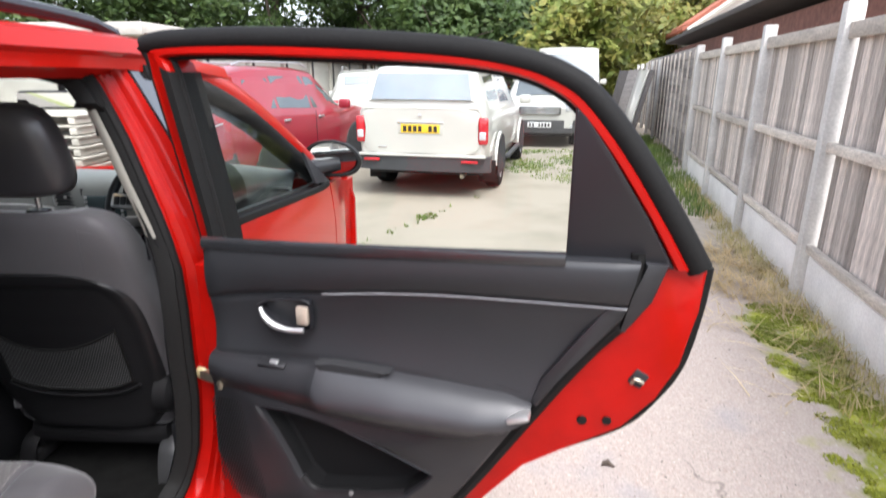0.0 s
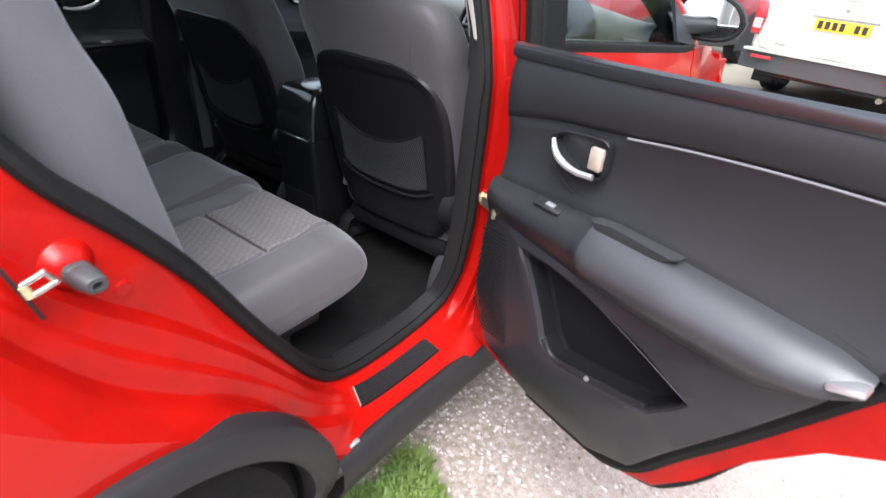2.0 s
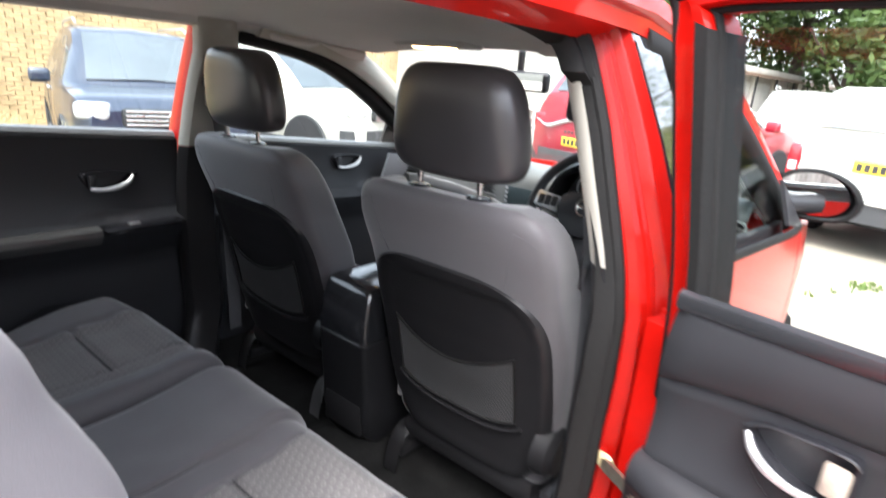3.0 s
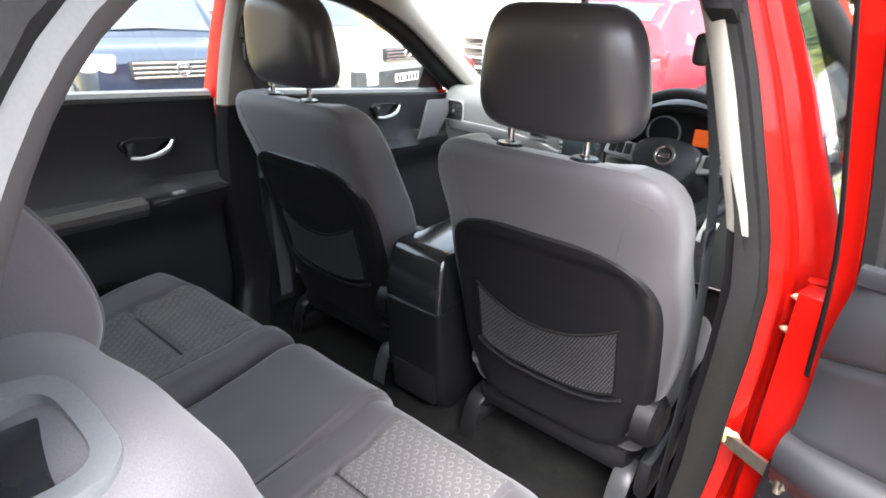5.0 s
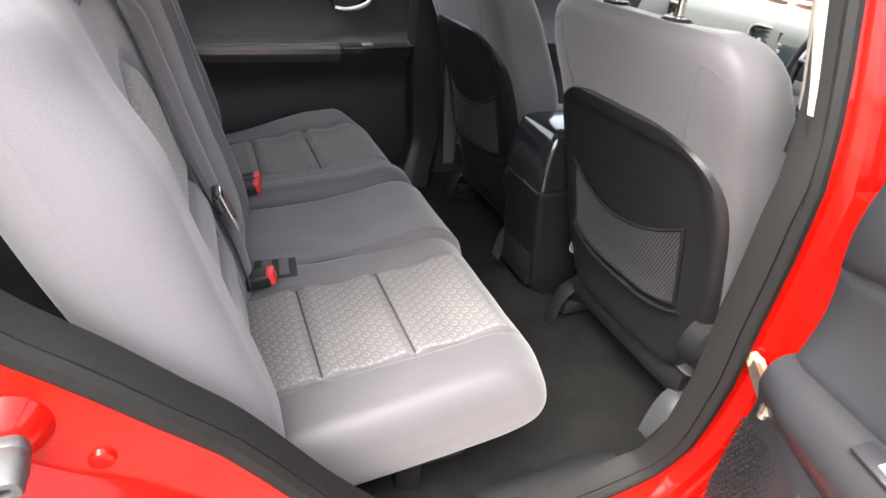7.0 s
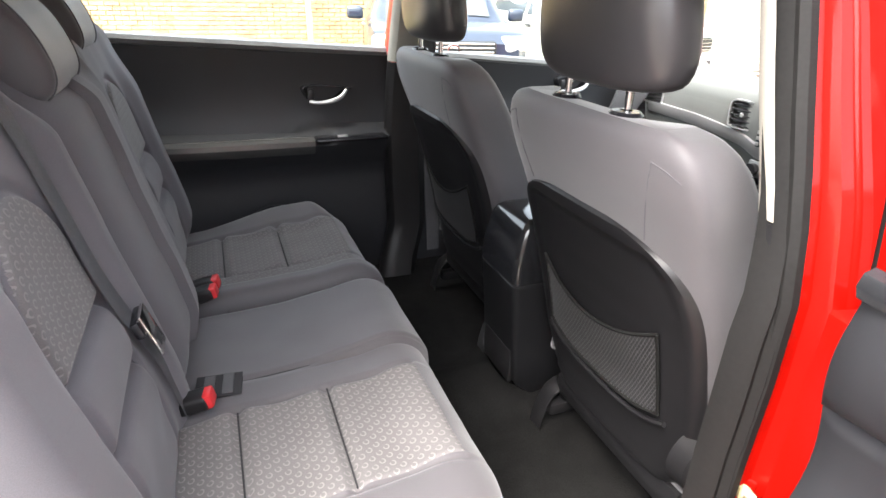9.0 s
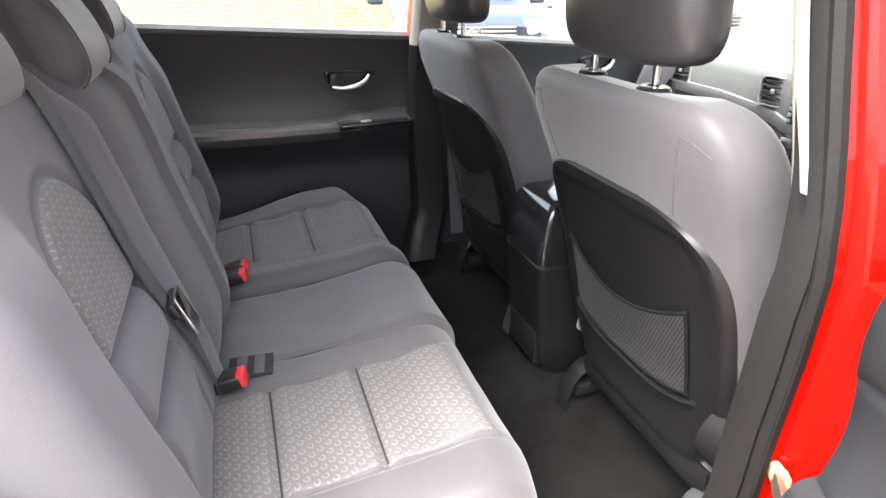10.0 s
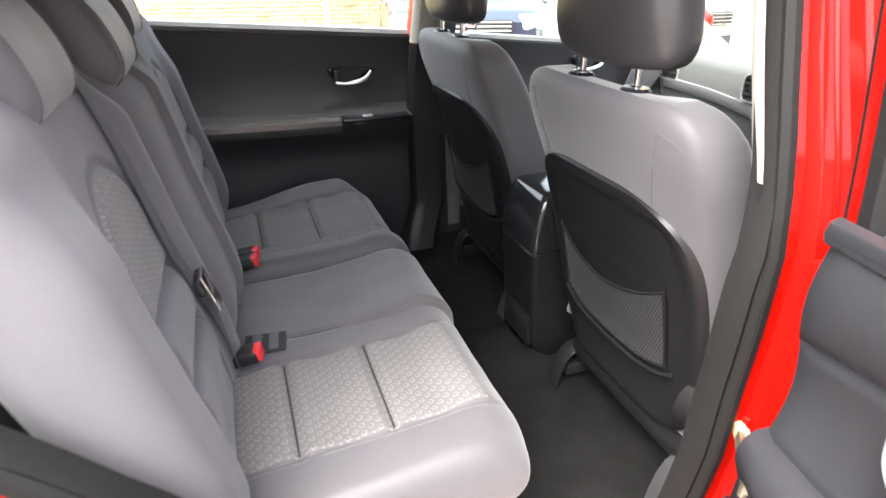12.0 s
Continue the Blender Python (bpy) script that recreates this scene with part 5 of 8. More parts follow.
bmesh.ops.create_uvsphere(bm, u_segments=16, v_segments=10, radius=0.03, matrix=Matrix.Translation((0, 2.145, 0.87)))
part("gear_knob", bm, SILVER, cons)
# steering wheel
wheel_m = pose(0.392, 2.085, 1.105, -24, 0, 0) @ Matrix.Scale(1.06, 4)
sw = thing("steering_wheel", "black steering wheel with silver button pods", "steering wheel", wheel_m)
part("rim", rod([(0.185 * math.cos(a), 0, 0.185 * math.sin(a)) for a in [k * math.pi / 24 for k in range(48)]], 0.0155, 10, True, up=(0, 1, 0)), TRIM_SOFT, sw)
bm = prism(chain([(-0.075, 0.04), (0, 0.055), (0.075, 0.04), (0.085, 0.0), (0.05, -0.06), (0, -0.075), (-0.05, -0.06), (-0.085, 0.0)], 4), -0.035, 0.02, lambda a, b, d: (a, d, b), 0.01)
part("airbag_cover", bm, TRIM_SOFT, sw)
for sd in (-1, 1):
    part("spoke", boxed((sd * 0.125, -0.01, 0.01), (0.095, 0.02, 0.05), 0.008, Matrix.Rotation(-sd * 0.12, 3, "Y")), SILVER, sw)
    for k in range(3):
        part("spoke_button", boxed((sd * (0.105 + 0.022 * k), -0.022, 0.012), (0.018, 0.006, 0.03), 0.002), TRIM, sw)
part("lower_spoke", boxed((0, -0.004, -0.12), (0.05, 0.016, 0.1), 0.006), TRIM, sw)
part("badge_ring", rod([(0.024 * math.cos(a), -0.04, 0.008 + 0.024 * math.sin(a)) for a in [k * math.pi / 10 for k in range(20)]], 0.005, 6, True, up=(0, 1, 0)), CHROME, sw)
part("badge_bar", boxed((0, -0.04, 0.008), (0.03, 0.005, 0.012), 0.002), CHROME, sw)
col = part("column", rod([(0, 0.02, 0), (0, 0.3, 0)], [0.05, 0.06], 14), TRIM, sw)
for sd in (-1, 1):
    part("stalk", rod([(sd * 0.04, 0.06, 0.01), (sd * 0.17, 0.05, 0.02)], [0.008, 0.011], 8), TRIM, sw)
# instruments
inst = thing("instrument_cluster", "dark instrument cluster with an orange display", "instruments")
fan = [k * math.pi / 24 for k in range(25)]
bm = prism([(0.395 + 0.17 * math.cos(a), 1.09 + 0.14 * math.sin(a) ** 0.8) for a in fan], 2.262, 2.29, lambda a, b, d: (a, d, b))
part("backing", bm, SEAM, inst)
for x in (0.31, 0.49):
    part("dial", rod([(x + 0.05 * math.cos(a), 2.258, 1.15 + 0.05 * math.sin(a)) for a in [k * math.pi / 12 for k in range(24)]], 0.0035, 6, True, up=(0, 1, 0)), SILVER, inst)
part("display", boxed((0.424, 2.257, 1.15), (0.046, 0.005, 0.05), 0.003), ORANGE, inst)
hood = [[(0.395 + (0.19 + o) * math.cos(a), y, 1.085 + (0.165 + o) * math.sin(a) ** 0.75) for a in fan] for y, o in ((2.165, -0.004), (2.16, 0.004), (2.18, 0.012), (2.24, 0.016), (2.32, 0.016), (2.40, 0.0))]
part("hood", sheet(hood, -0.012, (0, 0, 1)), SHELL, inst, "black arched instrument hood")
# keys with a tag
keys = thing("key_ring", "car keys with a white paper tag hanging from the ignition", "keys")
part("key", boxed((0.55, 2.04, 1.04), (0.012, 0.05, 0.03), 0.004), TRIM, keys)
part("ring", rod([(0.555 + 0.0, 2.01 + 0.014 * math.cos(a), 1.02 + 0.014 * math.sin(a)) for a in [k * math.pi / 8 for k in range(16)]], 0.0015, 5, True, up=(1, 0, 0)), CHROME, keys)
part("tag", boxed((0.557, 1.995, 0.965), (0.035, 0.003, 0.07), 0.001, Matrix.Rotation(0.25, 3, "Y")), WHITE_PLASTIC, keys)
# interior mirror and map lamps
im = thing("interior_mirror", "black rear-view mirror on the windscreen", "mirror")
part("housing", boxed((0.02, 2.16, 1.475), (0.25, 0.03, 0.065), 0.014, Matrix.Rotation(0.25, 3, "Z"), 3), TRIM, im)
part("glass", boxed((0.015, 2.143, 1.475), (0.225, 0.002, 0.05), 0.0, Matrix.Rotation(0.25, 3, "Z")), MIRROR, im)
part("stem", rod([(0.03, 2.18, 1.50), (0.035, 2.17, 1.57)], 0.012, 8), TRIM, im)
ml = thing("map_lamp", "pair of warm map reading lamps in the headlining", "lamp")
part("housing", boxed((-0.17, 1.98, 1.572), (0.3, 0.12, 0.03), 0.012), LINER, ml)
for x in (-0.225, -0.13):
    part("lens", boxed((x, 1.975, 1.556), (0.06, 0.05, 0.008), 0.003), WARM, ml)
for sd in (-1, 1):
    sv = thing("sun_visor", "folded grey sun visor", "sun visor", group="sun visors")
    part("board", boxed((sd * 0.36, 1.99, 1.572), (0.36, 0.16, 0.02), 0.009, Matrix.Rotation(-0.15, 3, "X")), LINER, sv)
gh = thing("grab_handle", "grey roof grab handle", "handle")
part("grip", rod(curve([(-0.60, 1.62, 1.575), (-0.585, 1.66, 1.545), (-0.585, 1.80, 1.54), (-0.60, 1.84, 1.57)], 14), 0.011, 8), LINER, gh)


# ---- seats ----
def pillow_point(prof, nrm, x, i, x0, x1, rnd, groove, lift=0.0):
    p, n = prof[i], nrm[i]
    e = min(x - x0, x1 - x)
    u = 1 - min(max(e / rnd, 0.0), 1)
    q = p + n * (lift - groove(x, p.x, p.y))
    q = q.lerp(prof.spine[i], 1 - max(1 - u ** 2.3, 0.0) ** 0.45)
    return (x, q.x, q.y)


class Outline(list):
    spine = ()


def profile(points, n):
    """Even points (y, z) on a closed outline and their outward normals (outline runs clockwise seen along +x... outward set by its middle)."""
    pr = Outline(Vector((v.x, v.y)) for v in curve([(a, b, 0) for a, b in points], n, True))
    area = sum(a.x * b.y - b.x * a.y for a, b in zip(pr, pr[1:] + pr[:1]))
    nr = []
    for i in range(len(pr)):
        t = (pr[(i + 1) % len(pr)] - pr[i - 1]).normalized()
        nr.append(Vector((t.y, -t.x)) * (1 if area > 0 else -1))
    tall = max(p.y for p in pr) - min(p.y for p in pr) > max(p.x for p in pr) - min(p.x for p in pr)
    key = (lambda v: (v.y, v.x)) if tall else (lambda v: (v.x, v.y))
    low, high = min(key(p)[0] for p in pr) + 0.03, max(key(p)[0] for p in pr) - 0.03
    line = []
    for k in range(41):
        c = low + (high - low) * k / 40
        hits = []
        for p, q in zip(pr, pr[1:] + pr[:1]):
            (a, b), (d, e) = key(p), key(q)
            if min(a, d) <= c <= max(a, d) and a != d:
                hits.append(b + (e - b) * (c - a) / (d - a))
        line.append((c, (min(hits) + max(hits)) / 2))
    pr.spine = []
    for p, out in zip(pr, nr):
        c = min(max(key(p)[0], low), high)
        m = interp(c, line)
        pr.spine.append((Vector((m, c)) if tall else Vector((c, m))) - out * (0.0012 if low < key(p)[0] < high else 0.0))
    return pr, nr


def pillow(name, points, x0, x1, groove, material, parent, nx=60, n=110, rnd=0.035, label=""):
    pr, nr = profile(points, n)
    xs = [x0 + (x1 - x0) * (0.5 - 0.5 * math.cos(math.pi * k / nx) * 0.35 - 0.5 * (1 - 2 * k / nx) * 0.65) for k in range(nx + 1)]
    bm = bmesh.new()
    vs = grid(bm, [[pillow_point(pr, nr, x, i, x0, x1, rnd, groove) for i in range(n)] for x in xs], wrap=True)
    return part(name, bm, material, parent, label, angle=100)


def cloth_patch(name, points, x0, x1, groove, material, parent, pick, px0, px1, n=240, nx=50, rnd=0.035, lift=0.0025, label="", edge=None):
    """A patterned panel laid on a pillow where pick(y, z) holds, its edge sinking into the seam. edge(x, y, z) < 0 leaves a point out."""
    pr, nr = profile(points, n)
    idx = [i for i in range(n) if pick(*pr[i])]
    k0 = next((k for k in range(1, len(idx)) if idx[k] != idx[k - 1] + 1), 0)
    idx = idx[k0:] + idx[:k0]
    bm = bmesh.new()
    uv = bm.loops.layers.uv.new("cloth")
    xs = [px0 + (px1 - px0) * k / nx for k in range(nx + 1)]
    step = (pr[1] - pr[0]).length
    vs, info = [], {}
    for j, i in enumerate(idx):
        row = []
        for x in xs:
            e = min(x - px0, px1 - x, j * step, (len(idx) - 1 - j) * step)
            if edge:
                e = min(e, edge(x, *pr[i]))
            l = lift - 0.016 * (1 - smooth(-0.007, 0.006, e))
            v = bm.verts.new(pillow_point(pr, nr, x, i, x0, x1, rnd, groove, l))
            info[v] = (x, j * step, e)
            row.append(v)
        vs.append(row)
    for a, b in zip(vs, vs[1:]):
        for k in range(nx):
            q = (a[k], a[k + 1], b[k + 1], b[k])
            if min(info[v][2] for v in q) < -0.012:
                continue
            f = bm.faces.new(q)
            for lp in f.loops:
                lp[uv].uv = info[lp.vert][:2]
    bmesh.ops.delete(bm, geom=[v for v in bm.verts if not v.link_faces], context="VERTS")
    return part(name, bm, material, parent, label, angle=70)


def dent(x, c, w, d):
    return d * math.exp(-((x - c) / w) ** 2)


# rear bench: cushions
CUSH = [(0.60, 0.56), (0.64, 0.66), (0.70, 0.697), (0.78, 0.706), (0.88, 0.71), (0.98, 0.716), (1.07, 0.722), (1.125, 0.714), (1.16, 0.69), (1.17, 0.655), (1.155, 0.615), (1.115, 0.585), (1.03, 0.57), (0.80, 0.555), (0.64, 0.545)]


def cush_groove(x, y, z):
    a = abs(x + (0.0 if x > 0 else 0.01))
    g = 0.0
    ins = smooth(0.262, 0.272, a) * smooth(0.54, 0.53, a)
    g += ins * (dent(y, 0.962, 0.011, 0.013) + dent(y, 0.80, 0.011, 0.013)) * (z > 0.66)
    if y < 1.13:
        g += dent(a, 0.267, 0.006, 0.005) + dent(a, 0.534, 0.006, 0.005)
    if x > 0:
        g += dent(x, 0.185, 0.006, 0.007)
    else:
        g -= 0.016 * smooth(0.218, 0.19, a) * (x < -0.12) * (z > 0.6)
    g += 0.004 * ins * math.cos((y - 0.88) / 0.16 * 2 * math.pi) - (0.014 if x > 0 else 0.046) * smooth(0.47, 0.61, a) * smooth(0.72, 1.0, y) * smooth(1.15, 1.07, y)
    g += 0.0018 * noise.noise(Vector((x * 14, y * 14, 3)))
    g -= 0.018 * smooth(1.04, 1.14, y) * smooth(0.66, 0.54, a)
    if -0.13 < x < 0.19:
        g += 0.006 * (1 - ((x - 0.03) / 0.16) ** 2) * smooth(0.6, 0.67, z) * 0.5 - 0.014 * smooth(0.9, 1.08, y) - 0.003
    return g * smooth(0.585, 0.64, z)


bench_l = thing("rear_seat", "charcoal cloth rear seat for one, with ring-pattern panels", "car seat", group="rear seats")
bench_r = thing("rear_seat", "charcoal cloth double rear seat with ring-pattern panels", "car seat", group="rear seats")
pillow("cushion", CUSH, -0.118, 0.662, cush_groove, FABRIC_MID, bench_r, 200, 260, 0.045, "plain grey cloth cushion")
pillow("cushion", CUSH, -0.662, -0.134, cush_groove, FABRIC_MID, bench_l, 140, 260, 0.045, "plain grey cloth cushion")
on_top = lambda y, z: z > 0.66 and 0.66 < y < 1.135
cloth_patch("cushion_panel", CUSH, -0.118, 0.662, cush_groove, RINGS, bench_r, on_top, 0.272, 0.53, 300, 54, 0.045, label="ring-pattern cloth panel")
cloth_patch("cushion_panel", CUSH, -0.662, -0.134, cush_groove, RINGS, bench_l, on_top, -0.535, -0.222, 300, 54, 0.045, label="ring-pattern cloth panel")
for sd, par in ((1, bench_r), (-1, bench_l)):
    for yy in (0.962, 0.80):
        bm = bmesh.new()
        tube(bm, [(x, yy, 0.7035 + 0.07 * (yy - 0.8) ** 1) for x in [sd * (0.275 + 0.25 * k / 10) for k in range(11)]], 0.0016, 6)
        part("pulled_seam", bm, SEAM, par)
bm = bmesh.new()
tube(bm, [(0.186, y, z + 0.001) for y, z in [(0.70, 0.693), (0.8, 0.702), (0.95, 0.71), (1.07, 0.718), (1.12, 0.712), (1.15, 0.69)]], 0.0016, 6)
part("seam", bm, SEAM, bench_r)
part("cross_seam", rod([(x, 0.80, 0.7055) for x in (-0.1, 0.0, 0.1, 0.18)], 0.001, 5), SEAM, bench_r)
for par, x0, x1 in ((bench_r, -0.11, 0.65), (bench_l, -0.65, -0.13)):
    part("seat_pan", boxed(((x0 + x1) / 2, 0.82, 0.545), (x1 - x0 - 0.06, 0.44, 0.04), 0.015), SHELL, par)
    for x in (x0 + 0.06, x1 - 0.06):
        part("seat_leg", boxed((x, 0.93, 0.48), (0.04, 0.05, 0.13), 0.008), SHELL, par)
# rear bench: backs
BACK = [(0.675, 0.64), (0.702, 0.70), (0.696, 0.78), (0.678, 0.87), (0.656, 0.96), (0.634, 1.06), (0.616, 1.15), (0.594, 1.235), (0.576, 1.285), (0.545, 1.31), (0.505, 1.308), (0.478, 1.28), (0.492, 1.16), (0.545, 0.95), (0.59, 0.75), (0.62, 0.65)]


def back_groove(x, y, z):
    front = y > 0.845 - 0.265 * z / 1.0 - 0.0 and True
    f = smooth(-0.02, 0.03, y - interp(z, [(0.64, 0.66), (1.27, 0.53)]))
    a = abs(x)
    g = 0.0
    hi = smooth(1.25, 1.12, z)
    g -= f * 0.024 * smooth(0.54, 0.61, a) * smooth(0.68, 0.76, z) * (0.3 + 0.7 * hi)
    g -= f * 0.022 * smooth(0.285, 0.235, a) * smooth(0.19, 0.215, a) if x > 0 else f * 0.018 * smooth(0.29, 0.25, a)
    if x > -0.125 and x < 0.195:
        g -= f * 0.03 * (1 - ((x - 0.02) / 0.17) ** 4) * smooth(0.66, 0.78, z)
    g += 0.04 * smooth(0.3, 0.2, a) * smooth(1.2, 1.29, z)
    ins = smooth(0.305, 0.325, a) * smooth(0.56, 0.54, a)
    g += f * ins * (dent(z, 0.995, 0.01, 0.013) + dent(z, 0.889, 0.01, 0.013) - 0.009 * dent(z, 0.942, 0.04, 1.0) - 0.007 * dent(z, 0.84, 0.04, 1.0))
    g += f * (dent(a, 0.318, 0.006, 0.008) + dent(a, 0.548, 0.006, 0.007)) * smooth(1.15, 1.08, z)
    if z > 1.06:
        g += f * dent(math.hypot(a - 0.433, (z - 1.06) * 0.85), 0.116, 0.007, 0.008)
    if x > 0:
        g += f * dent(x, 0.20, 0.007, 0.022)
    g += 0.002 * noise.noise(Vector((x * 12, z * 12, 7)))
    return g


pillow("backrest", BACK, -0.124, 0.715, back_groove, FABRIC, bench_r, 210, 300, 0.05, "charcoal cloth backrest")
pillow("backrest", BACK, -0.715, -0.13, back_groove, FABRIC, bench_l, 150, 300, 0.05, "charcoal cloth backrest")
on_front = lambda y, z: 0.998 < z < 1.2 and y > interp(z, [(0.64, 0.66), (1.27, 0.53)])
oval = lambda sd: (lambda x, y, z: 0.112 - math.hypot(x - sd * 0.433, max(z - 1.06, 0) * 0.85))
cloth_patch("backrest_panel", BACK, -0.124, 0.715, back_groove, RINGS, bench_r, on_front, 0.322, 0.545, 340, 44, 0.05, edge=oval(1), label="ring-pattern cloth panel")
cloth_patch("backrest_panel", BACK, -0.715, -0.13, back_groove, RINGS, bench_l, on_front, -0.545, -0.322, 340, 44, 0.05, edge=oval(-1), label="ring-pattern cloth panel")


def sewn(points, rnd, x0, x1, groove, way, parent, n=300):
    """A fine sewn line over a pillow through (x, z) places of its front."""
    pr, nr = profile(points, n)
    front = [i for i in range(n) if nr[i].x > 0.25]
    bm = bmesh.new()
    pts = []
    for x, z in way:
        i = min(front, key=lambda k: abs(pr[k].y - z))
        pts.append(pillow_point(pr, nr, x, i, x0, x1, rnd, groove, 0.0008))
    tube(bm, pts, 0.0013, 5)
    part("sewn_seam", bm, THREAD_DARK, parent)


for sd, par, a0, a1 in ((1, bench_r, -0.124, 0.715), (-1, bench_l, -0.715, -0.13)):
    for zz in (0.995, 0.889):
        sewn(BACK, 0.05, a0, a1, back_groove, [(sd * (0.325 + 0.22 * k / 14), zz) for k in range(15)], par)
    sewn(BACK, 0.05, a0, a1, back_groove, [(sd * 0.318, 0.72 + 0.025 * k) for k in range(8)], par)
# shoulder release lever
BEZEL = mat("grey_bezel_plastic", (0.14, 0.146, 0.152), 0.3, grain=0.08, grain_size=500, stain=0.12, stain_size=12)
bm = bmesh.new()
lp = [(0.047 * math.copysign(abs(math.cos(a)) ** 0.5, math.cos(a)), 0.046 * math.copysign(abs(math.sin(a)) ** 0.5, math.sin(a))) for a in [k * math.pi / 14 for k in range(28)]]
for mm, par in ((pose(0.645, 0.497, 1.3175, -3, 4, 0), bench_r), (pose(-0.645, 0.497, 1.3175, -3, -4, 0), bench_l)):
    bm = bmesh.new()
    grid(bm, [[mm @ Vector((a * s, b * s, d)) for a, b in lp] for s, d in [(1.03, -0.03), (1.02, -0.002), (0.97, 0.003), (0.74, 0.002), (0.7, -0.012)]], wrap=True)
    bz = part("release_bezel", bm, BEZEL, par, "grey plastic seat release surround")
    bm = bmesh.new()
    bm.faces.new([bm.verts.new(mm @ Vector((a * 0.72, b * 0.72, -0.0115))) for a, b in lp])
    part("release_recess", bm, SEAM, bz)
    bm = bmesh.new()
    box(bm, (0.004, 0, -0.007), (0.05, 0.054, 0.006), 0.002)
    bmesh.ops.transform(bm, matrix=mm, verts=bm.verts)
    part("release_flap", bm, TRIM_GLOSS, bz)


def rear_headrest(x, dy, dz, w):
    """A saddle-shaped pad: a convex face that hooks over the front of the backrest, on two posts."""
    t = thing("headrest", "low charcoal cloth rear headrest", "headrest", group="rear headrests")
    side = [(0.525, 1.25), (0.575, 1.234), (0.606, 1.245), (0.62, 1.275), (0.612, 1.32), (0.59, 1.365), (0.555, 1.398), (0.518, 1.402), (0.492, 1.375), (0.488, 1.325), (0.503, 1.28)]
    pad = pillow("pad", [(a + dy, b + dz) for a, b in side], x - w / 2, x + w / 2, lambda px, py, pz: 0.002 * noise.noise(Vector((px * 11, py * 11, pz * 11))), FABRIC_MID, t, 40, 72, 0.028)
    pr, nr = profile([(a + dy, b + dz) for a, b in side], 60)
    for sd in (-1, 1):
        bm = bmesh.new()
        tube(bm, [(x + sd * (w / 2 - 0.024), p.x + q.x * 0.0005, p.y + q.y * 0.0005) for p, q in zip(pr, nr)], 0.0013, 5, True, up=(1, 0, 0))
        part("piped_seam", bm, THREAD_DARK, pad)
        part("post", rod([(x + sd * w * 0.25, 0.535 + dy, 1.2 + dz), (x + sd * w * 0.25, 0.535 + dy, 1.29 + dz)], 0.006, 8), CHROME, t)


rear_headrest(0.03, 0.0, 0.0, 0.24), rear_headrest(0.425, -0.03, 0.018, 0.225), rear_headrest(-0.425, -0.03, 0.018, 0.225)
# belts and buckles
def buckle(x, y, z, turn, par_label, n=1):
    b = thing("belt_buckle", par_label, "buckle", pose(x, y, z, 0, 0, turn), group="belt buckles")
    for k in range(n):
        o = (k - (n - 1) / 2) * 0.046
        part("body", boxed((o, -0.012, 0.002), (0.042, 0.1, 0.03), 0.008, Matrix.Rotation(0.22, 3, "X"), 3), SHELL, b, "black buckle body")
        part("button", boxed((o, 0.034, 0.013), (0.036, 0.02, 0.028), 0.005, Matrix.Rotation(0.22, 3, "X")), BUTTON, b, "red release button")
    return b


buckle(0.25, 0.722, 0.724, -10, "black seat belt buckle with a red button on the cushion")
buckle(-0.158, 0.742, 0.735, -8, "pair of black seat belt buckles with red buttons", 2)
slot = thing("buckle_pocket", "elastic buckle pocket in the seat cushion", "pocket")
bm = bmesh.new()
box(bm, (0.19, 0.772, 0.7085), (0.068, 0.085, 0.006), 0.002, Matrix.Rotation(-0.1, 3, "Z"))
part("recess", bm, SEAM, slot)
for o in (-0.022, 0.012):
    part("elastic", boxed((0.192, 0.777 + o, 0.7135), (0.06, 0.02, 0.004), 0.0015, Matrix.Rotation(-0.1, 3, "Z")), BELT, slot)


def webbing(name, pts, w, parent, side=(1, 0, 0), label=""):
    p = curve(pts, 40)
    bm = bmesh.new()
    s = Vector(side).normalized()
    rows = []
    for i, q in enumerate(p):
        t = (p[min(i + 1, 39)] - p[max(i - 1, 0)]).normalized()
        a = (s - t * s.dot(t)).normalized()
        nn = t.cross(a)
        rows.append([q + a * (w * u) + nn * d for u, d in [(-0.5, 0), (-0.42, 0.0012), (-0.2, 0.0004), (0, 0.0012), (0.2, 0.0004), (0.42, 0.0012), (0.5, 0), (0.42, -0.001), (-0.42, -0.001)]])
    vs = grid(bm, rows, wrap=True)
    return part(name, bm, BELT, parent, label)


belt_c = thing("seat_belt", "black centre seat belt hanging down the backrest with its tongue", "seat belt", group="seat belts")
webbing("webbing", [(0.305, 0.46, 1.312), (0.307, 0.52, 1.322), (0.31, 0.575, 1.303), (0.315, 0.603, 1.235), (0.322, 0.634, 1.11), (0.318, 0.654, 1.02), (0.296, 0.674, 0.935), (0.268, 0.698, 0.84), (0.25, 0.718, 0.715)], 0.048, belt_c)
bm = bmesh.new()
box(bm, (0.292, 0.683, 0.93), (0.062, 0.014, 0.03), 0.005, Matrix.Rotation(0.3, 3, "X"))
tg = part("tongue_holder", bm, TRIM_GLOSS, belt_c, "black belt tongue holder")
bm = bmesh.new()
box(bm, (0.286, 0.697, 0.912), (0.05, 0.006, 0.075), 0.002, Matrix.Rotation(0.3, 3, "X"))
part("tongue", bm, CHROME, tg, "steel belt tongue")
part("tongue_slot", boxed((0.286, 0.7035, 0.895), (0.024, 0.004, 0.02), 0.001, Matrix.Rotation(0.3, 3, "X")), SEAM, tg)
belt_d = thing("seat_belt", "black front seat belt hanging by the pillar", "seat belt", group="seat belts")
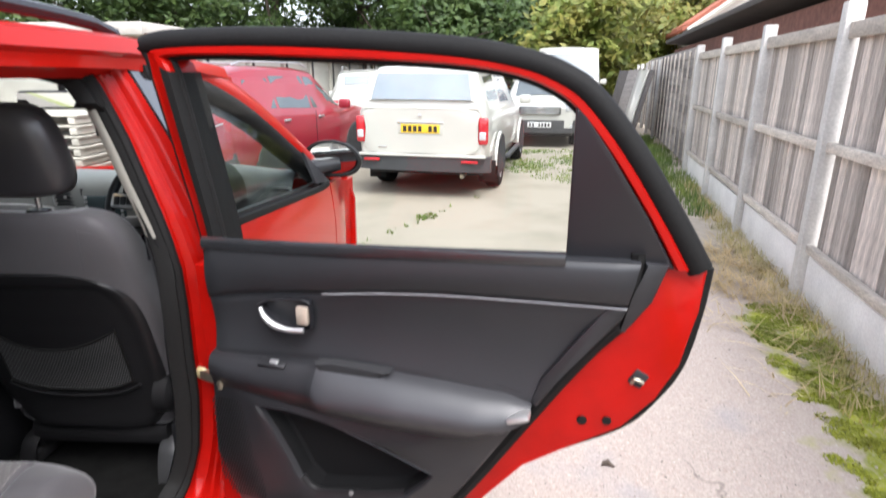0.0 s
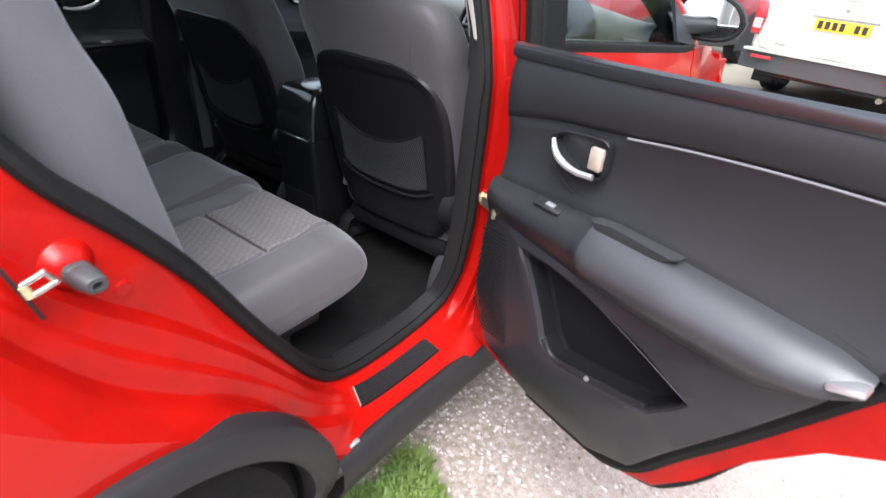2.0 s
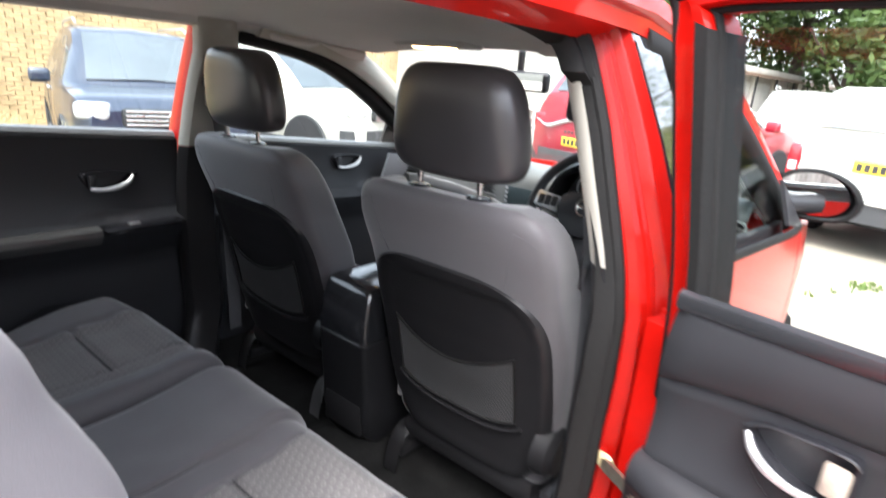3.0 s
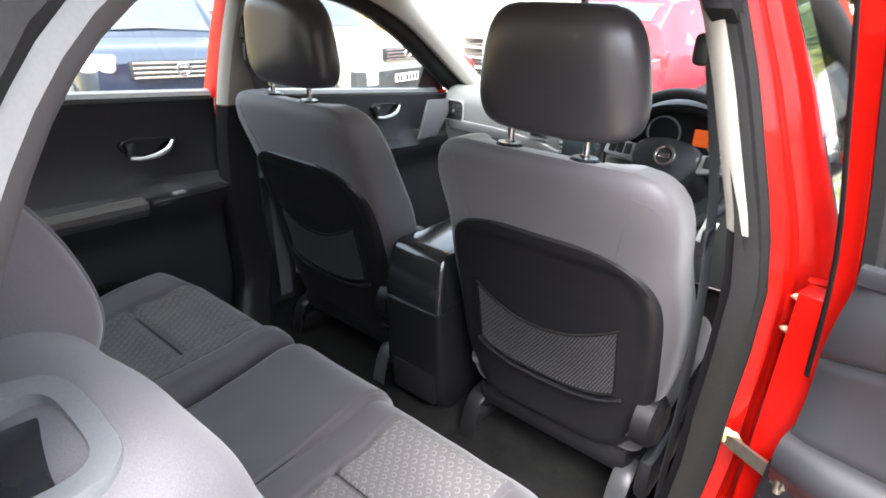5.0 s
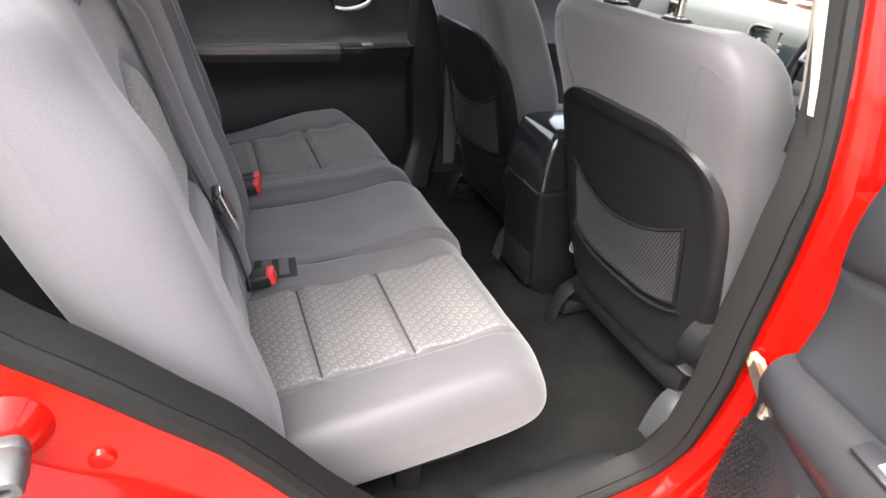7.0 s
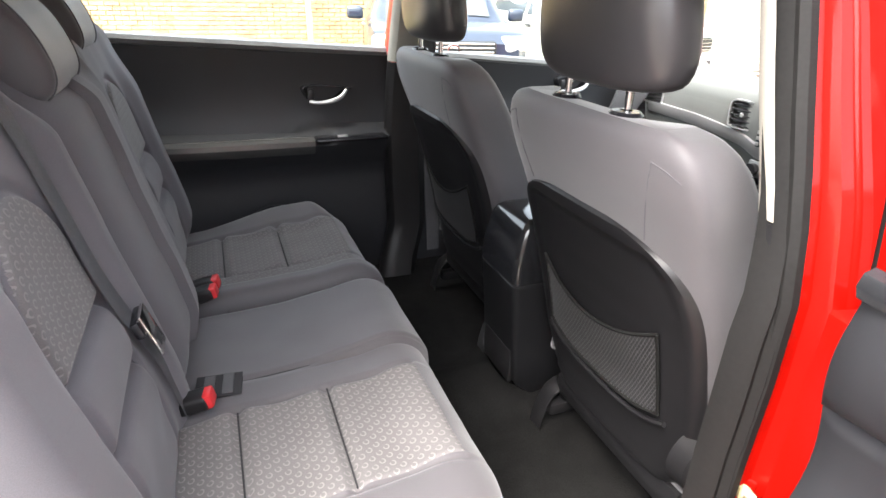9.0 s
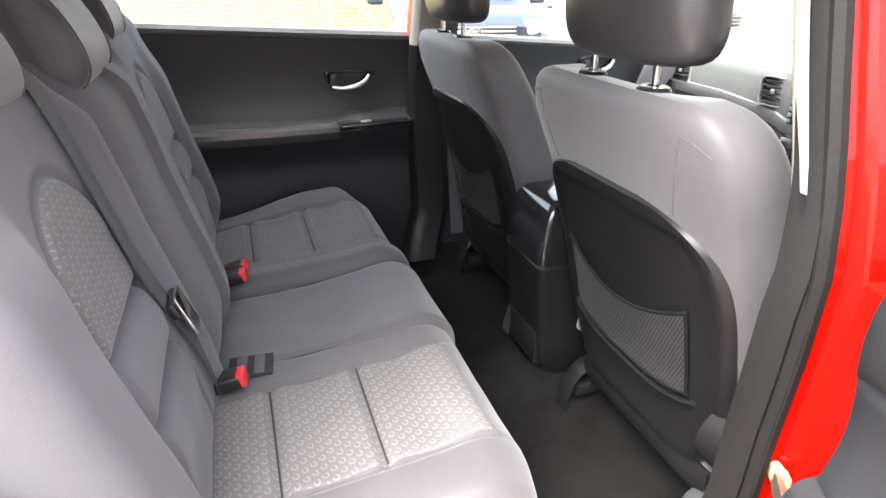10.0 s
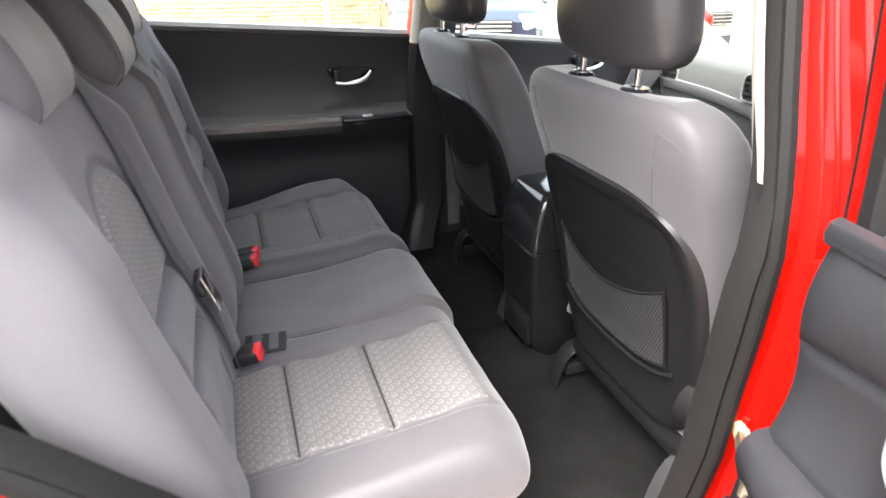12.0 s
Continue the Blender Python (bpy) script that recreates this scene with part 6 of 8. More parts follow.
webbing("webbing", [(0.61, 1.50, 1.44), (0.665, 1.505, 1.2), (0.69, 1.51, 0.9), (0.69, 1.53, 0.5)], 0.047, belt_d, (0.1, 1, 0))
part("upper_anchor", boxed((0.605, 1.5, 1.44), (0.03, 0.06, 0.05), 0.01), TRIM, belt_d)
part("tongue", boxed((0.67, 1.51, 1.12), (0.012, 0.05, 0.05), 0.004), TRIM, belt_d)
belt_p = thing("seat_belt", "black passenger seat belt on its pillar anchor", "seat belt", group="seat belts")
webbing("webbing", [(-0.655, 1.455, 1.42), (-0.655, 1.465, 1.32), (-0.67, 1.50, 1.2), (-0.69, 1.54, 0.5)], 0.047, belt_p, (0.1, 1, 0))
part("upper_anchor", boxed((-0.645, 1.455, 1.42), (0.035, 0.06, 0.08), 0.012), TRIM, belt_p)
part("tongue", boxed((-0.642, 1.46, 1.345), (0.018, 0.06, 0.05), 0.004), TRIM, belt_p)

# front seats, built round x = 0 and copied
RAIL_COVER = mat("grey_rail_cover", (0.065, 0.065, 0.068), 0.4, metal=0.2, grain=0.1, grain_size=100)


def front_seat():
    st = thing("front_seat", "charcoal cloth front seat with a black backshell and net pocket", "car seat", group="front seats")
    LEV = [  # z, back y, thickness, half width
        (0.555, 1.535, 0.09, 0.19), (0.60, 1.525, 0.11, 0.225), (0.68, 1.512, 0.12, 0.252), (0.78, 1.495, 0.13, 0.27), (0.88, 1.472, 0.135, 0.279), (0.95, 1.45, 0.138, 0.279), (1.02, 1.424, 0.138, 0.269), (1.07, 1.404, 0.136, 0.264),
        (1.12, 1.384, 0.13, 0.266), (1.16, 1.37, 0.12, 0.264), (1.195, 1.362, 0.106, 0.256), (1.22, 1.36, 0.088, 0.242), (1.238, 1.365, 0.062, 0.22), (1.247, 1.375, 0.032, 0.185)]
    tab = lambda i: [(r[0], r[i]) for r in LEV]

    def back_pt(x, z):
        """The back's rear surface."""
        w = interp(z, tab(3))
        u = min(abs(x) / w, 1)
        th = interp(z, tab(2))
        return interp(z, tab(1)) + th * 0.5 * (1 - (1 - u ** 4) ** 0.31)
    rows = []
    for k in range(37):
        z = 0.555 + (1.247 - 0.555) * (1 - (1 - k / 36) ** 1.6)
        yb, th, w = interp(z, tab(1)), interp(z, tab(2)), interp(z, tab(3))
        loop = []
        for i in range(56):
            a = 2 * math.pi * i / 56
            cx, cy = math.copysign(abs(math.cos(a)) ** 0.5, math.cos(a)), math.copysign(abs(math.sin(a)) ** 0.62, math.sin(a))
            bol = 0.045 * smooth(0.6, 0.95, abs(cx)) * (cy > 0.2)
            loop.append((w * cx, yb + th * 0.5 + th * 0.5 * cy + bol, z))
        rows.append(loop)
    bm = bmesh.new()
    vs = grid(bm, rows, wrap=True)
    bm.faces.new(vs[0]), bm.faces.new(vs[-1])
    back = part("backrest", bm, FABRIC_MID, st, "charcoal cloth backrest")
    # backshell: black plastic with a raised rim
    def shell_half(z):
        return 0.258 * (1 - min(max((z - 0.83) / 0.258, 0), 1) ** 5.0) ** 0.36
    zs = [0.556 + 0.531 * (1 - (1 - k / 48) ** 1.9) for k in range(49)]
    rows = []
    for z in zs:
        h = max(shell_half(z), 0.004) * (0.9 + 0.1 * smooth(0.55, 0.66, z))
        row = []
        for j in range(41):
            u = -1 + 2 * j / 40
            x = h * u
            e = min(h * (1 - abs(u)), (1.088 - z) * 0.9, (z - 0.55))
            rim = 0.010 * smooth(0.0, 0.008, e) - 0.0055 * smooth(0.03, 0.045, e)
            row.append((x, back_pt(x, z) + 0.002 - rim, z))
        rows.append(row)
    bm = bmesh.new()
    grid(bm, rows)
    sh = part("backshell", bm, SHELL, back, "black plastic backshell")
    # net pocket
    def net_y(x, z):
        return back_pt(x, z) - 0.012 - 0.016 * math.cos(min(abs(x) / 0.18, 1) * math.pi / 2) * smooth(0.72, 0.86, z)

    def net_top(x):
        return 0.845 + 0.055 * (x / 0.175) ** 2 + 0.006 * x / 0.175

    def net_low(x):
        return 0.7 + 0.03 * abs(x / 0.175) ** 3
    bm = bmesh.new()
    tube(bm, [(x, net_y(x, net_top(x)), net_top(x)) for x in [-0.178 + 0.356 * i / 24 for i in range(25)]], 0.0035, 6)
    for sd in (-1, 1):
        tube(bm, [(sd * 0.176, net_y(0.176, z), z) for z in [net_low(0.176) + (net_top(sd * 0.176) - net_low(0.176)) * i / 6 for i in range(7)]], 0.003, 6)
    tube(bm, [(x, net_y(x, net_low(x)), net_low(x)) for x in [-0.178 + 0.356 * i / 24 for i in range(25)]], 0.004, 6)
    part("pocket_hem", bm, RUBBER, sh)
    part("pocket_ledge", rod([(x, back_pt(x, net_low(x) - 0.022) - 0.009, net_low(x) - 0.022) for x in [-0.19 + 0.38 * i / 24 for i in range(25)]], 0.0055, 8), SHELL, sh)
    bm = bmesh.new()
    pitch = 0.0085
    for dirn in (-1, 1):
        for i in range(-22, 62):
            run = []
            for k in range(24):
                v = k / 23
                x = -0.176 + i * pitch + dirn * v * 0.105 * (1.0)
                if abs(x) > 0.176:
                    if len(run) > 1:
                        grid(bm, run)
                    run = []
                    continue
                z = net_low(x) + (net_top(x) - net_low(x)) * v
                y = net_y(x, z) - 0.0006 * dirn
                run.append([(x - 0.0007, y, z), (x + 0.0007, y, z)])
            if len(run) > 1:
                grid(bm, run)
    net = part("pocket_net", bm, mat("pocket_net", (0.12, 0.12, 0.12), 0.8, grain=0.2, grain_size=200) if "pocket_net" not in bpy.data.materials else bpy.data.materials["pocket_net"], sh, "black elastic net pocket", smooth=False)
    # seams on the shoulders
    for sd in (1, -1):
        bm = bmesh.new()
        pts = [(sd * x, z) for x, z in ((0.19, 1.207), (0.186, 1.18), (0.176, 1.13), (0.164, 1.078))]
        tube(bm, [(x, back_pt(x, z) - 0.0003, z) for x, z in pts], 0.0009, 6)
        tube(bm, [(sd * x, back_pt(x, z) - 0.0004, z) for x, z in ((0.19, 1.207), (0.215, 1.2), (0.236, 1.188))], 0.0008, 6)
        part("shoulder_seam", bm, THREAD_DARK, back)
    # headrest
    rows = []
    for k in range(19):
        a = -math.pi / 2 + math.pi * k / 18
        s = max(math.cos(a), 0.0) ** 0.3 if k not in (0, 18) else 0.3
        zz = 0.11 * math.copysign(abs(math.sin(a)) ** 0.75, math.sin(a))
        w = (0.158 - 0.018 * (zz / 0.11)) * s
        rows.append([(0.012 + w * math.copysign(abs(math.cos(b)) ** 0.6, math.cos(b)), 1.405 - 0.1 * zz + (0.052 * s) * math.copysign(abs(math.sin(b)) ** 0.65, math.sin(b)) - 0.012 * (1 - (math.cos(b)) ** 2) * (math.sin(b) < 0), 1.392 + zz) for b in [i * 2 * math.pi / 40 for i in range(40)]])
    bm = bmesh.new()
    vs = grid(bm, rows, wrap=True)
    bm.faces.new(vs[0]), bm.faces.new(vs[-1])
    VINYL = mat("headrest_vinyl", (0.04, 0.038, 0.04), 0.3, spec=0.6, grain=0.1, grain_size=900, stain=0.15, stain_size=9, bump=0.25, bump_size=1400)
    hr = part("headrest", bm, VINYL, st, "charcoal cloth headrest on chrome posts")
    for sd in (-1, 1):
        part("headrest_post", rod([(sd * 0.08, 1.405, 1.225), (sd * 0.08, 1.404, 1.33)], 0.0065, 10), CHROME, hr, "chrome post")
        bm = bmesh.new()
        grid(bm, [[(sd * 0.08 + r * 1.2 * math.cos(a), 1.403 + r * math.sin(a), z) for a in [k * math.pi / 9 for k in range(18)]] for r, z in [(0.024, 1.228), (0.024, 1.247), (0.02, 1.252), (0.009, 1.253)]], wrap=True)
        part("post_collar", bm, TRIM_GLOSS, hr)
    # cushion, base, rails and feet
    pillow("cushion", [(1.56, 0.56), (1.57, 0.66), (1.64, 0.69), (1.78, 0.70), (1.92, 0.715), (1.99, 0.70), (2.01, 0.65), (1.98, 0.58), (1.75, 0.55), (1.60, 0.54)], -0.25, 0.25, lambda x, y, z: -0.03 * smooth(0.17, 0.22, abs(x)) * (z > 0.6), FABRIC_MID, st, 40, 70, 0.05)
    part("base", boxed((0, 1.76, 0.51), (0.44, 0.42, 0.08), 0.03), SHELL, st)
    for sd in (-1, 1):
        rl = part("rail", boxed((sd * 0.215, 1.79, 0.42), (0.036, 0.5, 0.035), 0.008), SHELL, st)
        part("riser", boxed((sd * 0.215, 1.68, 0.465), (0.03, 0.2, 0.07), 0.01), SHELL, st)
        part("rail_cover", sheet([[(sd * 0.215 + x, y, z + (0.004 if abs(x) < 0.02 else 0)) for x in (-0.024, -0.018, 0.018, 0.024)] for y, z in [(1.6, 0.5), (1.565, 0.496), (1.54, 0.48), (1.524, 0.45), (1.512, 0.405), (1.508, 0.375)]], -0.006, (0, 0, 1)), RAIL_COVER if sd > 0 else SHELL, st, "grey seat rail end cover")
    bm = bmesh.new()
    tube(bm, [(0.225, 1.55, 0.67), (0.262, 1.55, 0.67), (0.276, 1.55, 0.67)], [0.062, 0.06, 0.045], 24)
    part("recliner_cover", bm, SHELL, st, "round black recliner cover")
    part("side_valance", boxed((0.268, 1.76, 0.53), (0.035, 0.5, 0.11), 0.015), TRIM, st)
    return st


fs = front_seat()
fs.matrix_world = pose(0.385, 0, 0)
copy_thing(fs, pose(-0.405, 0.008, 0))


GARAGE_AT = (-4.2, 24.8, 0, 0, 0, 86)
# ---- ground ----
def ground_mat():
    """Worn tarmac with pale aggregate, giving way to old concrete in the yard beyond and moss by the fence."""
    m = mat("worn_tarmac", (0.37, 0.315, 0.28), 0.95, grain=0.14, grain_size=70, stain=0.12, stain_size=0.7, bump=0.5, bump_size=170, spec=0.25)
    n, l = m.node_tree.nodes, m.node_tree.links
    b = n["Principled BSDF"]
    base = b.inputs["Base Color"].links[0].from_socket
    where = n.new("ShaderNodeTexCoord").outputs["Object"]
    xyz3 = n.new("ShaderNodeSeparateXYZ")
    l.new(where, xyz3.inputs[0])

    def noise_tex(size, detail=4.0):
        t = n.new("ShaderNodeTexNoise")
        t.inputs["Scale"].default_value, t.inputs["Detail"].default_value = size, detail
        l.new(where, t.inputs["Vector"])
        return t.outputs["Fac"]

    def ranged(v, a, c, lo=0.0, hi=1.0):
        r = n.new("ShaderNodeMapRange")
        r.inputs["From Min"].default_value, r.inputs["From Max"].default_value, r.inputs["To Min"].default_value, r.inputs["To Max"].default_value = a, c, lo, hi
        l.new(v, r.inputs["Value"])
        return r.outputs[0]

    def op(kind, a, c):
        k = n.new("ShaderNodeMath")
        k.operation = kind
        for i, v in enumerate((a, c)):
            if isinstance(v, (int, float)):
                k.inputs[i].default_value = v
            else:
                l.new(v, k.inputs[i])
        return k.outputs[0]

    def mixed(fac, a, colour):
        x = n.new("ShaderNodeMix")
        x.data_type = "RGBA"
        l.new(fac, x.inputs["Factor"]), l.new(a, x.inputs["A"])
        x.inputs["B"].default_value = (*colour, 1)
        return x.outputs["Result"]
    # stones of two sizes set in the tar
    def stones(size):
        vor = n.new("ShaderNodeTexVoronoi")
        vor.inputs["Scale"].default_value = size
        l.new(where, vor.inputs["Vector"])
        sep = n.new("ShaderNodeSeparateColor")
        l.new(vor.outputs["Color"], sep.inputs[0])
        return sep.outputs, vor.outputs["Distance"]
    (r1, g1, b1), d1 = stones(95)
    (r2, g2, b2), d2 = stones(210)
    worn = ranged(noise_tex(0.9), 0.35, 0.65)
    col = mixed(ranged(r2, 0.6, 0.7, 0, 0.6), base, (0.44, 0.38, 0.34))
    col = mixed(ranged(g2, 0.72, 0.8, 0, 0.45), col, (0.22, 0.19, 0.17))
    col = mixed(op("MULTIPLY", ranged(d1, 0.62, 0.4), ranged(r1, 0.66, 0.72, 0, 0.7)), col, (0.46, 0.4, 0.355))
    col = mixed(op("MULTIPLY", ranged(d1, 0.62, 0.4), ranged(g1, 0.78, 0.84, 0, 0.6)), col, (0.27, 0.23, 0.21))
    col = mixed(op("MULTIPLY", ranged(d1, 0.6, 0.4), ranged(b1, 0.86, 0.9, 0, 0.6)), col, (0.3, 0.22, 0.19))
    col = mixed(op("MULTIPLY", worn, ranged(noise_tex(14), 0.4, 0.6, 0.0, 0.25)), col, (0.32, 0.28, 0.26))
    # oily patches, and a coarse dark brown margin along and under the car
    col = mixed(ranged(noise_tex(2.6, 2.0), 0.6, 0.72, 0, 0.35), col, (0.24, 0.25, 0.28))
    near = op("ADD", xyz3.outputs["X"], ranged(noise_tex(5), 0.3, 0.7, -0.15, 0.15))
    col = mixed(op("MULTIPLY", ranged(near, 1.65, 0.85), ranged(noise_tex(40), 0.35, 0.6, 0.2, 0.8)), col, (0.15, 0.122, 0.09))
    # a crack
    line = op("ABSOLUTE", op("ADD", op("SUBTRACT", xyz3.outputs["X"], op("MULTIPLY", op("SUBTRACT", 2.1, xyz3.outputs["Y"]), 0.35)), op("ADD", ranged(noise_tex(9), 0.3, 0.7, -0.06, 0.06), -2.48)), 0)
    crack = op("MULTIPLY", ranged(line, 0.02, 0.004, 0, 0.75), op("MULTIPLY", ranged(xyz3.outputs["Y"], 2.25, 2.1), ranged(xyz3.outputs["Y"], 0.6, 1.2)))
    col = mixed(op("MULTIPLY", crack, ranged(noise_tex(25), 0.35, 0.6, 0.2, 1.0)), col, (0.12, 0.11, 0.1))
    # concrete yard from 4.5 m on, left of the fence strip
    edge = op("ADD", xyz3.outputs["Y"], ranged(noise_tex(1.4), 0.3, 0.7, -0.4, 0.4))
    col = mixed(ranged(edge, 4.3, 4.9, 0, 0.85), col, (0.29, 0.262, 0.205))
    col = mixed(op("MULTIPLY", ranged(edge, 4.3, 4.9), ranged(noise_tex(1.1), 0.45, 0.7, 0, 0.5)), col, (0.17, 0.155, 0.115))
    # soil by the fence, dark damp edge, moss cushions
    off = op("SUBTRACT", xyz3.outputs["X"], op("MULTIPLY", xyz3.outputs["Y"], 0.21))
    off = op("ADD", off, ranged(noise_tex(2.6), 0.3, 0.7, -0.16, 0.16))
    col = mixed(op("MULTIPLY", ranged(off, 2.5, 2.6), ranged(noise_tex(12), 0.35, 0.6, 0.1, 0.7)), col, (0.38, 0.33, 0.285))
    col = mixed(op("MULTIPLY", ranged(off, 2.82, 2.95), ranged(noise_tex(7), 0.35, 0.6, 0.3, 0.9)), col, (0.48, 0.41, 0.33))
    strip = op("MULTIPLY", ranged(off, 2.58, 2.68), ranged(off, 3.08, 2.98))
    strip = op("MULTIPLY", strip, ranged(xyz3.outputs["Y"], 4.05, 3.8))
    moss = op("MULTIPLY", strip, ranged(noise_tex(4.5), 0.36, 0.46))
    green = n.new("ShaderNodeMix")
    green.data_type = "RGBA"
    l.new(ranged(noise_tex(10), 0.35, 0.65), green.inputs["Factor"])
    green.inputs["A"].default_value, green.inputs["B"].default_value = (0.32, 0.34, 0.03, 1), (0.15, 0.18, 0.02, 1)
    out = n.new("ShaderNodeMix")
    out.data_type = "RGBA"
    l.new(op("MULTIPLY", moss, ranged(noise_tex(60), 0.3, 0.55, 0.5, 1.0)), out.inputs["Factor"])
    l.new(col, out.inputs["A"]), l.new(green.outputs["Result"], out.inputs["B"])
    col = out.outputs["Result"]
    l.new(col, b.inputs["Base Color"])
    return m


rows = []
ticks = [-400, -120, -40, -15, -8, -4, -2, -1, -0.5, 0, 0.5, 1, 1.5, 2, 2.5, 3, 3.5, 4, 5, 6, 8, 10, 14, 20, 40, 120, 400]
for y in ticks:
    rows.append([(x, y, 0.0 if max(abs(x), abs(y)) > 12 else 0.006 * noise.noise(Vector((x, y, 0)))) for x in ticks])
bm = bmesh.new()
grid(bm, rows)
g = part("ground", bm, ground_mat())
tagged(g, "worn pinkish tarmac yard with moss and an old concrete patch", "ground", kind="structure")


def tufts(name, label, spots, material, blade=(0.03, 0.09), width=0.004, seed=1, leans=(0.15, 0.9)):
    """Grass or weeds: many thin blades round the given (x, y, radius, count) spots, as one stuff object."""
    rnd = random.Random(seed)
    verts, faces = [], []
    for sx, sy, sr, n in spots:
        for _ in range(n):
            a, r = rnd.random() * 6.283, sr * math.sqrt(rnd.random())
            x, y = sx + r * math.cos(a), sy + r * math.sin(a)
            h, t, lean = rnd.uniform(*blade), rnd.random() * 6.283, rnd.uniform(*leans)
            dx, dy = math.cos(t), math.sin(t)
            w = width * rnd.uniform(0.6, 1.4)
            k = len(verts)
            verts += [(x - dy * w, y + dx * w, 0), (x + dy * w, y - dx * w, 0), (x + dx * h * lean * 0.4 + dy * w * 0.8, y + dy * h * lean * 0.4 - dx * w * 0.8, h * 0.6), (x + dx * h * lean * 0.4 - dy * w * 0.8, y + dy * h * lean * 0.4 + dx * w * 0.8, h * 0.6), (x + dx * h * lean, y + dy * h * lean, h)]
            faces += [(k, k + 1, k + 2, k + 3), (k + 3, k + 2, k + 4)]
    me = bpy.data.meshes.new(name)
    me.from_pydata(verts, [], faces)
    me.materials.append(material)
    return tagged(new(name, me), label, name.replace("_", " "), kind="stuff")


tufts("weeds", "clump of bright green weeds beside the rear wheel", [(0.87, 1.09, 0.085, 1300), (0.84, 0.99, 0.1, 1100), (0.81, 1.2, 0.06, 400), (0.86, 0.9, 0.08, 600), (0.9, 1.15, 0.06, 300)], WEED, (0.008, 0.048), 0.0055, 3, (0.2, 1.5))
rnd = random.Random(8)
FENCE_O, FENCE_A = Vector((4.01, 4.13)), radians(12.0)
FD = Vector((math.sin(FENCE_A), math.cos(FENCE_A)))
FN = Vector((-FD.y, FD.x))


def along(s, off=0.0):
    p = FENCE_O + FD * s + FN * off
    return p.x, p.y


tufts("grass", "yellowing grass and weeds along the fence foot", [(*along(s, rnd.uniform(0.03, 0.22)), 0.13, 45) for s in [-2.4 + 0.12 * i for i in range(60)]], DRY, (0.03, 0.12), 0.0025, 4, (0.3, 1.6))
tufts("straw", "flattened dry straw by the fence post", [(*along(s, rnd.uniform(0.1, 0.75)), 0.22, 14) for s in [-1.6 + 0.1 * i for i in range(32)]] + [(*along(s, rnd.uniform(0.1, 0.6)), 0.2, 45) for s in [-0.3 + 0.1 * i for i in range(14)]], STRAW, (0.04, 0.1), 0.0034, 11, (1.5, 4.5))


def moss_spots():
    out = []
    r2 = random.Random(21)
    while len(out) < 520:
        y, o = r2.uniform(1.95, 3.95), r2.uniform(2.6, 3.05)
        x = o + 0.21 * y
        if noise.noise(Vector((x * 4.5, y * 4.5, 2.0))) > -0.12 and (o > 2.68 or noise.noise(Vector((x * 9, y * 9, 5.0))) > 0):
            out.append((x, y, 0.035, 34))
    return out


tufts("moss", "bright yellow-green moss cushions on the tarmac", moss_spots(), MOSS, (0.004, 0.014), 0.0045, 12, (0.3, 1.6))


def gravel(name, label, count, place, size, seed):
    """Loose stones: small uneven lumps, as one stuff object."""
    rnd = random.Random(seed)
    verts, faces = [], []
    for _ in range(count):
        x, y = place(rnd)
        s = rnd.uniform(*size)
        k = len(verts)
        a = rnd.random() * 6.283
        for i in range(5):
            t = a + i * 1.2566
            q = s * rnd.uniform(0.7, 1.25)
            verts.append((x + q * math.cos(t), y + q * math.sin(t), s * rnd.uniform(0.05, 0.35)))
        verts.append((x + s * rnd.uniform(-0.3, 0.3), y + s * rnd.uniform(-0.3, 0.3), s * rnd.uniform(0.6, 1.0)))
        faces += [(k + i, k + (i + 1) % 5, k + 5) for i in range(5)]
    me = bpy.data.meshes.new(name)
    me.from_pydata(verts, [], faces)
    me.materials.append(PEBBLE)
    return tagged(new(name, me), label, "gravel", kind="stuff")


gravel("gravel", "coarse loose gravel along the edge of the car", 5200, lambda r: (0.62 + 0.95 * r.random() ** 1.7, r.uniform(0.75, 2.7)), (0.003, 0.0085), 31)
gravel("gravel", "loose chippings scattered over the tarmac", 1500, lambda r: (r.uniform(0.9, 3.4), r.uniform(0.9, 3.6)), (0.0025, 0.006), 32)
tufts("grass", "green weeds by the fence", [(*along(4.2 + 0.25 * i, rnd.uniform(0.1, 0.5)), 0.25, 90) for i in range(30)] + [(*along(2.6 + 0.3 * i, 0.28), 0.15, 60) for i in range(5)], WEED, (0.03, 0.17), 0.006, 5)
tufts("grass", "patchy green grass in the concrete yard", [(2.9 + rnd.uniform(-0.9, 1.1), 10.2 + rnd.uniform(-1.4, 2.4), 0.35, 130) for i in range(36)] + [(0.5 + 0.07 * i + rnd.uniform(-0.04, 0.04), 5.3 + 0.14 * i, 0.035, rnd.choice((0, 3, 6, 14))) for i in range(18)] + [(1.05 + rnd.uniform(-0.1, 0.1), 6.4 + rnd.uniform(-0.15, 0.15), 0.09, 30) for i in range(4)] + [(-1.2 + rnd.uniform(-1, 1), 7.8 + rnd.uniform(-0.4, 0.6), 0.2, 40) for i in range(6)], WEED, (0.012, 0.06), 0.006, 6)
tufts("grass", "tall yellow grass by the far wall", [(-5.6 + rnd.uniform(-1.6, 0.6), 1.2 + rnd.uniform(-1.6, 0.9), 0.3, 150) for i in range(24)], DRY, (0.2, 0.8), 0.01, 7)
bm = bmesh.new()
tube(bm, [(2.08, 2.13, 0.006), (2.11, 2.14, 0.012), (2.135, 2.12, 0.006)], [0.003, 0.012, 0.004], 6)
tube(bm, [(2.09, 2.15, 0.006), (2.12, 2.155, 0.01)], [0.003, 0.008], 6)
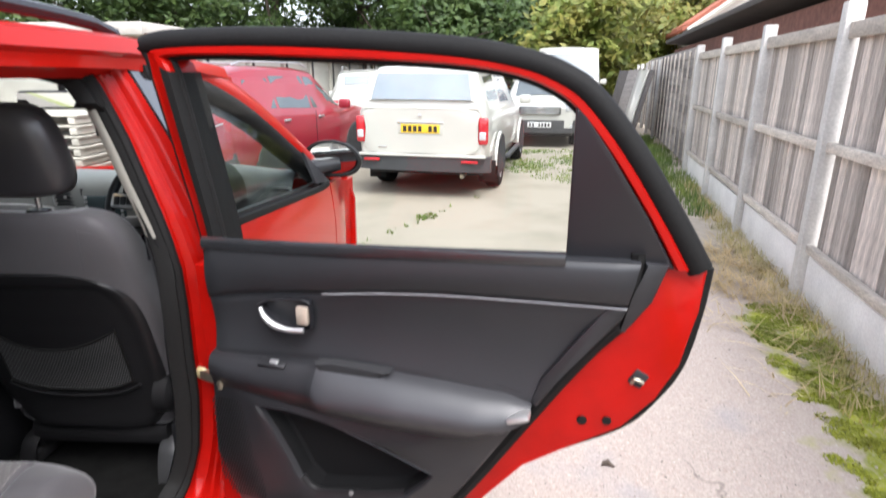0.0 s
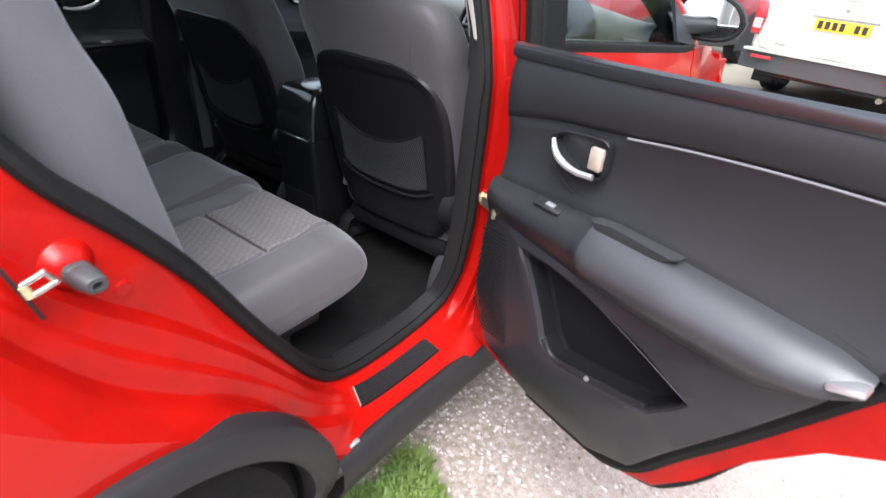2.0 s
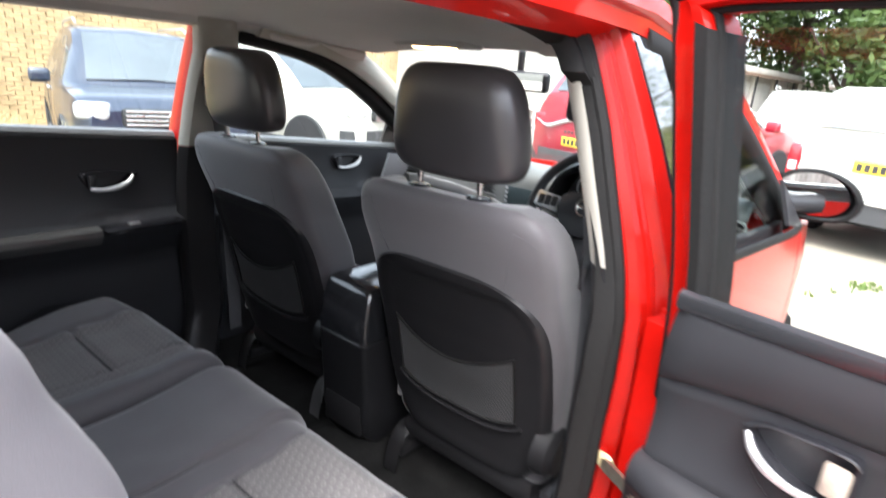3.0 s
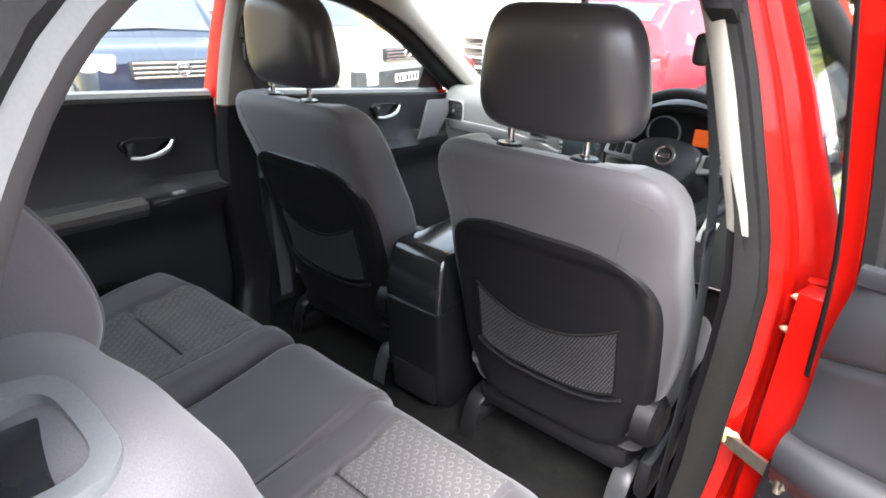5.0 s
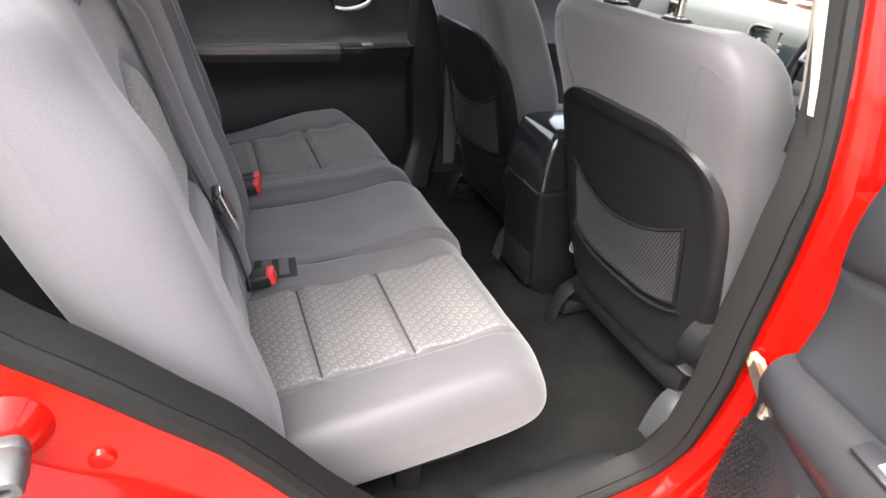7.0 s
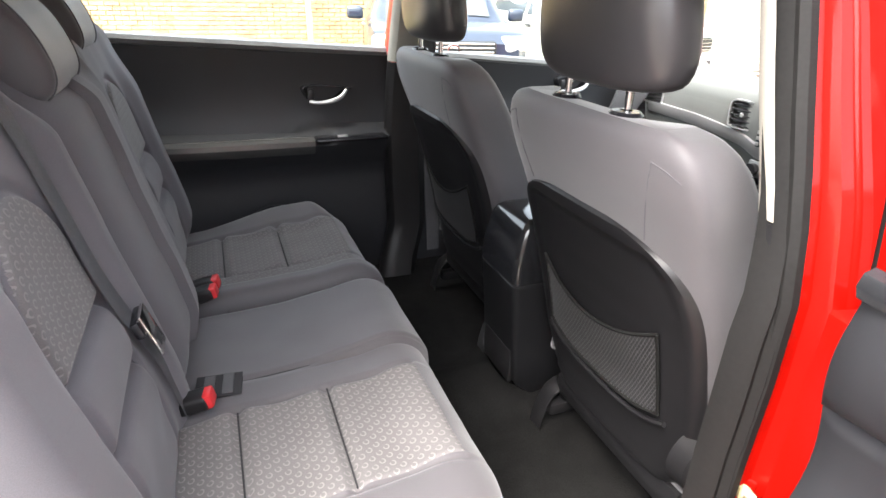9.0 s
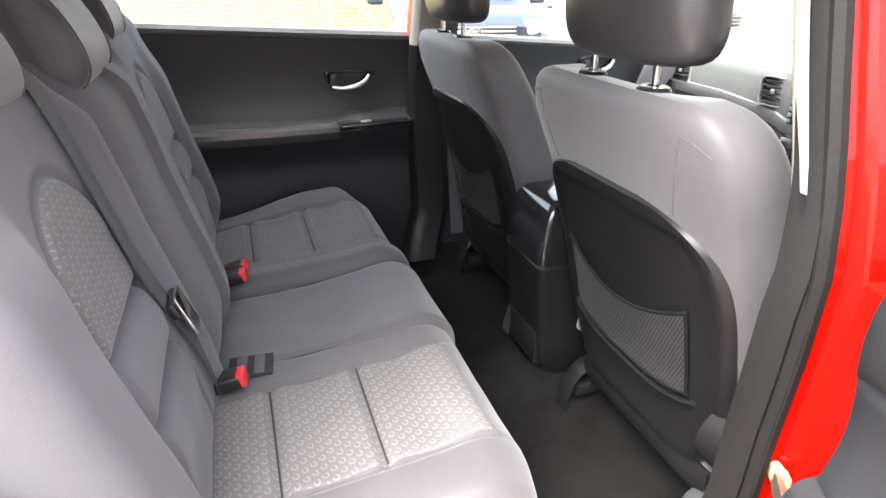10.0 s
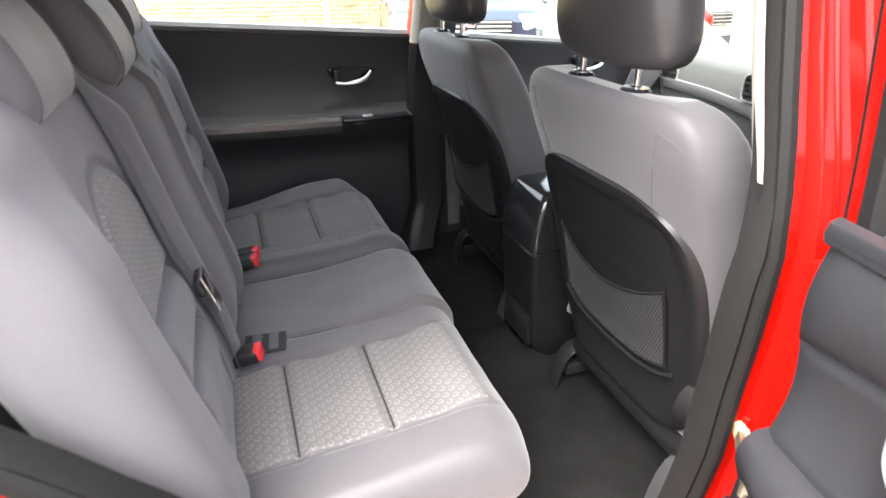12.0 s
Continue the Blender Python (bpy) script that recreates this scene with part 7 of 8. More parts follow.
tagged(part("dead_leaf", bm, BARK), "small curled dead leaf on the tarmac", "leaf")


# ---- parked vehicles ----
def vehicle(name, label, m, L, W, paint, stations, wheels, r=0.34, cladding=True):
    """A car body lofted through stations along it: y, underside, waist and roof heights, half widths at waist and roof."""
    v = thing(name, label, "car", m)
    rows = []

    def section(y, lo, waist, top, ww, wt):
        half = [(ww * 0.9, lo), (ww * 0.985, lo + 0.12), (ww, lo + (waist - lo) * 0.55), (ww * 0.985, waist - 0.05), (ww * 0.955, waist)]
        if top > waist + 0.05:
            half += [(ww * 0.955 + (wt - ww * 0.955) * 0.5, waist + (top - waist) * 0.5), (wt, top - 0.045), (wt * 0.9, top - 0.008), (0.0, top + 0.02)]
        else:
            half += [(ww * 0.92, waist + 0.01), (ww * 0.85, waist + 0.02), (ww * 0.6, waist + 0.03), (0.0, waist + 0.035)]
        return [(x, y, z) for x, z in half] + [(-x, y, z) for x, z in half[-2::-1]]
    fine = []
    for a, b in zip(stations, stations[1:]):
        for k in range(3):
            f = k / 3
            fine.append(tuple(p + (q - p) * f for p, q in zip(a, b)))
    fine.append(stations[-1])
    rows = [section(*s) for s in fine]
    bm = bmesh.new()
    vs = grid(bm, rows)
    bm.faces.new(vs[0]), bm.faces.new(vs[-1])
    body = part("body", bm, paint, v, angle=30)
    st = lambda i: [(s[0], s[i]) for s in stations]

    def surf(y, z):
        waist, top, ww, wt = (interp(y, st(i)) for i in (2, 3, 4, 5))
        return ww * 0.955 + (wt - ww * 0.955) * min(max((z - waist) / max(top - 0.045 - waist, 0.05), 0), 1) if z > waist else ww
    for (wy) in wheels:
        for sd in (-1, 1):
            wheel(v, (sd * (W / 2 - 0.11), wy, r), r, 0.22, sd)
            bm = bmesh.new()
            grid(bm, [[(sd * (W / 2 - 0.02 + o), wy + rr * math.cos(radians(a)), r + rr * math.sin(radians(a))) for a in range(-5, 186, 8)] for rr, o in [(r + 0.02, -0.1), (r + 0.02, 0.012), (r + 0.08, 0.014), (r + 0.085, -0.02)]])
            part("wheel_arch", bm, PLASTIC_GREY if cladding else paint, v)
            bm = bmesh.new()
            bm.faces.new([bm.verts.new((sd * (W / 2 + 0.004), wy + (r + 0.05) * math.cos(radians(a)), max(r + (r + 0.05) * math.sin(radians(a)), 0.16))) for a in range(-20, 201, 10)])
            part("arch_shadow", bm, SEAM, v, smooth=False)

    def side_window(outline, material=DARK_GLASS):
        for sd in (-1, 1):
            bm = bmesh.new()
            n = len(outline)
            lo = [bm.verts.new((sd * (surf(y, z) + 0.006), y, z)) for y, z in outline]
            hi = [bm.verts.new((sd * (surf(y, z) - 0.02), y, z)) for y, z in outline]
            bm.faces.new(lo)
            for i in range(n):
                bm.faces.new((lo[i], lo[(i + 1) % n], hi[(i + 1) % n], hi[i]))
            part("side_window", bm, material, v, "dark side window", smooth=False)

    def plate(y, z, back, material, w=0.52):
        p = part("number_plate", boxed((0, y, z), (w, 0.012, 0.112), 0.003), material, v, "number plate with plain bars")
        for k in range(7):
            if k != 4:
                part("plate_bar", boxed((-0.205 + 0.068 * k, y + back * 0.008, z), (0.045, 0.003, 0.075)), INK, p)
        return p
    for sd in (-1, 1):
        my = stations[0][0] + (stations[-1][0] - stations[0][0]) * 0.66
        mz = interp(my, st(2)) + 0.1
        part("wing_mirror", boxed((sd * (W / 2 + 0.1), my, mz), (0.2, 0.1, 0.15), 0.04, None, 3), paint, v)
    return v, body, surf, side_window, plate


def screen(v, stations, y0, y1, d, name, wide=0.86, n=9):
    """A glass pane laid over the body between two places along it."""
    rows = []
    for k in range(n):
        y = y0 + (y1 - y0) * k / (n - 1)
        top, wt = interp(y, [(s[0], s[3]) for s in stations]), interp(y, [(s[0], s[5]) for s in stations])
        rows.append([(u * wide * wt, y + d[1], top + 0.02 - 0.028 * abs(u) * wide / 0.9 + d[2]) for u in (-1, -0.5, 0, 0.5, 1)])
    return part(name, sheet(rows, -0.01, (0, 0, 1) if abs(d[2]) > abs(d[1]) else (0, math.copysign(1, d[1]), 0)), DARK_GLASS, v)


def back_glass(v, pts, material=DARK_GLASS, name="rear_window", d=(0, -0.012, 0)):
    bm = bmesh.new()
    a, b = [bm.verts.new(p) for p in pts], [bm.verts.new(Vector(p) - Vector(d)) for p in pts]
    bm.faces.new(a)
    for i in range(len(pts)):
        k = (i + 1) % len(pts)
        bm.faces.new((a[i], a[k], b[k], b[i]))
    return part(name, bm, material, v, smooth=False)


# white pickup with a canopy; its tail at local y = -2.5
pk_m = pose(1.39, 10.02, 0, 0, 0, -11)
PKW = 0.945
PK = [(a, b, c, d, e * PKW, f * PKW) for a, b, c, d, e, f in [(-2.5, 0.5, 1.14, 1.15, 0.86, 0.8), (-2.46, 0.46, 1.16, 1.30, 0.9, 0.82), (-2.36, 0.42, 1.17, 1.60, 0.92, 0.76), (-2.2, 0.4, 1.17, 1.68, 0.925, 0.72), (-1.2, 0.36, 1.15, 1.72, 0.93, 0.70), (-0.6, 0.33, 1.14, 1.74, 0.93, 0.68), (0.2, 0.33, 1.1, 1.74, 0.93, 0.68), (0.75, 0.33, 1.07, 1.58, 0.93, 0.67), (1.25, 0.34, 1.04, 1.12, 0.92, 0.75), (1.7, 0.36, 1.0, 1.0, 0.9, 0.7), (2.3, 0.4, 0.92, 0.92, 0.82, 0.6), (2.5, 0.45, 0.78, 0.78, 0.66, 0.5)]]
v, body, surf, side_window, plate = vehicle("pickup", "white pickup truck with a white canopy, parked on the concrete", pk_m, 5.0, 1.86, WHITE_CAR, PK, (-1.45, 1.45), 0.36, False)
plate(-2.53, 0.905, -1, PLATE_Y)
back_glass(v, [(-0.66, -2.515, 1.27), (0.66, -2.515, 1.27), (0.60, -2.392, 1.59), (-0.60, -2.392, 1.59)], d=(0, -0.06, 0.02), material=SKY_GLASS)["label"] = "dark sloping canopy window"
bm = bmesh.new()
for a, b in (((-0.7, -2.475, 1.255), (0.7, -2.475, 1.255)), ((-0.76, -2.515, 1.16), (0.76, -2.515, 1.16))):
    tube(bm, [a, b], 0.012, 6)
part("canopy_lip", bm, WHITE_CAR, v)
part("canopy_lock", boxed((0, -2.49, 1.29), (0.09, 0.02, 0.03), 0.006), INK, v)
part("tailgate", prism(chain([(-0.72, 1.14), (0, 1.145), (0.72, 1.14), (0.735, 0.9), (0.72, 0.6), (0, 0.595), (-0.72, 0.6), (-0.735, 0.9)], 3), -2.525, -2.48, lambda a, b, d: (a, d, b), 0.01), WHITE_CAR, v, "white tailgate")
part("plate_recess", boxed((0, -2.524, 0.905), (0.6, 0.012, 0.15), 0.005), WHITE_CAR, v)
part("tailgate_handle", boxed((0, -2.535, 0.985), (0.62, 0.02, 0.022), 0.005), CHROME, v)
part("badge", rod([(-0.02, -2.532, 1.075), (0.02, -2.532, 1.075)], 0.02, 8), CHROME, v)
part("badge_bar", boxed((-0.52, -2.53, 0.66), (0.12, 0.006, 0.022), 0.002), CHROME, v)
for sd in (-1, 1):
    lamp = part("tail_lamp", boxed((sd * 0.82, -2.49, 0.885), (0.13, 0.08, 0.34), 0.03, None, 3), LAMP_RED, v, "red tail lamp")
    part("lamp_lens", boxed((sd * 0.82, -2.53, 0.83), (0.085, 0.012, 0.1), 0.01), LAMP_CLEAR, lamp)
bmp = part("rear_bumper", sheet([[(x, -2.56 + 0.09 * (x / 0.93) ** 4, z) for x in [-0.92, -0.85, -0.6, 0, 0.6, 0.85, 0.92]] for z in (0.56, 0.54, 0.42, 0.36)], 0.1, (0, 1, 0)), PLASTIC_GREY, v, "grey plastic rear bumper")
part("bumper_top", boxed((0, -2.52, 0.565), (1.74, 0.12, 0.03), 0.012), WHITE_CAR, bmp)
for sd in (-1, 1):
    part("reflector", boxed((sd * 0.66, -2.565, 0.5), (0.22, 0.012, 0.035), 0.005), LAMP_RED, bmp)
side_window([(-2.1, 1.25), (-1.2, 1.24), (-1.2, 1.58), (-2.05, 1.55)])
side_window([(-1.05, 1.2), (-0.35, 1.18), (-0.35, 1.6), (-0.95, 1.62)])
side_window([(-0.28, 1.18), (0.85, 1.14), (0.55, 1.45), (0.1, 1.6), (-0.28, 1.61)])
part("underbody", boxed((0, 0, 0.36), (1.6, 4.6, 0.16), 0.05), SEAM, v)
for sd in (-1, 1):
    part("side_step", boxed((sd * 0.93, 0.0, 0.36), (0.08, 1.7, 0.06), 0.02), PLASTIC_GREY, v)
    part("mud_flap", boxed((sd * 0.8, -1.95, 0.3), (0.24, 0.012, 0.3), 0.004), RUBBER, v)
part("exhaust", rod([(0.55, -2.5, 0.3), (0.55, -2.0, 0.32)], 0.03, 10), STEEL, v)

# family cars
SUV = [(-2.2, 0.5, 0.95, 0.96, 0.80, 0.6), (-2.15, 0.42, 1.05, 1.35, 0.86, 0.68), (-1.95, 0.36, 1.08, 1.6, 0.9, 0.66), (-1.4, 0.33, 1.07, 1.67, 0.92, 0.66), (-0.3, 0.3, 1.03, 1.68, 0.92, 0.66), (0.25, 0.3, 1.02, 1.63, 0.92, 0.65), (0.7, 0.3, 1.01, 1.35, 0.92, 0.68), (1.05, 0.32, 1.02, 1.06, 0.91, 0.72), (1.5, 0.34, 1.03, 1.03, 0.89, 0.6), (2.0, 0.38, 0.97, 0.97, 0.84, 0.55), (2.2, 0.45, 0.86, 0.86, 0.72, 0.5)]


def suv_fittings(v, surf, side_window, plate, grille=CHROME, front_plate=PLATE_W):
    side_window([(-1.85, 1.15), (-1.1, 1.12), (-1.1, 1.52), (-1.65, 1.5)])
    side_window([(-1.03, 1.12), (-0.15, 1.08), (-0.15, 1.55), (-1.03, 1.55)])
    side_window([(-0.08, 1.08), (0.85, 1.06), (0.5, 1.35), (0.1, 1.53), (-0.08, 1.545)])
    screen(v, SUV, -2.13, -1.99, (0, -0.014, 0.004), "rear_window", 0.8)
    screen(v, SUV, 0.32, 1.0, (0, 0.004, 0.012), "windscreen")
    plate(-2.23, 0.75, -1, PLATE_Y), plate(2.26, 0.52, 1, front_plate)
    for sd in (-1, 1):
        part("tail_lamp", boxed((sd * 0.75, -2.14, 0.98), (0.2, 0.1, 0.2), 0.03), LAMP_RED, v)
        part("headlamp", boxed((sd * 0.68, 2.1, 0.88), (0.3, 0.2, 0.16), 0.05, Matrix.Rotation(-sd * 0.35, 3, "Z"), 3), LAMP_CLEAR, v, "clear headlamp")
        part("fog_lamp", boxed((sd * 0.66, 2.16, 0.48), (0.14, 0.06, 0.08), 0.02), LAMP_CLEAR, v)
        part("roof_rail", rod([(sd * 0.6, -1.7, 1.68), (sd * 0.6, -1.5, 1.73), (sd * 0.6, 0.0, 1.74), (sd * 0.6, 0.2, 1.69)], 0.015, 6), SILVER, v)
        part("sill_moulding", boxed((sd * 0.905, 0, 0.36), (0.05, 2.1, 0.12), 0.02), PLASTIC_GREY, v)
        part("door_line", rod([(sd * 0.926, -0.12, 0.42), (sd * 0.926, -0.12, 1.05)], 0.004, 5), SEAM, v)
        for y in (-0.95, 0.05):
            part("door_handle", boxed((sd * 0.925, y, 0.95), (0.03, 0.16, 0.03), 0.008), SILVER, v)
    gr = part("grille", boxed((0, 2.21, 0.83), (0.92, 0.08, 0.17), 0.03), INK, v, "black grille with bright bars")
    for k in range(4):
        part("grille_bar", boxed((0, 2.255, 0.765 + 0.042 * k), (0.86, 0.014, 0.018), 0.004), grille, gr)
    part("badge_ring", rod([(0.06 * math.cos(a), 2.27, 0.83 + 0.05 * math.sin(a)) for a in [k * math.pi / 8 for k in range(16)]], 0.012, 6, True, up=(0, 1, 0)), CHROME, gr)
    part("front_bumper", sheet([[(x, 2.24 - 0.18 * (x / 0.9) ** 4, z) for x in [-0.86, -0.75, -0.4, 0, 0.4, 0.75, 0.86]] for z in (0.62, 0.55, 0.42, 0.34)], -0.1, (0, 1, 0)), PLASTIC_GREY, v)
    part("rear_bumper", sheet([[(x, -2.25 + 0.12 * (x / 0.9) ** 4, z) for x in [-0.86, -0.75, -0.4, 0, 0.4, 0.75, 0.86]] for z in (0.62, 0.55, 0.42, 0.34)], 0.1, (0, 1, 0)), PLASTIC_GREY, v)
    part("underbody", boxed((0, 0, 0.32), (1.5, 4.0, 0.14), 0.05), SEAM, v)


def suv(label, m, paint, moulding=False):
    v, body, surf, side_window, plate = vehicle("parked_suv", label, m, 4.4, 1.84, paint, SUV, (-1.32, 1.35))
    suv_fittings(v, surf, side_window, plate)
    if moulding:
        bm = bmesh.new()
        for sd in (-1, 1):
            tube(bm, curve([(sd * 0.05, -2.215, 1.045), (sd * 0.25, -2.222, 1.005), (sd * 0.48, -2.228, 0.93), (sd * 0.6, -2.228, 0.925), (sd * 0.7, -2.215, 0.965), (sd * 0.78, -2.2, 0.99)], 24), [0.024 - 0.016 * smooth(14, 20, k) for k in range(24)], 6)
        part("tailgate_moulding", bm, SILVER, v, "bright zigzag tailgate moulding")
        back_glass(v, [(-0.62, -2.175, 1.13), (0.62, -2.175, 1.13), (0.56, -1.985, 1.56), (-0.56, -1.985, 1.56)], SKY_GLASS)
        for k in range(9):
            part("letter_bar", boxed((-0.24 + 0.06 * k, -2.206, 0.87), (0.035, 0.008, 0.03), 0.002), INK, v)
    return v


suv("crimson family car parked with its tail to the red car", pose(-1.7, 9.4, 0, 0, 0, -14), CRIMSON, True)
suv("dark blue family car facing the red car", pose(-6.75, 3.75, 0, 0, 0, -104), NAVY)
suv("white family car parked by the wall", pose(-7.0, 6.25, 0, 0, 0, -84), WHITE_CAR)
suv("white family car with a black grille, facing the yard", pose(3.45, 15.3, 0, 0, 0, 172), WHITE_CAR)
suv("pale family car parked before the garages", pose(-0.75, 14.2, 0, 0, 0, 8), WHITE_CAR)
VAN = [(-2.9, 0.5, 1.3, 2.2, 0.98, 0.9), (-2.85, 0.4, 1.3, 2.35, 1.0, 0.9), (0.8, 0.38, 1.3, 2.4, 1.0, 0.9), (1.3, 0.38, 1.28, 2.25, 1.0, 0.86), (2.0, 0.38, 1.2, 1.4, 0.98, 0.86), (2.5, 0.4, 1.05, 1.05, 0.9, 0.8), (2.8, 0.45, 0.85, 0.85, 0.8, 0.7)]
v, body, surf, side_window, plate = vehicle("van", "tall white van parked behind the others", pose(4.75, 19.5, 0, 0, 0, 172), 5.6, 2.0, WHITE_CAR, VAN, (-1.7, 1.8), 0.35, False)
screen(v, VAN, 1.36, 1.95, (0, 0.006, 0.014), "windscreen")
side_window([(1.1, 1.4), (1.75, 1.4), (1.3, 1.95), (1.1, 1.98)])
plate(2.85, 0.6, 1, PLATE_W)


# ---- fence ----
fence = thing("fence", "tall weathered board fence on concrete posts with pale gravel boards", "fence")
BAY = 1.86


def sbox(s, off, z, ls, lo, lz, bevel=0.0, tilt=0.0):
    """A box in the fence's frame: s along it, off in front of it."""
    x, y = along(s, off)
    return boxed((x, y, z), (lo, ls, lz), bevel, Matrix.Rotation(-FENCE_A, 3, "Z") @ Matrix.Rotation(tilt, 3, "X"))


fr = random.Random(11)
for k in range(-4, 4):
    s0 = k * BAY
    part("post", sbox(s0, 0.03, 1.0, 0.1, 0.11, 2.06, 0.012), CONCRETE, fence, "pale concrete post")
    if k < 3:
        part("gravel_board", sbox(s0 + BAY / 2, 0.0, 0.16, BAY - 0.1, 0.05, 0.34, 0.008), GRAVEL_BOARD, fence, "pale concrete gravel board")
        for z, hh in ((1.10, 0.07), (1.86, 0.1), (0.39, 0.06)):
            part("rail", sbox(s0 + BAY / 2, 0.03, z + fr.uniform(-0.01, 0.01), BAY - 0.1, 0.045, hh, 0.006), WOOD_RAIL, fence)
bd = {}
for k in range(-4, 3):
    n = 19
    for i in range(n):
        if (i % 6) not in bd:
            w = 0.088 + 0.004 * (i % 6)
            h = 1.52 + 0.012 * ((i * 5) % 6 - 3)
            bm = boxed((0, 0, 0), (0.022, w, h), 0.003, None, 1)
            me = bpy.data.meshes.new("board")
            bm.to_mesh(me)
            bm.free()
            me.materials.append(WOOD)
            bd[i % 6] = me
        ob = new("board", bd[i % 6])
        x, y = along(k * BAY + 0.09 + (BAY - 0.18) * (i + 0.5) / n, -0.012 + fr.uniform(-0.006, 0.006))
        ob.matrix_world = pose(x, y, 1.115 + fr.uniform(-0.015, 0.015), fr.uniform(-0.6, 0.6), fr.uniform(-0.5, 0.5), -12 + fr.uniform(-5, 3))
        ob.parent = fence
# lap-board stretch beyond: a shed's side, then more fence
lap = thing("lap_fence", "grey lap-board fence panels farther along", "fence")
for p in range(5):
    s0 = 3 * BAY + 0.1 + p * 1.83
    if p in (0, 3, 4):
        part("post", sbox(s0, 0.04, 0.98, 0.07, 0.08, 1.96, 0.008), WOOD_RAIL if p == 0 else CONCRETE, lap)
    for i in range(12):
        x, y = along(s0 + 0.92, 0.0)
        part("lap_board", boxed((x, y, 0.24 + 0.155 * i), (0.022, 1.8, 0.175), 0.003, Matrix.Rotation(-FENCE_A, 3, "Z") @ Matrix.Rotation(0.16 + fr.uniform(-0.03, 0.03), 3, "Y") @ Matrix.Rotation(fr.uniform(-0.004, 0.004), 3, "X")), WOOD_LAP, lap)
    for u in (0.3, 0.92, 1.55):
        part("batten", sbox(s0 + u, 0.035, 1.08, 0.035, 0.03, 1.8, 0.004), WOOD_RAIL, lap)
far = thing("far_fence", "old fence panels and leaning boards at the end of the yard", "fence")
for p in range(8):
    s0 = 3 * BAY + 0.1 + 5 * 1.83 + p * 1.83
    part("panel", sbox(s0 + 0.9, 0.0, 0.95, 1.76, 0.05, 1.75, 0.01), WOOD_LAP, far)
    part("post", sbox(s0, 0.03, 0.98, 0.09, 0.1, 1.96, 0.008), CONCRETE, far)
for k in range(4):
    x, y = along(9.5 + 0.7 * k, 0.55 + 0.12 * k)
    part("leaning_board", boxed((x, y, 0.85), (0.04, 0.9, 1.75), 0.01, Matrix.Rotation(-FENCE_A + 0.15 * k, 3, "Z") @ Matrix.Rotation(0.22, 3, "Y")), (FELT, WHITE_CAR, WOOD_LAP, FELT)[k], far)

# neighbour's buildings over the fence
shed = thing("neighbour_shed", "long low shed with a dark felt roof behind the fence", "shed")
x, y = along(7.5, -1.9)
part("shed_wall", boxed((x, y, 1.15), (2.6, 13.0, 2.3), 0.02, Matrix.Rotation(-FENCE_A, 3, "Z")), mat("red_brown_boarding", (0.22, 0.1, 0.075), 0.85, grain=0.25, grain_size=14, stain=0.4, stain_size=2), shed)
bm = boxed((x, y, 2.42), (3.1, 13.4, 0.1), 0.02, Matrix.Rotation(-FENCE_A, 3, "Z") @ Matrix.Rotation(0.06, 3, "Y"))
part("shed_roof", bm, FELT, shed)
house = thing("house", "house with a red tiled roof beyond the fence", "house", pose(14.0, 24.0, 0, 0, 0, -12))
part("wall", boxed((0, 0, 1.7), (8, 9, 3.4), 0.02), RENDER_WALL, house)
for sd in (-1, 1):
    part("roof", boxed((sd * 2.25, 0, 4.6), (5.6, 9.8, 0.12), 0.02, Matrix.Rotation(sd * 0.6, 3, "Y")), TILE, house, "red tiled roof slope")
    for i in range(14):
        part("tile_course", boxed((sd * (0.25 + 0.31 * i), 0, 6.08 - 0.213 * i), (0.36, 9.84, 0.05), 0.01, Matrix.Rotation(sd * 0.66, 3, "Y")), TILE, house)
for gy in (-4.52, 4.52):
    bm = bmesh.new()
    a = [bm.verts.new((xx, gy + o, zz)) for o in (-0.1, 0.1) for xx, zz in ((-4, 3.3), (4, 3.3), (0, 6.05))]
    bm.faces.new(a[:3]), bm.faces.new(a[3:])
    for i in range(3):
        bm.faces.new((a[i], a[(i + 1) % 3], a[3 + (i + 1) % 3], a[3 + i]))
    part("gable", bm, RENDER_WALL, house, smooth=False)
part("bargeboard", rod([(-4.4, -4.95, 3.0), (0, -4.95, 6.15)], 0.09, 6), WHITE_CAR, house)
part("bargeboard", rod([(4.4, -4.95, 3.0), (0, -4.95, 6.15)], 0.09, 6), WHITE_CAR, house)
for xx in (-1.6, 1.6):
    w = part("window", boxed((xx, -4.52, 1.7), (1.3, 0.1, 1.2), 0.02), DARK_GLASS, house)
    part("window_frame", rod([(xx - 0.66, -4.58, 1.1), (xx + 0.66, -4.58, 1.1), (xx + 0.66, -4.58, 2.3), (xx - 0.66, -4.58, 2.3)], 0.04, 6, True, up=(0, 1, 0)), WHITE_CAR, w)

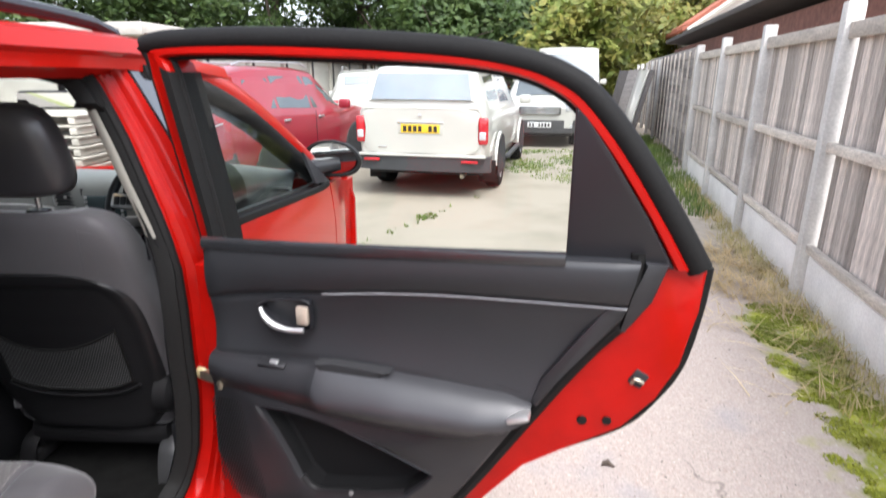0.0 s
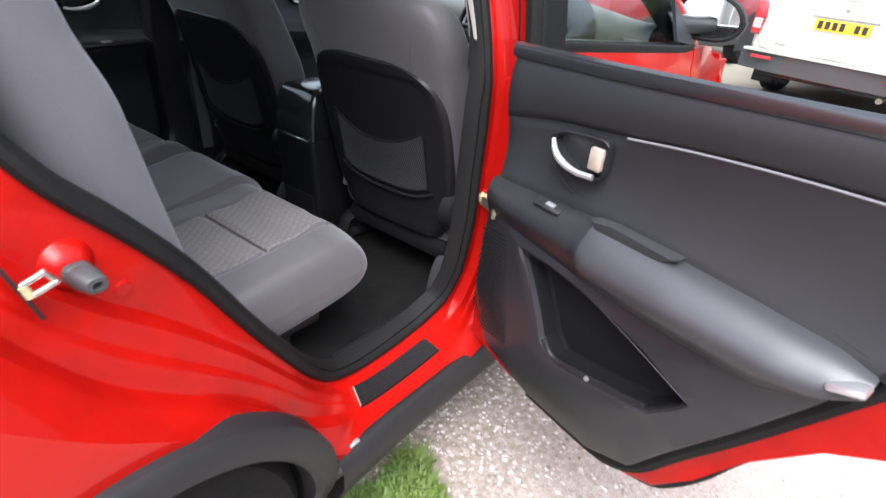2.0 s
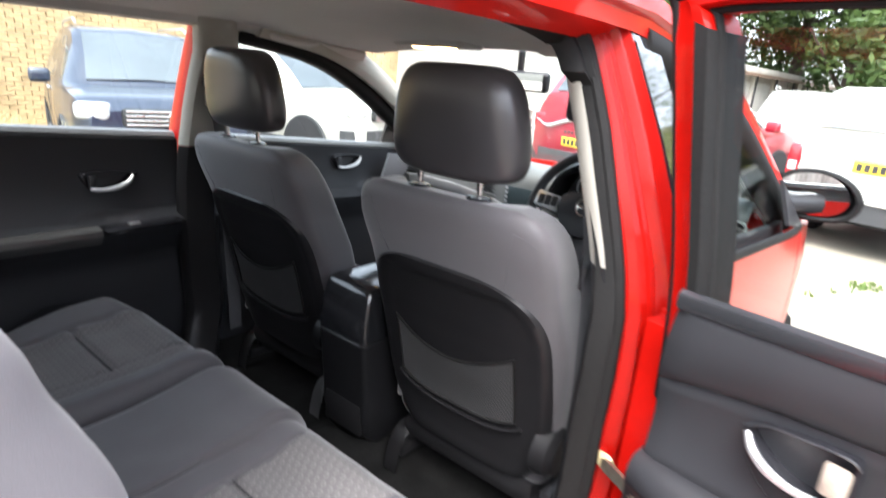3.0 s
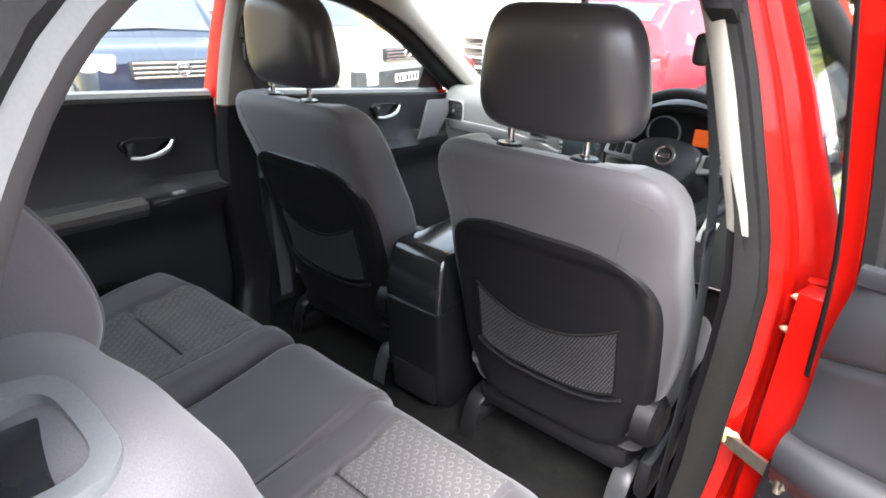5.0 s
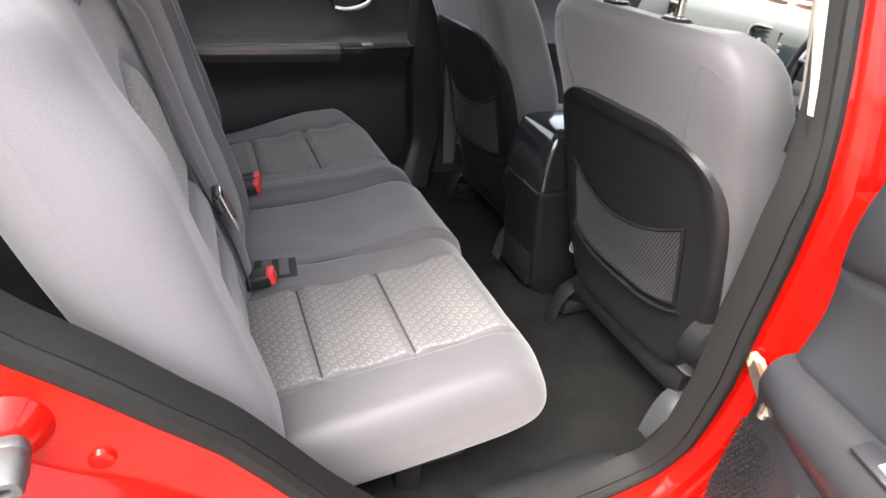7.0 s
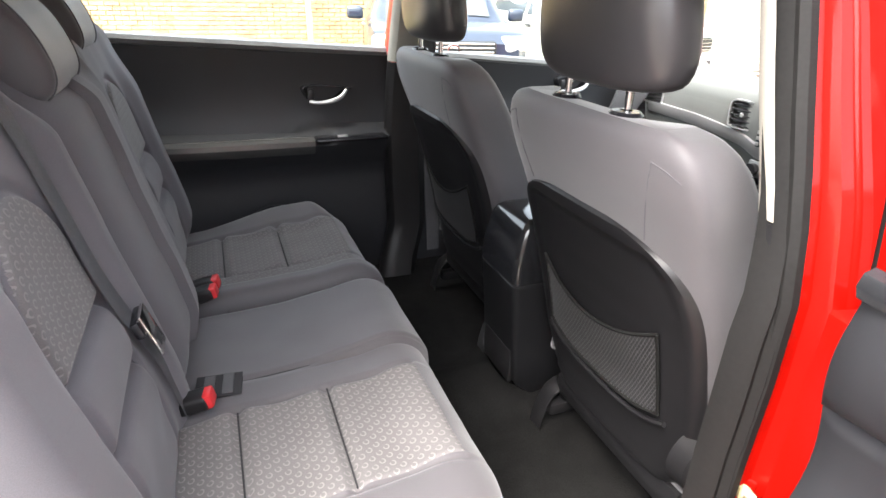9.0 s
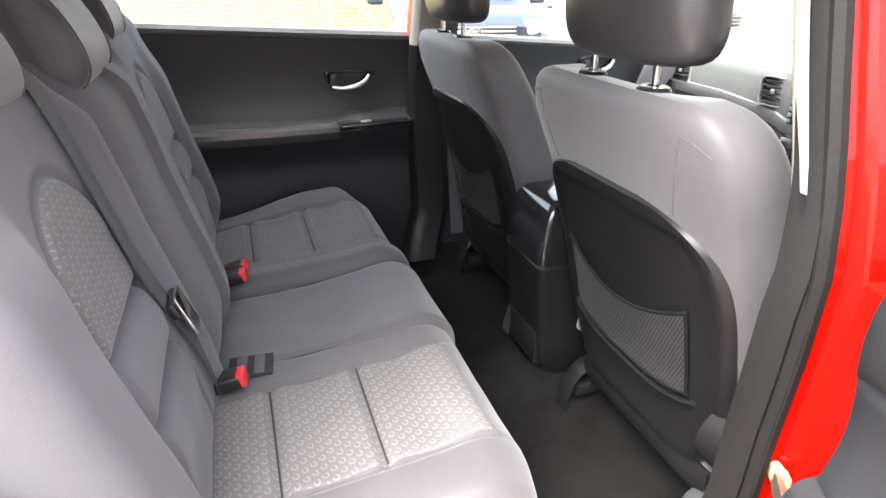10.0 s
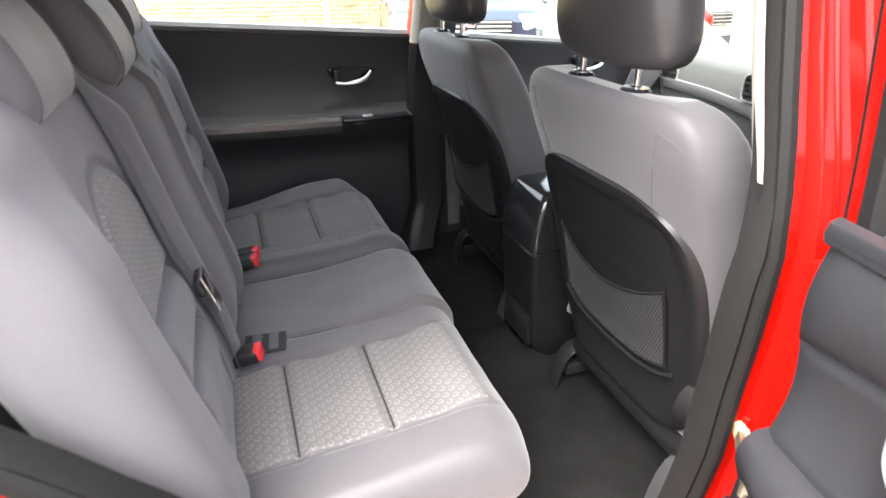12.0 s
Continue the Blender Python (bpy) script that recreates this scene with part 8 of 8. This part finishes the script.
# ---- garages at the end of the yard ----
gar = thing("garage_block", "long flat-roofed concrete garage block with pale doors", "garage", pose(*GARAGE_AT))
GL = 26.0
part("wall", boxed((0, 2.7, 1.15), (GL, 5.2, 2.3), 0.02), GARAGE, gar)
part("roof", boxed((0, 2.6, 2.42), (GL + 0.5, 5.9, 0.24), 0.03), GARAGE, gar, "thick concrete roof edge")
part("gutter_board", boxed((0, -0.36, 2.28), (GL + 0.4, 0.03, 0.12), 0.008), mat("brown_fascia", (0.2, 0.13, 0.09), 0.7, grain=0.2, grain_size=20, stain=0.3, stain_size=2), gar)
for k in range(10):
    x = -GL / 2 + 1.3 + k * 2.6
    d = part("garage_door", boxed((x, 0.06, 1.02), (2.2, 0.06, 2.04), 0.01), GARAGE_DOOR, gar, "pale up-and-over garage door")
    for j in range(6):
        part("door_rib", boxed((x, 0.02, 0.25 + 0.3 * j), (2.1, 0.02, 0.03), 0.005), GARAGE_DOOR, d)
    part("door_handle", boxed((x, 0.0, 0.9), (0.12, 0.03, 0.03), 0.006), INK, d)
    part("pier", boxed((x + 1.3, 0.0, 1.12), (0.32, 0.16, 2.26), 0.015), GARAGE, gar)
    part("gutter", rod([(x + 1.3, -0.12, 0.0), (x + 1.3, -0.12, 2.3)], 0.035, 8), PLASTIC_GREY, gar)

# ---- walls round the yard's other sides ----
wall = thing("yard_wall", "yellow brick yard wall with brick piers", "wall")
bm = bmesh.new()
cs, cl = 0.075, 0.225
verts, faces = [], []
for i in range(34):
    for j in range(80):
        y = -5.5 + j * cl + (cl / 2 if i % 2 else 0)
        z = 0.04 + i * cs
        if z > 2.5:
            continue
        k = len(verts)
        x0 = -10.4 + 0.004 * ((i * 7 + j * 13) % 5)
        verts += [(x0, y, z), (x0, y + cl - 0.012, z), (x0, y + cl - 0.012, z + cs - 0.012), (x0, y, z + cs - 0.012), (x0 - 0.05, y, z), (x0 - 0.05, y + cl - 0.012, z), (x0 - 0.05, y + cl - 0.012, z + cs - 0.012), (x0 - 0.05, y, z + cs - 0.012)]
        faces += [(k, k + 1, k + 2, k + 3), (k, k + 4, k + 5, k + 1), (k + 1, k + 5, k + 6, k + 2), (k + 2, k + 6, k + 7, k + 3), (k + 3, k + 7, k + 4, k)]
me = bpy.data.meshes.new("bricks")
me.from_pydata(verts, [], faces)
me.materials.append(BRICK)
ob = new("bricks", me)
ob.parent = wall
ob["kind"] = "stuff"
part("wall_core", boxed((-10.54, 3.5, 1.28), (0.2, 18.2, 2.56), 0.0), mat("mortar", (0.5, 0.46, 0.38), 0.95, grain=0.15, grain_size=40, stain=0.2, stain_size=2), wall)
part("coping", boxed((-10.5, 3.5, 2.6), (0.34, 18.3, 0.08), 0.015), CONCRETE, wall)
part("white_post", rod([(-9.9, 2.6, 0), (-9.9, 2.6, 3.2)], 0.05, 10), WHITE_CAR, wall)
pallets = thing("pallet_stack", "stack of pale wooden pallets and boards", "pallets")
for k in range(7):
    part("slat", boxed((-4.6, 8.6, 0.1 + 0.15 * k), (1.2, 1.0, 0.03), 0.004), WOOD_RAIL, pallets)
    for o in (-0.5, 0, 0.5):
        part("block", boxed((-4.6 + o, 8.6, 0.03 + 0.15 * k), (0.1, 1.0, 0.09), 0.004), WOOD_RAIL, pallets)


# ---- trees ----
def tree(x, y, h, spread, seed, leaf, label, clumps=70, per=130, size=0.13, low=0.25):
    t = thing("tree", label, "tree", group="trees behind the yard")
    rnd = random.Random(seed)
    bm = bmesh.new()
    trunk = [(x + 0.1 * math.sin(k + seed), y + 0.1 * math.cos(2 * k + seed), h * 0.8 * k / 7) for k in range(8)]
    tube(bm, trunk, [0.26 * (1 - 0.11 * k) * h / 9 for k in range(8)], 8)
    part("trunk", bm, BARK, t)
    tips = []
    for k in range(11):
        a, z0 = rnd.random() * 6.283, h * rnd.uniform(low, 0.7)
        ln = spread * rnd.uniform(0.5, 1.0)
        p0 = Vector((x, y, z0))
        p1 = p0 + Vector((math.cos(a) * ln * 0.5, math.sin(a) * ln * 0.5, ln * 0.25))
        p2 = p0 + Vector((math.cos(a) * ln, math.sin(a) * ln, ln * rnd.uniform(0.25, 0.7)))
        bm = bmesh.new()
        tube(bm, curve([p0, p1, p2], 8), [0.09 * h / 9 * (1 - 0.11 * i) for i in range(8)], 6)
        part("limb", bm, BARK, t)
        tips += [p1, p2]
    verts, faces = [], []
    for _ in range(clumps):
        q = rnd.choice(tips)
        c = Vector(q).lerp(Vector((x, y, h * rnd.uniform(low, 1.0))), rnd.uniform(0, 0.5)) + Vector((rnd.gauss(0, spread * 0.24), rnd.gauss(0, spread * 0.24), rnd.gauss(0, h * 0.09)))
        rr = spread * rnd.uniform(0.14, 0.3)
        for _ in range(per):
            d = Vector((rnd.gauss(0, 1), rnd.gauss(0, 1), rnd.gauss(0, 0.7))) * rr * 0.55
            o = c + d
            if o.z < 0.3:
                continue
            u = Vector((rnd.gauss(0, 1), rnd.gauss(0, 1), rnd.gauss(0, 0.6))).normalized()
            w = u.orthogonal().normalized()
            s = size * rnd.uniform(0.5, 1.3)
            k = len(verts)
            verts += [o - u * s, o + w * s * 0.5, o + u * s, o - w * s * 0.5]
            faces.append((k, k + 1, k + 2, k + 3))
    me = bpy.data.meshes.new("crown")
    me.from_pydata([tuple(p) for p in verts], [], faces)
    me.materials.append(leaf)
    ob = new("crown", me)
    ob.parent = t
    return t


TREES = [(-13, 25, 10, 4.2, LEAF_DARK), (-7, 27, 11, 4.5, LEAF_DARK), (-1.5, 28, 11, 4.6, LEAF_DARK), (3.5, 28, 10.5, 4.4, LEAF_DARK), (8.2, 27, 8, 3.6, LEAF_LIGHT), (11.5, 31, 8, 3.6, LEAF_LIGHT), (0.8, 24.5, 6, 3.0, LEAF_DARK), (6.0, 24.5, 5.5, 2.8, LEAF_LIGHT), (-18, 22, 9, 4, LEAF_DARK), (16, 34, 9, 4, LEAF_DARK), (-4, 31, 12, 5, LEAF_DARK)]
for i, (x, y, h, sp, lf) in enumerate(TREES):
    tree(x, y, h, sp, 20 + i, lf, "broad tree with dark green leaves behind the garages" if lf is LEAF_DARK else "bushy tree with yellow-green leaves behind the fence", 85, 130, 0.17, 0.12)
